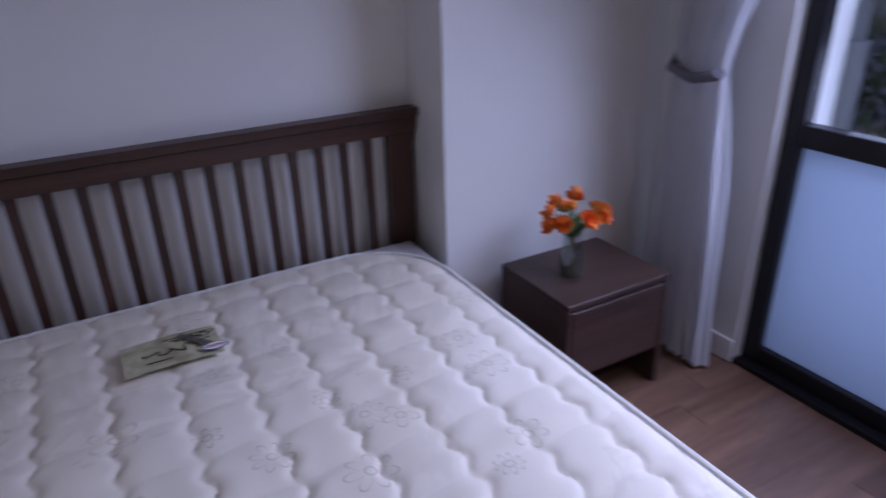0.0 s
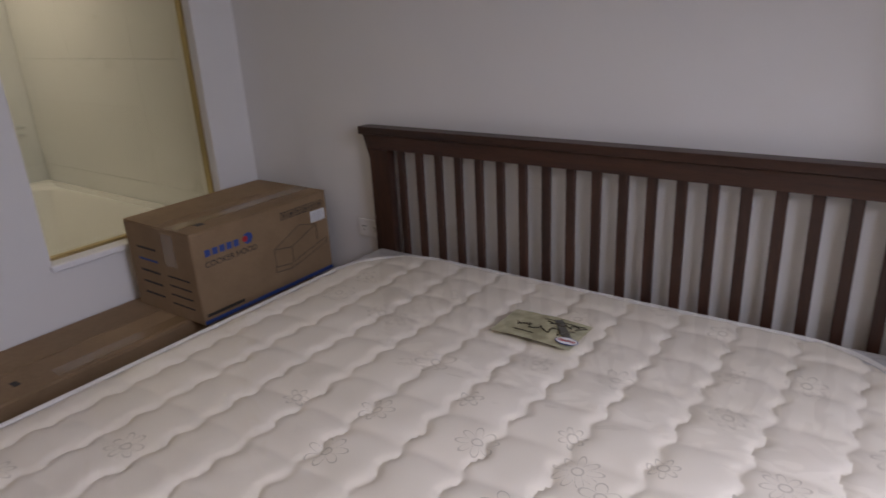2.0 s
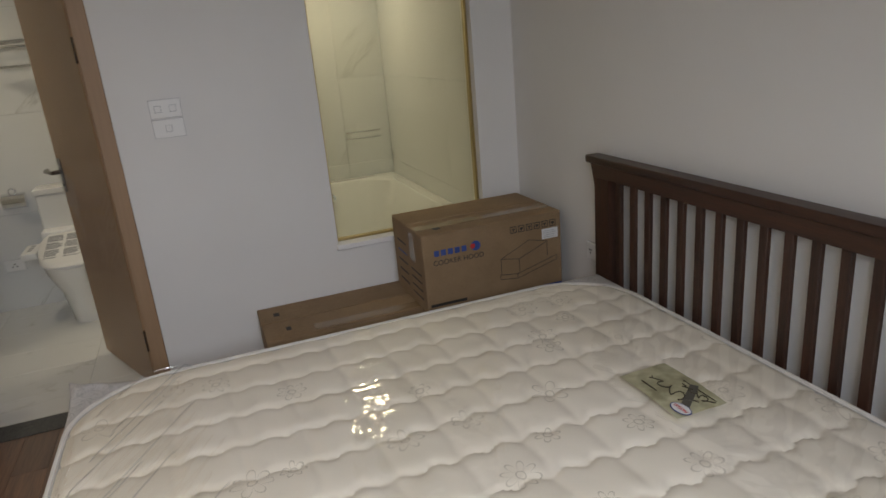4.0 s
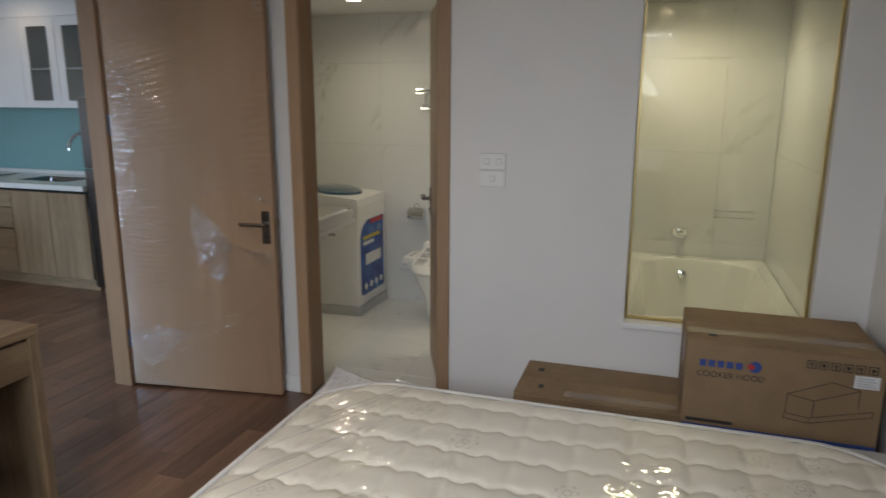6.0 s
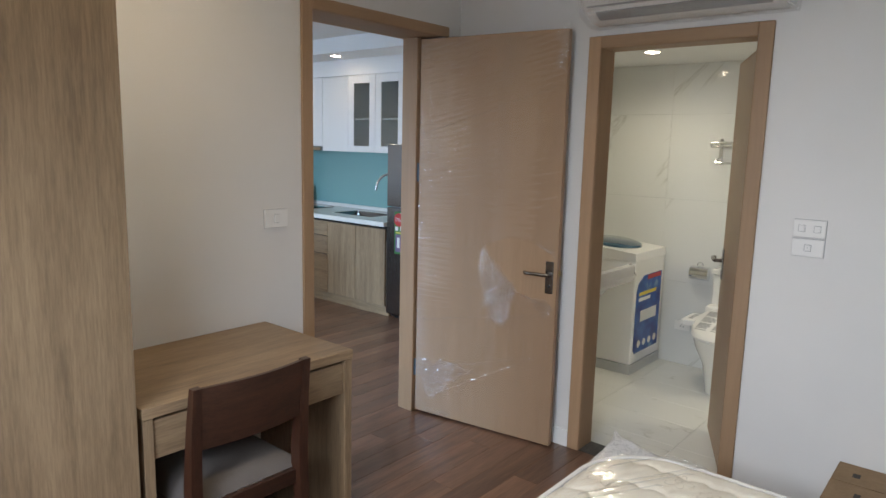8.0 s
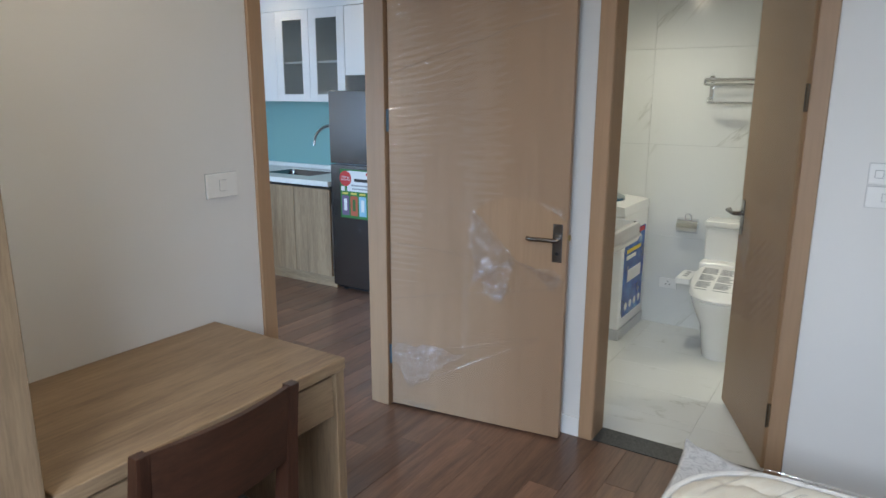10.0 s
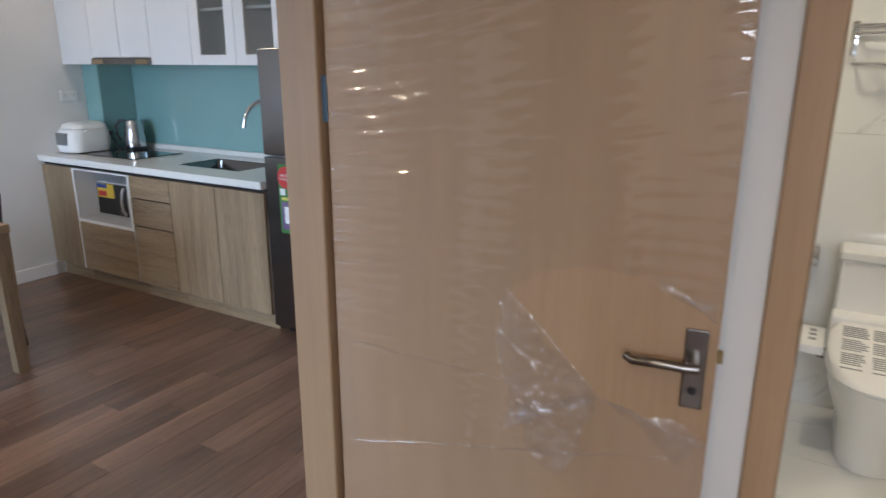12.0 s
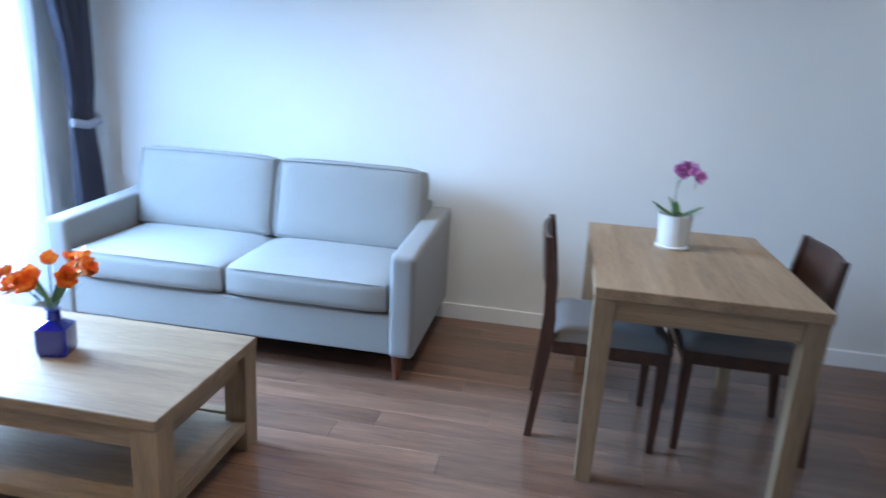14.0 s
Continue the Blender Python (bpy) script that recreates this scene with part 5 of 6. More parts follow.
tp = thing("paper_holder", (WEST_BATH, 0.187, 0.655), 0, "chrome toilet paper holder on the marble wall", "paper holder")
bm = bmesh.new()
bx(bm, (0, -0.064, 0.0), (0.012, 0.064, 0.075), 0.003)
part("back_plate", bm, M_CHROME, tp)
bm = bmesh.new()
loft(bm, [[(0.06 * math.sin(a) * 0.9 + 0.014, y, 0.03 + 0.05 * math.cos(a)) for a in [i * math.pi / 10 for i in range(11)]] + [(0.012, y, -0.02), (0.012, y, 0.08)] for y in (-0.064, 0.064)])
part("cover", bm, M_CHROME, tp, smooth=True)
bm = bmesh.new()
tube(bm, [(0.03, 0.02 * math.cos(a), 0.092 + 0.018 * math.sin(a)) for a in [i * math.tau / 14 for i in range(15)]], 0.004, 8)
part("ring", bm, M_CHROME, tp, smooth=True)
wall_plate("wall_socket", (WEST_BATH, 0.085, 0.245), 90, 0.112, 0.070, [(0.0, 0.045, 0.007, 0.007, M_BLACK), (-0.012, 0.028, 0.009, 0.005, M_BLACK), (0.012, 0.028, 0.009, 0.005, M_BLACK)], "white wall socket low on the marble wall", "socket")

rack = thing("towel_rack", (WEST_BATH, 0.52, 1.50), 0, "chrome two-tier towel rack on the marble wall", "towel rack")
for s in (-0.265, 0.265):
    bm = bmesh.new()
    bx(bm, (0, s - 0.012, -0.02), (0.012, s + 0.012, 0.13), 0.003)
    tube(bm, [(0.0, s, 0.10), (0.21, s, 0.10), (0.222, s, 0.085), (0.222, s, 0.075)], 0.007, 8)
    tube(bm, [(0.0, s, 0.0), (0.09, s, -0.005), (0.10, s, -0.03)], 0.007, 8)
    part("bracket", bm, M_CHROME, rack, smooth=True)
for x, z, r in ((0.05, 0.105, 0.007), (0.10, 0.105, 0.007), (0.15, 0.105, 0.007), (0.215, 0.10, 0.011), (0.10, -0.032, 0.008), (0.215, 0.075, 0.007)):
    bm = bmesh.new()
    cyl(bm, (x, -0.265, z), (x, 0.265, z), r, seg=12)
    part("bar", bm, M_CHROME, rack, smooth=True)

wm = thing("washing_machine", (-2.452, -0.335, -0.01), 0, "white top-loading washing machine with a blue front label", "washing machine")
bm = bmesh.new()
bx(bm, (-0.25, -0.26, 0.07), (0.25, 0.26, 0.80), 0.018, 3)
part("cabinet", bm, M_WHITE, wm, smooth=True)
bm = bmesh.new()
loft(bm, [[(-0.25, -0.26, 0.80), (0.25, -0.26, 0.80), (0.25, 0.262, 0.80), (-0.25, 0.262, 0.80)], [(-0.25, -0.26, 0.895), (0.25, -0.26, 0.895), (0.25, 0.255, 0.855), (-0.25, 0.255, 0.855)]])
part("control_top", bm, M_WHITE, wm)
bm = bmesh.new()
lathe(bm, [(0.0, 0.022), (0.14, 0.018), (0.185, 0.004), (0.19, -0.012)], 32)
bmesh.ops.transform(bm, matrix=pose(0, -0.02, 0.890, -4.5), verts=bm.verts[:])
part("lid", bm, mat("blue_grey_lid", (0.035, 0.09, 0.14), 0.12, Coat_Weight=0.6), wm, "translucent blue-grey lid", True)
bm = bmesh.new()
bx(bm, (-0.252, -0.262, 0.0), (0.252, 0.264, 0.068), 0.008)
part("base", bm, mat("pale_base", (0.55, 0.56, 0.56), 0.4), wm, "pale grey plastic base")
M_WMBLUE = mat("blue_label", (0.02, 0.07, 0.30), 0.25)
_n = Nodes(M_WMBLUE)
_n.colour(_n.ramp(_n.noise(_n.coords(), 7, 3), [(0.35, (0.01, 0.03, 0.20)), (0.6, (0.03, 0.12, 0.42)), (0.75, (0.25, 0.45, 0.62))]))
bm = bmesh.new()
ring = [(-0.20, 0.14), (0.19, 0.14), (0.215, 0.17), (0.215, 0.58), (0.19, 0.64), (0.10, 0.69), (-0.20, 0.69)]
loft(bm, [[(x, 0.2605, z) for x, z in ring], [(x, 0.262, z) for x, z in ring]])
front = part("front_label", bm, M_WMBLUE, wm, "blue printed label")
for x0, x1, z0, z1, m in ((-0.12, 0.17, 0.55, 0.575, mat("yellow_print", (0.65, 0.50, 0.04), 0.5)), (-0.02, 0.17, 0.51, 0.535, M_PAPER), (-0.18, 0.04, 0.655, 0.685, M_INK_RED), (-0.14, 0.13, 0.36, 0.44, M_PAPER)):
    pbox("printed_bar", (x0, 0.2622, z0), (x1, 0.2632, z1), m, front, 0)
for k in range(4):
    bm = bmesh.new()
    cyl(bm, (-0.14 + 0.09 * k, 0.2622, 0.20), (-0.14 + 0.09 * k, 0.2632, 0.20), 0.026, seg=18)
    part("printed_spot", bm, M_PAPER, front)
pbox("side_grip", (0.2495, -0.04, 0.585), (0.252, 0.08, 0.605), M_GREY, wm, 0.001)
bm = bmesh.new()
cyl(bm, (0.2495, 0.20, 0.73), (0.252, 0.20, 0.73), 0.022, seg=16)
part("side_badge", bm, mat("badge_green", (0.06, 0.12, 0.06), 0.5), wm)

bs = thing("wash_basin", (BATH_IN, -0.13, 0.0), 0, "white ceramic wall-hung wash basin", "basin")
bm = bmesh.new()
bx(bm, (-0.50, -0.30, 0.80), (0, 0.35, 0.900), 0.03, 4)
for f in [f for f in bm.faces if f.normal.z > 0.99]:
    r = bmesh.ops.inset_individual(bm, faces=[f], thickness=0.05)
    for v in f.verts:
        v.co.z -= 0.07
loft(bm, [[(-0.36, -0.2, 0.70), (-0.02, -0.2, 0.70), (-0.02, 0.2, 0.70), (-0.36, 0.2, 0.70)], [(-0.40, -0.27, 0.802), (-0.005, -0.27, 0.802), (-0.005, 0.27, 0.802), (-0.40, 0.27, 0.802)]])
part("basin_body", bm, M_CERAMIC, bs, smooth=True)
bm = bmesh.new()
tube(bm, [(-0.05, 0, 0.89), (-0.05, 0, 1.0), (-0.09, 0, 1.03), (-0.16, 0, 1.0)], 0.012, 10)
part("basin_tap", bm, M_CHROME, bs, smooth=True)

tub = thing("bathtub", (0, 0, 0), 0, "white built-in bathtub behind the glass pane", "bathtub")
TX0, TX1, TY0, TY1, TZ = WEST_BATH, BATH_IN - 0.015, 1.74, 2.62, 0.50


def rrect(x0, x1, y0, y1, r, z, n=8):
    pts = []
    for cx, cy, a0 in ((x1 - r, y1 - r, 0), (x0 + r, y1 - r, 90), (x0 + r, y0 + r, 180), (x1 - r, y0 + r, 270)):
        for k in range(n + 1):
            a = radians(a0 + 90 * k / n)
            pts.append((cx + r * math.cos(a), cy + r * math.sin(a), z))
    return pts


bm = bmesh.new()
loft(bm, [rrect(TX0, TX1, TY0, TY1, 0.01, 0.0), rrect(TX0, TX1, TY0, TY1, 0.01, TZ - 0.01), rrect(TX0 + 0.008, TX1 - 0.008, TY0 + 0.008, TY1 - 0.008, 0.01, TZ),
          rrect(TX0 + 0.09, TX1 - 0.08, TY0 + 0.08, TY1 - 0.08, 0.20, TZ), rrect(TX0 + 0.105, TX1 - 0.095, TY0 + 0.095, TY1 - 0.095, 0.20, TZ - 0.015),
          rrect(TX0 + 0.15, TX1 - 0.22, TY0 + 0.13, TY1 - 0.13, 0.2, 0.22), rrect(TX0 + 0.2, TX1 - 0.30, TY0 + 0.18, TY1 - 0.18, 0.18, 0.12)])
part("tub_body", bm, M_CERAMIC, tub, smooth=True)
bm = bmesh.new()
lathe(bm, [(0.0, 0.022), (0.026, 0.018), (0.032, 0.0)], 22)
bmesh.ops.transform(bm, matrix=pose(-2.588, 2.11, 0.40, 0, 80, 0), verts=bm.verts[:])
part("overflow", bm, M_CHROME, tub, "chrome overflow cap", True)
tapw = thing("bath_mixer", (WEST_BATH, 2.08, 0.665), 0, "chrome wall-mounted bath mixer", "tap")
bm = bmesh.new()
bx(bm, (0, -0.045, -0.03), (0.02, 0.045, 0.03), 0.008)
part("wall_plate", bm, M_CHROME, tapw)
bm = bmesh.new()
bx(bm, (0.02, -0.022, -0.02), (0.13, 0.022, 0.012), 0.01, 3)
part("spout", bm, M_CHROME, tapw, smooth=True)
bm = bmesh.new()
bx(bm, (0.02, -0.012, 0.016), (0.10, 0.012, 0.03), 0.005)
part("lever", bm, M_CHROME, tapw)
sh = thing("soap_shelf", (WEST_BATH, 2.40, 0.79), 0, "chrome wire soap shelf above the bathtub", "shelf")
for z in (0.0, 0.045):
    bm = bmesh.new()
    tube(bm, [(0.0, -0.12, z), (0.10, -0.12, z), (0.115, -0.10, z), (0.115, 0.10, z), (0.10, 0.12, z), (0.0, 0.12, z)], 0.005, 8)
    part("rail", bm, M_CHROME, sh, smooth=True)
for k in range(5):
    bm = bmesh.new()
    cyl(bm, (0.0, -0.08 + 0.04 * k, 0.0), (0.115, -0.08 + 0.04 * k, 0.0), 0.003, seg=8)
    part("wire", bm, M_CHROME, sh)

# ---- kitchen ----
KX = -2.06
base_g = "kitchen base units"


def base_unit(y0, y1, label):
    """An Empty at the floor in the unit's middle; local y along the row, local x = 0 at the fronts."""
    return thing("base_cabinet", (KX, (y0 + y1) / 2, 0), 0, label, "cabinet", base_g), (y1 - y0) / 2


def front(t, name, a, b, m=None):
    return pbox(name, a, b, m or M_OAK_Z, t, 0.002)


def plinth(t, h):
    pbox("plinth", (-0.075, -h, 0), (-0.055, h, 0.098), M_OAK_Y, t, 0.001)
    # Black sheet, painted shade between the fronts and the worktop.
    pbox("gap_shade", (-0.022, -h, 0.796), (-0.020, h, 0.818), M_GAP, t, 0)


t, h = base_unit(-4.46, -4.115, "pale oak base cabinet with one tall front")
pbox("carcass", (-0.64, -h + 0.001, 0.10), (-0.021, h - 0.001, 0.795), M_LACQUER, t, 0)
front(t, "cabinet_door", (-0.020, -h + 0.002, 0.102), (0, h - 0.002, 0.795))
plinth(t, h)
t, h = base_unit(-4.115, -3.508, "pale oak base cabinet with an open microwave niche")
for nm, a, b in (("niche_side", (-0.60, -h + 0.001, 0.10), (-0.001, -h + 0.019, 0.795)), ("niche_side", (-0.60, h - 0.019, 0.10), (-0.001, h - 0.001, 0.795)),
                 ("niche_floor", (-0.60, -h + 0.02, 0.435), (-0.001, h - 0.02, 0.455)), ("niche_top", (-0.60, -h + 0.02, 0.785), (-0.001, h - 0.02, 0.795)), ("niche_back", (-0.62, -h + 0.02, 0.10), (-0.601, h - 0.02, 0.795))):
    pbox(nm, a, b, M_LACQUER, t, 0.001)
front(t, "drawer_front", (-0.018, -h + 0.021, 0.102), (0.002, h - 0.002, 0.432), M_OAK_Y)
plinth(t, h)
t, h = base_unit(-3.508, -3.128, "pale oak base cabinet with three drawers")
# Carcass coloured near-black so the slits between drawers look shaded.
pbox("carcass", (-0.64, -h + 0.001, 0.10), (-0.030, h - 0.001, 0.795), M_GAP, t, 0)
for z0, z1 in ((0.102, 0.473), (0.481, 0.651), (0.659, 0.795)):
    front(t, "drawer_front", (-0.020, -h + 0.002, z0), (0, h - 0.002, z1), M_OAK_Y)
plinth(t, h)
for y0, y1 in ((-3.128, -2.735), (-2.735, -2.345)):
    t, h = base_unit(y0, y1, "pale oak base cabinet door under the sink")
    pbox("carcass", (-0.64, -h + 0.001, 0.10), (-0.021, h - 0.001, 0.68), M_LACQUER, t, 0)
    front(t, "cabinet_door", (-0.020, -h + 0.002, 0.102), (0, h - 0.002, 0.795))
    plinth(t, h)

SINK = (-2.58, -2.24, -3.27, -2.72)
worktop = thing("worktop", (0, 0, 0), 0, "white stone kitchen worktop with an upstand", "worktop")
bm = bmesh.new()
corners = [[(x, y) for x, y in ((a, c), (b, c), (b, d), (a, d))] for a, b, c, d in ((-2.718, KX + 0.018, SOFA_Y + 0.001, -2.345), SINK)]
ring_top, ring_low = [[[bm.verts.new((x, y, z)) for x, y in r] for r in corners] for z in (0.86, 0.82)]
for k in range(4):
    q = (k + 1) % 4
    bm.faces.new((ring_top[0][k], ring_top[0][q], ring_top[1][q], ring_top[1][k]))
    bm.faces.new((ring_low[0][k], ring_low[0][q], ring_low[1][q], ring_low[1][k]))
    bm.faces.new((ring_top[0][k], ring_top[0][q], ring_low[0][q], ring_low[0][k]))
    bm.faces.new((ring_top[1][k], ring_top[1][q], ring_low[1][q], ring_low[1][k]))
part("slab", bm, M_WORKTOP, worktop)
pbox("upstand", (-2.715, -4.27, 0.861), (-2.695, -2.35, 0.895), M_WORKTOP, worktop, 0.003)
sink = thing("sink", (0, 0, 0), 0, "stainless steel undermount kitchen sink", "sink")
bm = bmesh.new()
x0, x1, y0, y1 = SINK
loft(bm, [rrect(x0, x1, y0, y1, 0.02, 0.857), rrect(x0 + 0.006, x1 - 0.006, y0 + 0.006, y1 - 0.006, 0.03, 0.85), rrect(x0 + 0.02, x1 - 0.02, y0 + 0.02, y1 - 0.02, 0.04, 0.70)], close=False)
bm.faces.new([bm.verts.new(p) for p in rrect(x0 + 0.02, x1 - 0.02, y0 + 0.02, y1 - 0.02, 0.04, 0.70)])
part("sink_bowl", bm, M_STEEL, sink, smooth=True)
bm = bmesh.new()
lathe(bm, [(0.0, 0.703), (0.03, 0.703), (0.035, 0.701)], 20, ((x0 + x1) / 2, (y0 + y1) / 2, 0))
part("drain", bm, M_CHROME, sink)
ktap = thing("kitchen_tap", (-2.59, -2.60, 0.86), 0, "chrome gooseneck kitchen tap", "tap")
bm = bmesh.new()
pts = [(0, 0, 0), (0, 0, 0.26)] + [(0.13 - 0.13 * math.cos(a), -0.07 * (1 - math.cos(a)), 0.26 + 0.14 * math.sin(a)) for a in [k * math.pi / 12 for k in range(1, 12)]] + [(0.262, -0.141, 0.245)]
tube(bm, pts, 0.013, 12)
part("spout", bm, M_CHROME, ktap, smooth=True)
bm = bmesh.new()
cyl(bm, (0, 0, 0), (0, 0, 0.06), 0.024)
cyl(bm, (0.02, 0, 0.045), (0.08, 0.01, 0.065), 0.007)
part("base_lever", bm, M_CHROME, ktap, smooth=True)
ct = thing("cooktop", (0, 0, 0.8605), 0, "black glass induction cooktop set on the worktop", "cooktop")
pbox("glass_plate", (-2.60, -4.36, 0), (-2.21, -3.66, 0.006), M_COOKTOP, ct, 0.002)
for cy in (-4.18, -3.86):
    bm = bmesh.new()
    tube(bm, [(-2.42 + 0.10 * math.cos(a), cy + 0.10 * math.sin(a), 0.0055) for a in [k * math.tau / 36 for k in range(37)]], 0.0012, 4)
    part("zone_ring", bm, M_GREY, ct)

bsp = thing("backsplash", (0, 0, 0), 0, "teal back-painted glass splashback", "backsplash", "", "structure")
pbox("glass_panel", (-2.7195, -4.275, 0.897), (-2.711, -1.72, 1.457), M_TEAL, bsp, 0)
pbox("glass_panel", (-2.452, SOFA_Y + 0.002, 0.862), (-2.444, -4.284, 1.457), M_TEAL, bsp, 0)
pbox("glass_panel", (-2.71, -4.283, 0.862), (-2.444, -4.276, 1.457), M_TEAL, bsp, 0)
pbox("boxing", (-2.712, SOFA_Y + 0.002, 0.862), (-2.453, -4.284, 1.457), M_WALL, bsp, 0)

UX = -2.31
up_g = "kitchen wall units"


def wall_unit(y0, y1, z0, label):
    t = thing("wall_cabinet", (UX, (y0 + y1) / 2, z0), 0, label, "cabinet", up_g)
    return t, (y1 - y0) / 2


U0, U1 = 1.459, 2.17
for y0, y1, z0 in ((-4.46, -4.105, U0), (-4.105, -3.801, U0 + 0.045), (-3.799, -3.495, U0 + 0.045), (-3.495, -3.113, U0), (-2.370, -2.045, 1.66), (-2.045, -1.72, 1.66)):
    t, h = wall_unit(y0, y1, z0, "glossy white kitchen wall cabinet")
    pbox("carcass", (-0.40, -h + 0.001, 0), (-0.021, h - 0.001, U1 - z0), M_LACQUER, t, 0)
    pbox("cabinet_door", (-0.019, -h + 0.0015, -0.002), (0, h - 0.0015, U1 - z0 - 0.002), M_LACQUER, t, 0.002)
for y0, y1 in ((-3.113, -2.742), (-2.742, -2.370)):
    t, h = wall_unit(y0, y1, U0, "white wall cabinet with a smoked glass door")
    H = U1 - U0
    for a, b in (((-0.40, -h + 0.001, 0), (-0.021, -h + 0.018, H)), ((-0.40, h - 0.018, 0), (-0.021, h - 0.001, H)), ((-0.40, -h + 0.0181, 0), (-0.021, h - 0.0181, 0.018)), ((-0.40, -h + 0.0181, H - 0.018), (-0.021, h - 0.0181, H)),
                 ((-0.40, -h + 0.0181, 0.0181), (-0.385, h - 0.0181, H - 0.0181))):
        pbox("carcass_panel", a, b, M_LACQUER, t, 0)
    pbox("shelf", (-0.384, -h + 0.019, 0.30), (-0.04, h - 0.019, 0.316), M_LACQUER, t, 0.001)
    door = thing("glass_door", (0, 0, 0))
    door.parent = t
    fw = 0.078
    for a, b in (((-0.019, -h + 0.0015, -0.002), (0, -h + fw, H)), ((-0.019, h - fw, -0.002), (0, h - 0.0015, H)), ((-0.019, -h + fw, -0.002), (0, h - fw, 0.055)), ((-0.019, -h + fw, H - 0.075), (0, h - fw, H))):
        pbox("door_rail", a, b, M_LACQUER, door, 0.001)
    pbox("pane", (-0.012, -h + fw, 0.055), (-0.008, h - fw, H - 0.075), M_CABGLASS, door, 0)
tagged(sbox("soffit", (-2.72, SOFA_Y, U1 + 0.002), (UX + 0.001, -1.72, CEIL_KIT), M_CEIL), "white soffit above the wall cabinets", "soffit")
tagged(sbox("cabinet_end", (-2.72, -1.72, 0), (-2.08, -1.69, CEIL_KIT), M_WALL), "white wall end beside the fridge", "wall")
hd = thing("cooker_hood", (UX, -3.800, 1.461), 0, "slim steel cooker hood under the wall cabinets", "cooker hood")
pbox("visor", (-0.35, -0.302, 0.0), (-0.002, 0.302, 0.038), M_STEEL, hd, 0.002)
pbox("front_bar", (-0.001, -0.302, -0.004), (0.014, 0.302, 0.030), M_STEEL, hd, 0.003)
for s in (-1, 1):
    pbox("tape", (0.0142, s * 0.23 - 0.06, 0.0), (0.0152, s * 0.23 + 0.06, 0.028), M_TAPE, hd, 0, "tan packing tape")

rc = thing("rice_cooker", (-2.31, -4.325, 0.8605), 0, "white electric rice cooker on the worktop", "rice cooker")
bm = bmesh.new()
loft(bm, [rrect(-0.14, 0.15, -0.115, 0.115, 0.07, 0.012), rrect(-0.155, 0.165, -0.122, 0.122, 0.085, 0.05), rrect(-0.155, 0.158, -0.122, 0.122, 0.085, 0.13), rrect(-0.148, 0.135, -0.116, 0.116, 0.085, 0.165)])
part("body", bm, M_WHITE, rc, smooth=True)
bm = bmesh.new()
loft(bm, [rrect(-0.147, 0.133, -0.115, 0.115, 0.085, 0.168), rrect(-0.138, 0.118, -0.106, 0.106, 0.08, 0.195), rrect(-0.10, 0.075, -0.075, 0.075, 0.06, 0.212)])
part("lid", bm, M_WHITE, rc, smooth=True)
bm = bmesh.new()
bx(bm, (0.150, -0.06, 0.06), (0.167, 0.06, 0.145), 0.008)
part("control_panel", bm, mat("panel_grey", (0.17, 0.175, 0.18), 0.35), rc, "grey control panel")
bm = bmesh.new()
tube(bm, [(-0.03, 0.121, 0.15), (-0.02, 0.142, 0.165), (0.06, 0.142, 0.165), (0.07, 0.121, 0.15)], 0.006, 8)
part("carry_handle", bm, M_WHITE, rc, smooth=True)
for sx in (-0.09, 0.09):
    for sy in (-0.06, 0.06):
        bm = bmesh.new()
        cyl(bm, (sx, sy, 0), (sx, sy, 0.013), 0.012, seg=10)
        part("foot", bm, M_GREY, rc)
kt = thing("kettle", (-2.57, -4.13, 0.867), 0, "stainless steel electric kettle with a black handle", "kettle")
bm = bmesh.new()
lathe(bm, [(0.0, 0.02), (0.072, 0.02), (0.074, 0.05), (0.066, 0.13), (0.056, 0.19), (0.05, 0.205), (0.02, 0.215), (0.0, 0.217)], 30)
part("kettle_body", bm, mat("polished_steel", (0.55, 0.55, 0.56), 0.16, 1.0), kt, smooth=True)
bm = bmesh.new()
tube(bm, [(0.045, -0.03, 0.205), (0.07, -0.06, 0.205), (0.085, -0.078, 0.17), (0.085, -0.08, 0.11), (0.07, -0.066, 0.06)], 0.010, 10)
part("handle", bm, M_BLACK, kt, smooth=True)
bm = bmesh.new()
lathe(bm, [(0.0, 0.0), (0.078, 0.0), (0.08, 0.012), (0.07, 0.019), (0.0, 0.019)], 28)
part("base", bm, M_BLACK, kt, smooth=True)
cable = bmesh.new()
tube(cable, [(-2.50, -4.2, 0.873), (-2.48, -4.23, 0.89), (-2.49, -4.25, 0.93), (-2.47, -4.26, 0.96), (-2.45, -4.24, 0.985)], 0.006, 8)
bx(cable, (-2.47, -4.262, 0.97), (-2.43, -4.225, 1.0), 0.006)
solid("power_cord", cable, M_BLACK, "black power cord with plug beside the kettle", "cord", smooth=True)

mw = thing("microwave", (-2.33, -3.86, 0.456), 0, "silver microwave oven with stickers in the niche", "microwave")
pbox("case", (-0.17, -0.215, 0.006), (0.125, 0.225, 0.235), M_WHITE, mw, 0.004)
pbox("door_glass", (0.126, -0.21, 0.015), (0.136, 0.115, 0.228), M_BLACK, mw, 0.003, "dark door glass")
pbox("control_panel", (0.126, 0.119, 0.012), (0.137, 0.222, 0.23), mat("silver_plastic", (0.55, 0.56, 0.57), 0.3), mw, 0.003, "silver control panel")
bm = bmesh.new()
tube(bm, [(0.137, 0.09, 0.03), (0.160, 0.098, 0.06), (0.168, 0.10, 0.12), (0.160, 0.098, 0.18), (0.137, 0.09, 0.21)], 0.010, 10)
part("handle", bm, mat("silver_handle", (0.6, 0.61, 0.62), 0.25), mw, smooth=True)
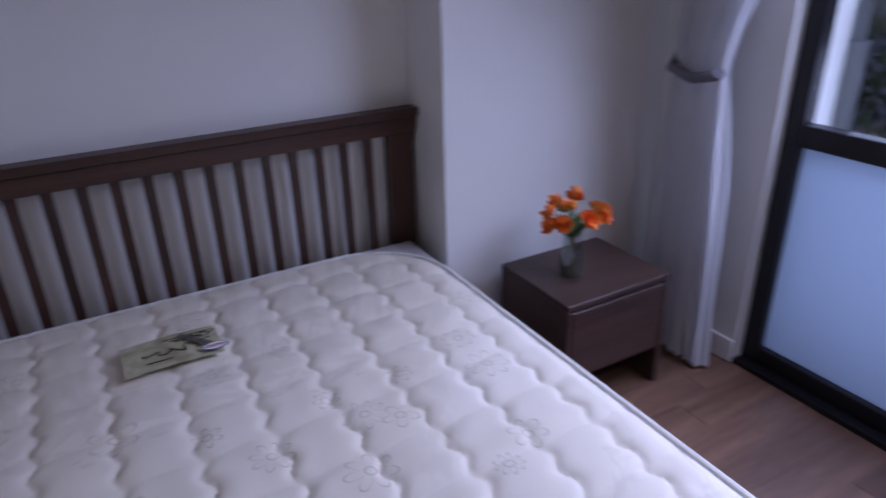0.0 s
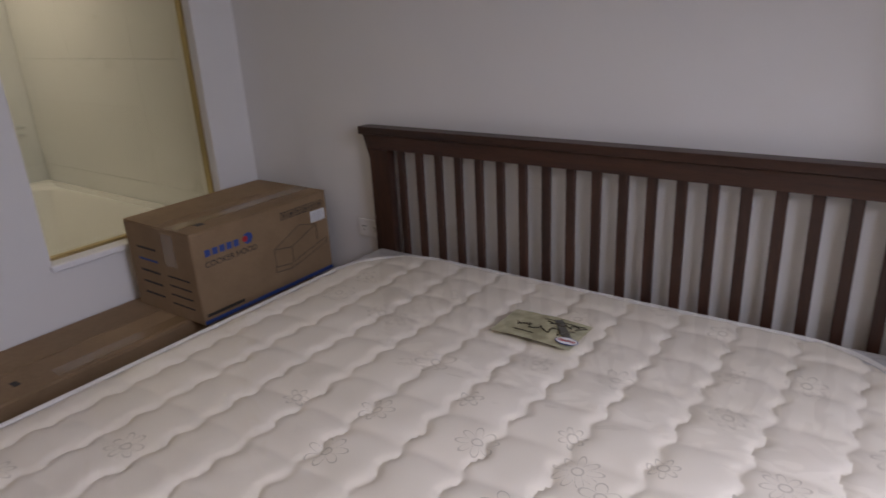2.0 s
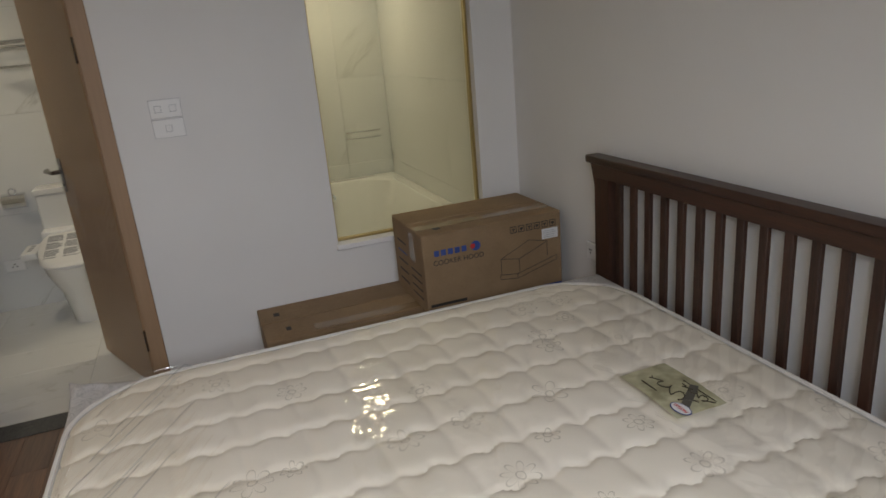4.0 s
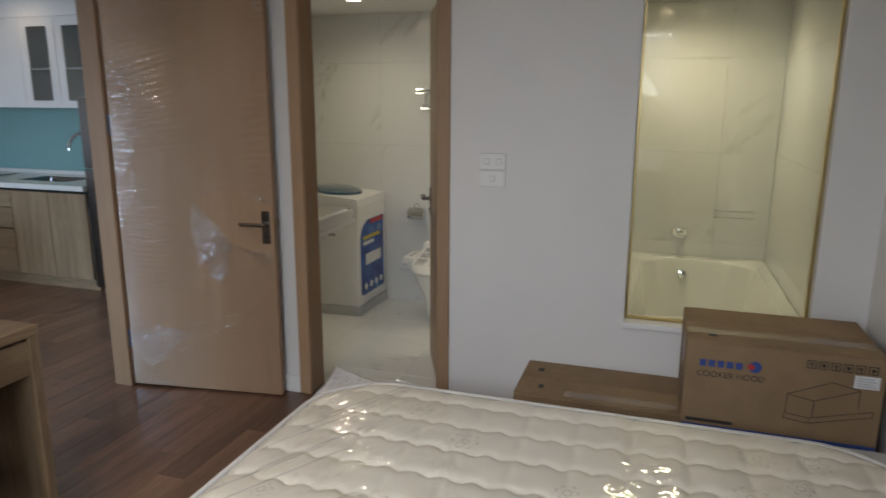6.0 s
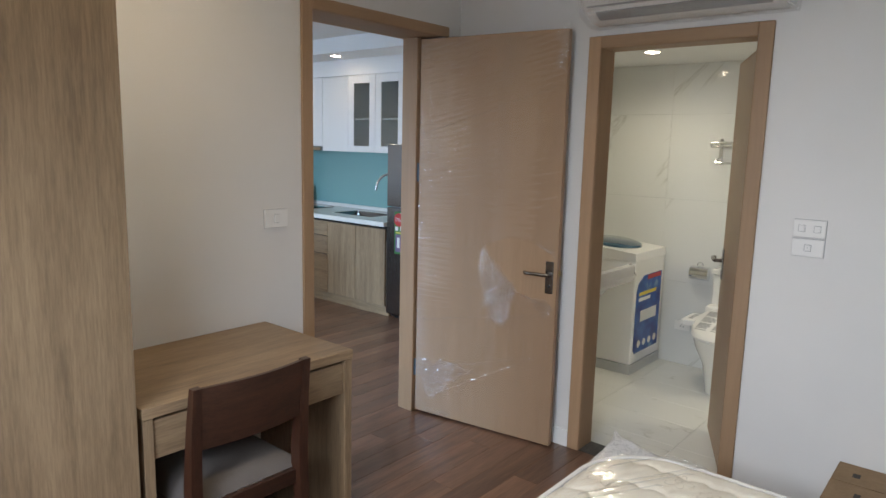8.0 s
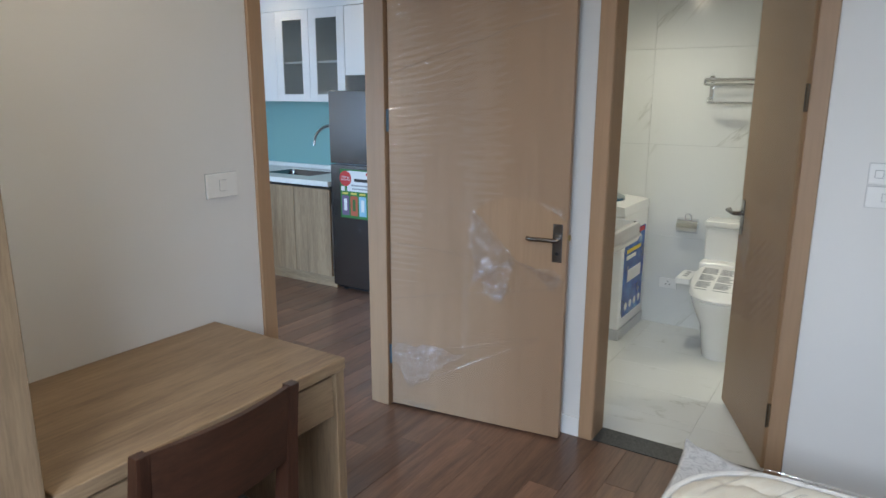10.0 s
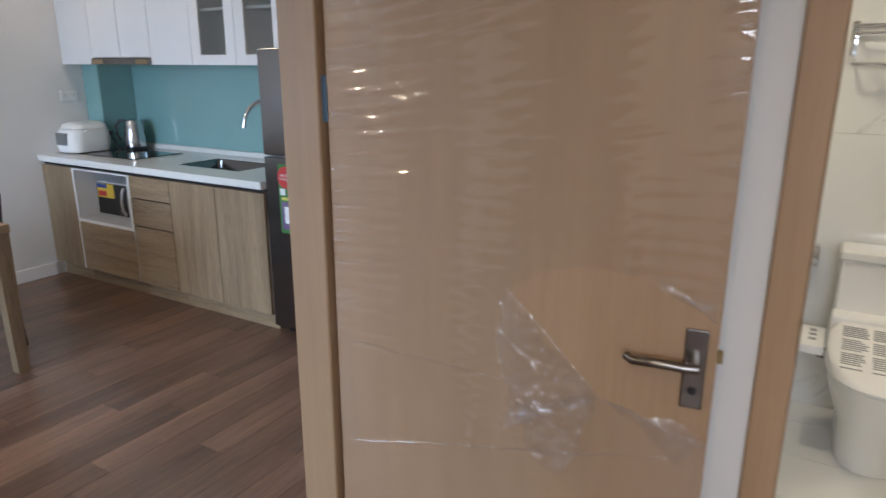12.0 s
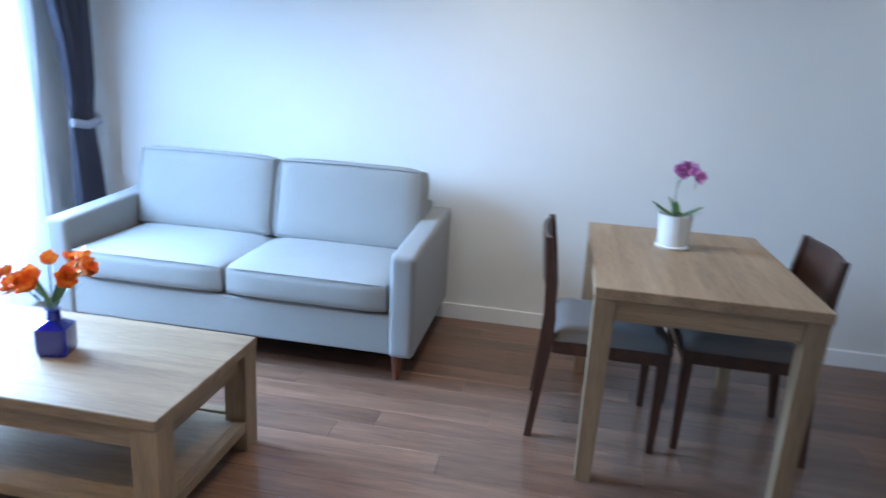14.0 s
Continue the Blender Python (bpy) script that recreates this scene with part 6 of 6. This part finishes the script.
pbox("sticker", (0.1365, -0.20, 0.13), (0.1375, -0.02, 0.225), mat("yellow_sticker", (0.75, 0.50, 0.06), 0.5), mw, 0, "yellow and red sticker")
pbox("sticker_patch", (0.1376, -0.20, 0.195), (0.1384, -0.09, 0.222), M_INK_BLUE, mw, 0)
pbox("sticker_patch", (0.1376, -0.19, 0.14), (0.1384, -0.10, 0.175), M_INK_RED, mw, 0)
bm = bmesh.new()
tube(bm, [(-0.05, 0.05, 0.245), (0.0, 0.12, 0.25), (0.05, 0.17, 0.245), (0.08, 0.12, 0.242), (0.02, 0.06, 0.244)], 0.007, 8)
part("cord", bm, M_BLACK, mw, smooth=True)

fr = thing("fridge", (-2.07, -2.07, 0), 0, "brushed steel two-door fridge with an advertising sticker", "fridge")
pbox("cabinet", (-0.60, -0.265, 0.03), (-0.052, 0.262, 1.535), M_GREY, fr, 0.006)
for nm, z0, z1 in (("freezer_door", 1.005, 1.54), ("fridge_door", 0.045, 0.995)):
    bm = bmesh.new()
    bx(bm, (-0.048, -0.265, z0), (0.0, 0.262, z1), 0.010, 3)
    part(nm, bm, M_STEEL, fr, "brushed steel door", True)
for sy in (-0.2, 0.2):
    pbox("foot", (-0.10, sy - 0.02, 0), (-0.06, sy + 0.02, 0.03), M_BLACK, fr, 0.002)
pbox("kick_plate", (-0.07, -0.255, 0.012), (-0.06, 0.255, 0.044), M_BLACK, fr, 0)
for z0, z1 in ((1.03, 1.30), (0.62, 0.97)):
    pbox("edge_film", (-0.040, 0.2625, z0), (-0.012, 0.2655, z1), mat("blue_film", (0.12, 0.30, 0.55), 0.3), fr, 0.001, "blue protective film")
M_STGREEN = mat("green_print", (0.03, 0.17, 0.04), 0.4)
st = pbox("sticker", (0.0002, -0.168, 0.595), (0.0012, 0.180, 0.965), M_STGREEN, fr, 0, "green and white advertising sticker")
pbox("sticker_head", (0.0013, -0.10, 0.80), (0.0019, 0.178, 0.955), M_PAPER, st, 0)
bm = bmesh.new()
cyl(bm, (0.0020, -0.115, 0.895), (0.0027, -0.115, 0.895), 0.058, seg=28)
red = part("sticker_disc", bm, M_INK_RED, st, "red disc with white words")
MX = Matrix(((0, 0, 1, 0), (1, 0, 0, 0), (0, 1, 0, 0), (0, 0, 0, 1)))
text_part("disc_words", "MADE IN", 0.019, Matrix.Translation((0.0032, -0.115, 0.899)) @ MX, M_PAPER, red, "", "CENTER")
text_part("disc_words", "THAILAND", 0.019, Matrix.Translation((0.0032, -0.115, 0.880)) @ MX, M_PAPER, red, "", "CENTER")
pbox("brand_bar", (0.0020, 0.085, 0.925), (0.0026, 0.165, 0.945), M_INK_RED, st, 0)
pbox("brand_bar", (0.0020, -0.03, 0.875), (0.0026, 0.155, 0.898), M_INK, st, 0)
pbox("brand_bar", (0.0020, -0.06, 0.84), (0.0026, 0.165, 0.852), M_GREY, st, 0)
pbox("brand_bar", (0.0020, -0.05, 0.815), (0.0026, 0.10, 0.826), M_GREY, st, 0)
for k, m in enumerate((mat("violet_print", (0.15, 0.10, 0.20), 0.4), mat("orange_print", (0.45, 0.10, 0.05), 0.4), mat("sky_print", (0.25, 0.48, 0.62), 0.4), mat("pale_print", (0.50, 0.40, 0.50), 0.4))):
    y = -0.155 + k * 0.084
    pbox("sticker_panel", (0.0013, y, 0.615), (0.0019, y + 0.070, 0.765), m, st, 0)
    pbox("panel_caption", (0.0013, y + 0.005, 0.775), (0.0019, y + 0.062, 0.790), mat("caption_yellow", (0.6, 0.5, 0.1), 0.5), st, 0)
    pbox("panel_spot", (0.0020, y + 0.02, 0.65), (0.0026, y + 0.05, 0.74), M_PAPER if k != 1 else M_GREEN, st, 0)
pbox("qr_patch", (0.0013, -0.16, 0.80), (0.0019, -0.125, 0.835), M_PAPER, st, 0)
s2 = pbox("energy_label", (0.0002, 0.15, 1.36), (0.0012, 0.225, 1.49), M_INK, fr, 0, "dark and green energy label")
pbox("label_patch", (0.0013, 0.165, 1.42), (0.0019, 0.21, 1.47), M_PAPER, s2, 0)
pbox("label_patch", (0.0013, 0.152, 1.365), (0.0019, 0.223, 1.385), M_INK_RED, s2, 0)
pbox("label_patch", (0.0002, 0.165, 1.25), (0.0012, 0.215, 1.345), M_STGREEN, fr, 0)

# ---- dining corner ----
dt = thing("dining_table", (-0.73, -3.51, 0), 0, "pale oak square-legged dining table", "table")
pbox("tabletop", (-0.372, -0.50, 0.705), (0.372, 0.50, 0.745), M_OAK_Y, dt, 0.003)
for sx in (-1, 1):
    for sy in (-1, 1):
        bm = bmesh.new()
        loft(bm, [[(sx * 0.332 + a * w, sy * 0.455 + b * w, z) for a, b in ((-1, -1), (1, -1), (1, 1), (-1, 1))] for z, w in ((0, 0.027), (0.704, 0.036))])
        part("leg", bm, M_OAK_Z, dt)
    pbox("apron", (sx * 0.345 - 0.011, -0.418, 0.625), (sx * 0.345 + 0.011, 0.418, 0.704), M_OAK_Y, dt, 0.002)
for sy in (-1, 1):
    pbox("apron", (-0.295, sy * 0.465 - 0.011, 0.625), (0.295, sy * 0.465 + 0.011, 0.704), M_OAK, dt, 0.002)
c1 = copy_thing(desk_chair, pose(-0.445, -3.49, 0, 0, 0, 90))
tagged(c1, "dark walnut chair with grey seat at the dining table")
c2 = copy_thing(desk_chair, pose(-0.975, -3.555, 0, 0, 0, -90))
tagged(c2, "dark walnut chair with grey seat at the dining table")

orchid = thing("orchid", (-0.69, -3.68, 0.745), 0, "magenta orchid in a white ceramic pot", "plant")
bm = bmesh.new()
lathe(bm, [(0.0, 0.0), (0.068, 0.0), (0.072, 0.008), (0.060, 0.012), (0.064, 0.06), (0.070, 0.135), (0.073, 0.140), (0.066, 0.140), (0.062, 0.115), (0.0, 0.112)], 30)
part("pot", bm, M_CERAMIC, orchid, "white glazed pot and saucer", True)
bm = bmesh.new()
for a in (0.3, 1.5, 2.4, 3.5, 4.6, 5.6):
    d = Vector((math.cos(a), math.sin(a), 0.28)).normalized()
    petal(bm, Vector((0, 0, 0.125)), d, Vector((0, 0, 0.35)), 0.118, 0.036)
petal(bm, Vector((0, 0, 0.125)), Vector((0.25, 0.3, 1)).normalized(), Vector((0.6, 0.4, 0.3)).normalized(), 0.085, 0.032)
part("leaves", bm, M_GREEN, orchid, "broad dark green leaves", True)
bm = bmesh.new()
tube(bm, [(0.0, 0.01, 0.12), (0.015, 0.01, 0.20), (0.012, 0.01, 0.27), (-0.005, 0.01, 0.31), (-0.035, 0.01, 0.325), (-0.07, 0.01, 0.31)], 0.0028, 8)
tube(bm, [(-0.035, 0.01, 0.325), (-0.06, 0.01, 0.27), (-0.055, 0.012, 0.25)], 0.0018, 6)
part("flower_stem", bm, M_GREEN, orchid, smooth=True)
rngo = random.Random(8)
for x, z in ((0.02, 0.325), (-0.01, 0.335), (-0.04, 0.325), (-0.065, 0.30), (0.0, 0.31)):
    bm = bmesh.new()
    blossom(bm, Vector((x, 0.015, z)), Vector((rngo.uniform(-0.3, 0.3), 1, 0.2)), 0.030, rngo, 5)
    part("blossom", bm, M_PINK, orchid, "magenta orchid blossom", True)

# ---- sitting corner ----
sofa = thing("sofa", (1.262, -3.97, 0), 0, "light grey two-seat fabric sofa on wooden feet", "sofa")


def puff(bm, x0, x1, y0, y1, z0, z1, r, puffy=0.012):
    """A soft cushion block."""
    vs = bx(bm, (x0, y0, z0), (x1, y1, z1))
    es = list({e for v in vs for e in v.link_edges})
    bmesh.ops.subdivide_edges(bm, edges=es, cuts=9, use_grid_fill=True)
    c = Vector(((x0 + x1) / 2, (y0 + y1) / 2, (z0 + z1) / 2))
    hs = Vector(((x1 - x0) / 2, (y1 - y0) / 2, (z1 - z0) / 2))
    for v in bm.verts:
        p = v.co - c
        n = Vector((p.x / hs.x, p.y / hs.y, p.z / hs.z))
        q = Vector([max(-(hs[i] - r), min(hs[i] - r, p[i])) for i in range(3)])
        d = p - q
        if d.length > 1e-6:
            p = q + d.normalized() * min(d.length, r) if d.length > r else p
        k = (1 - n.x ** 4) * (1 - n.y ** 4) if abs(n.z) > 0.99 else (1 - n.x ** 4) * (1 - n.z ** 4) if abs(n.y) > 0.99 else (1 - n.y ** 4) * (1 - n.z ** 4)
        if d.length > 1e-6:
            p += d.normalized() * puffy * max(k, 0)
        v.co = c + p


SW = 0.885
bm = bmesh.new()
bx(bm, (-SW + 0.09, -0.36, 0.145), (SW - 0.09, 0.43, 0.335), 0.02, 3)
part("seat_base", bm, M_SOFA, sofa, smooth=True)
bm = bmesh.new()
bx(bm, (-SW + 0.09, -0.44, 0.15), (SW - 0.09, -0.30, 0.70), 0.04, 4)
part("back_frame", bm, M_SOFA, sofa, smooth=True)
for s in (-1, 1):
    bm = bmesh.new()
    bx(bm, (min(s * (SW - 0.10), s * (SW + 0.015)), -0.43, 0.135), (max(s * (SW - 0.10), s * (SW + 0.015)), 0.435, 0.67), 0.038, 5)
    for v in bm.verts:
        k = max(v.co.z - 0.30, 0) / 0.37
        v.co.z -= 0.058 * k * (v.co.y + 0.43)
        v.co.y += 0.018 * k * (v.co.y > 0.3)
    part("armrest", bm, M_SOFA, sofa, smooth=True)
    bm = bmesh.new()
    puff(bm, min(s * 0.004, s * (SW - 0.105)), max(s * 0.004, s * (SW - 0.105)), -0.29, 0.445, 0.337, 0.485, 0.03, 0.014)
    part("seat_cushion", bm, M_SOFA, sofa, smooth=True)
    bm = bmesh.new()
    puff(bm, min(s * 0.006, s * (SW - 0.10)), max(s * 0.006, s * (SW - 0.10)), -0.11, 0.08, -0.21, 0.21, 0.024, 0.012)
    bmesh.ops.transform(bm, matrix=pose(0, -0.19, 0.68, 12, 0, 0), verts=bm.verts[:])
    bc = part("back_cushion", bm, M_SOFA, sofa, smooth=True)
    bm = bmesh.new()
    xa, xb = s * 0.018, s * (SW - 0.112)
    loop = [(xa, 0.078, -0.19), (xb, 0.078, -0.19), (xb, 0.078, 0.195), ((xa + xb) / 2, 0.082, 0.202), (xa, 0.078, 0.195), (xa, 0.078, -0.19)]
    tube(bm, [tuple(pose(0, -0.19, 0.68, 12, 0, 0) @ Vector(p)) for p in loop], 0.0028, 6)
    part("piping", bm, M_SOFA, bc, smooth=True)
    bm = bmesh.new()
    tube(bm, [(s * 0.02, 0.447, 0.475), (s * 0.4, 0.455, 0.478), (s * (SW - 0.12), 0.447, 0.475)], 0.0028, 6)
    part("seat_piping", bm, M_SOFA, sofa, smooth=True)
    for sy in (-0.36, 0.36):
        bm = bmesh.new()
        cyl(bm, (s * (SW - 0.07), sy, 0), (s * (SW - 0.075), sy, 0.148), 0.015, 0.026, 12)
        part("foot", bm, mat("reddish_foot", (0.16, 0.045, 0.02), 0.4), sofa, "tapered reddish wooden foot", True)

cf = thing("coffee_table", (1.37, -2.65, 0), 0, "pale oak coffee table with a lower shelf", "table")
pbox("tabletop", (-0.55, -0.31, 0.388), (0.55, 0.31, 0.425), M_OAK, cf, 0.003)
for sx in (-1, 1):
    for sy in (-1, 1):
        bm = bmesh.new()
        bx(bm, (sx * 0.505 - 0.042, sy * 0.265 - 0.042, 0), (sx * 0.505 + 0.042, sy * 0.265 + 0.042, 0.387), 0.003)
        part("leg", bm, M_OAK_Z, cf)
    pbox("end_apron", (sx * 0.51 - 0.011, -0.222, 0.315), (sx * 0.51 + 0.011, 0.222, 0.387), M_OAK_Y, cf, 0.002)
    pbox("shelf_rail", (sx * 0.525 - 0.02, -0.222, 0.085), (sx * 0.525 + 0.02, 0.222, 0.125), M_OAK_Y, cf, 0.002)
for sy in (-1, 1):
    pbox("side_apron", (-0.462, sy * 0.28 - 0.011, 0.315), (0.462, sy * 0.28 + 0.011, 0.387), M_OAK, cf, 0.002)
    pbox("shelf_rail", (-0.462, sy * 0.285 - 0.02, 0.085), (0.462, sy * 0.285 + 0.02, 0.125), M_OAK, cf, 0.002)
pbox("shelf", (-0.50, -0.26, 0.10), (0.50, 0.26, 0.118), M_OAK, cf, 0.001)

bv = thing("flower_vase", (1.375, -2.64, 0.425), 15, "cobalt blue glass bottle with orange flowers", "vase")
bm = bmesh.new()
loft(bm, [rrect(-0.045, 0.045, -0.045, 0.045, 0.012, 0.001, 4), rrect(-0.050, 0.050, -0.050, 0.050, 0.014, 0.02, 4), rrect(-0.050, 0.050, -0.050, 0.050, 0.014, 0.095, 4), rrect(-0.022, 0.022, -0.022, 0.022, 0.018, 0.118, 4), rrect(-0.019, 0.019, -0.019, 0.019, 0.018, 0.15, 4), rrect(-0.024, 0.024, -0.024, 0.024, 0.02, 0.155, 4)])
part("bottle", bm, M_BLUE_GLASS, bv, "cobalt blue glass bottle", True)
bouquet(bv, 0.150, 0.15, 0.15, 10, 6, 0.040)

cl = thing("curtain", (0, 0, 0), 0, "blue-grey living room curtain tied back over a sheer", "curtain")
part("drape", drape("drape", (-4.42, -3.95), (-4.36, -4.17), (-4.42, -4.14), M_DRAPE, "", 7, 0.025, 2.50, 2.30, 0.98), mat("blue_grey_drape", (0.085, 0.09, 0.13), 0.85), cl, "blue-grey curtain cloth", True)
part("sheer", drape("sheer", (-4.05, -3.6), (-4.05, -3.6), (-4.05, -3.6), M_SHEER, "", 8, 0.018, 2.58, 2.30, 0.98, 2.0), M_SHEER, cl, "white sheer cloth", True)
bm = bmesh.new()
tube(bm, [(2.47, -4.14, 0.99), (2.455, -4.25, 0.97), (2.47, -4.36, 0.99), (2.56, -4.42, 1.02), (2.64, -4.43, 1.03)], 0.024, 10)
part("tieback", bm, mat("pale_tieback", (0.35, 0.36, 0.42), 0.8), cl, "grey tieback band", True)
bm = bmesh.new()
cyl(bm, (2.54, -4.44, 2.32), (2.54, -2.2, 2.32), 0.014, seg=14)
part("rail", bm, M_SATIN, cl)

# ---- floors and tiles ----
tagged(sbox("subfloor", (-2.8, -4.6, -0.25), (2.9, 2.87, -0.03), M_GAP), "dark underlay below the floors", "underlay")
floor = thing("floor", (0, 0, 0), 0, "brown laminate plank floor", "floor", "", "structure")
PW = 0.128
plank_meshes = {}


def plank_mesh(length):
    key = round(length, 3)
    if key not in plank_meshes:
        bm = bmesh.new()
        bx(bm, (0, 0.0003, -0.02), (key - 0.0006, PW - 0.0003, 0), 0.0012, 1)
        me = bpy.data.meshes.new("plank")
        bm.to_mesh(me)
        bm.free()
        me.materials.append(M_PLANK)
        plank_meshes[key] = me
    return plank_meshes[key]


rngk = random.Random(21)


def lay(x0, x1, y0, y1):
    y = y0
    row = 0
    while y < y1 - 0.01:
        x = x0
        first = (0.9, 0.45, 1.2, 0.3, 0.75)[row % 5]
        while x < x1 - 0.02:
            ln = first if x == x0 else 1.2
            ln = min(ln, x1 - x)
            if x1 - x - ln < 0.12:
                ln = x1 - x
            ob = new("plank", plank_mesh(ln))
            ob.parent = floor
            ob.location = (x, y, rngk.uniform(-0.0003, 0.0))
            x += ln
        y += PW
        row += 1


lay(-2.72, 2.65, SOFA_Y, S_LIV - 0.0)
lay(-0.76, DOOR_L + 0.03, S_LIV + 0.012, S_BED)
lay(BATH_X, 2.60, S_BED, N)


def tile(parent, size, at, rot=(0, 0, 0)):
    key = ("t", *[round(s, 3) for s in size])
    if key not in plank_meshes:
        bm = bmesh.new()
        bx(bm, (0, 0, 0), size, 0.0005, 1)
        me = bpy.data.meshes.new("tile")
        bm.to_mesh(me)
        bm.free()
        me.materials.append(M_MARBLE)
        plank_meshes[key] = me
    ob = new("tile", plank_meshes[key])
    ob.parent = parent
    ob.location = at
    return ob


bf = thing("bathroom_floor", (0, 0, 0), 0, "white marble-look floor tiles", "floor", "", "structure")
tagged(sbox("grout_bed", (-2.72, -0.71, -0.03), (BATH_IN - 0.012, N, -0.0145), M_GROUT), "grey grout bed under the tiles", "grout")
xs = [-2.72, -2.52, -2.22, -1.92, -1.62, -1.32, BATH_IN - 0.012]
ys = [-0.71, -0.60, 0.0, 0.60, 1.20, 1.74]
for xa, xb in zip(xs, xs[1:]):
    for ya, yb in zip(ys, ys[1:]):
        tile(bf, (xb - xa - 0.002, yb - ya - 0.002, 0.005), (xa + 0.001, ya + 0.001, -0.0155))
tw = thing("bathroom_tiles", (0, 0, 0), 0, "white marble-look wall tiles with grey veins", "tiles", "", "structure")
for z in [k * 0.6 for k in range(4)]:
    zh = min(0.6, CEIL_BATH - z) - 0.0012
    low = 0.011 if z == 0 else 0.0
    for k in range(6):
        ya = -0.71 + k * 0.6
        yb = min(ya + 0.6, 2.62)
        tile(tw, (0.012, yb - ya - 0.0012, zh + low), (WEST_BATH - 0.012, ya, z - low))
    for k in range(3):
        xa = WEST_BATH + k * 0.6
        xb = min(xa + 0.6, BATH_IN)
        tile(tw, (xb - xa - 0.0012, 0.01, zh + low), (xa, -0.71, z - low))
        tile(tw, (xb - xa - 0.0012, 0.01, zh), (xa, 2.62, z))
wall("wall_bathroom_north", [((WEST_BATH - 0.012, 2.631, 0), (BATH_IN, N, CEIL_BATH))])
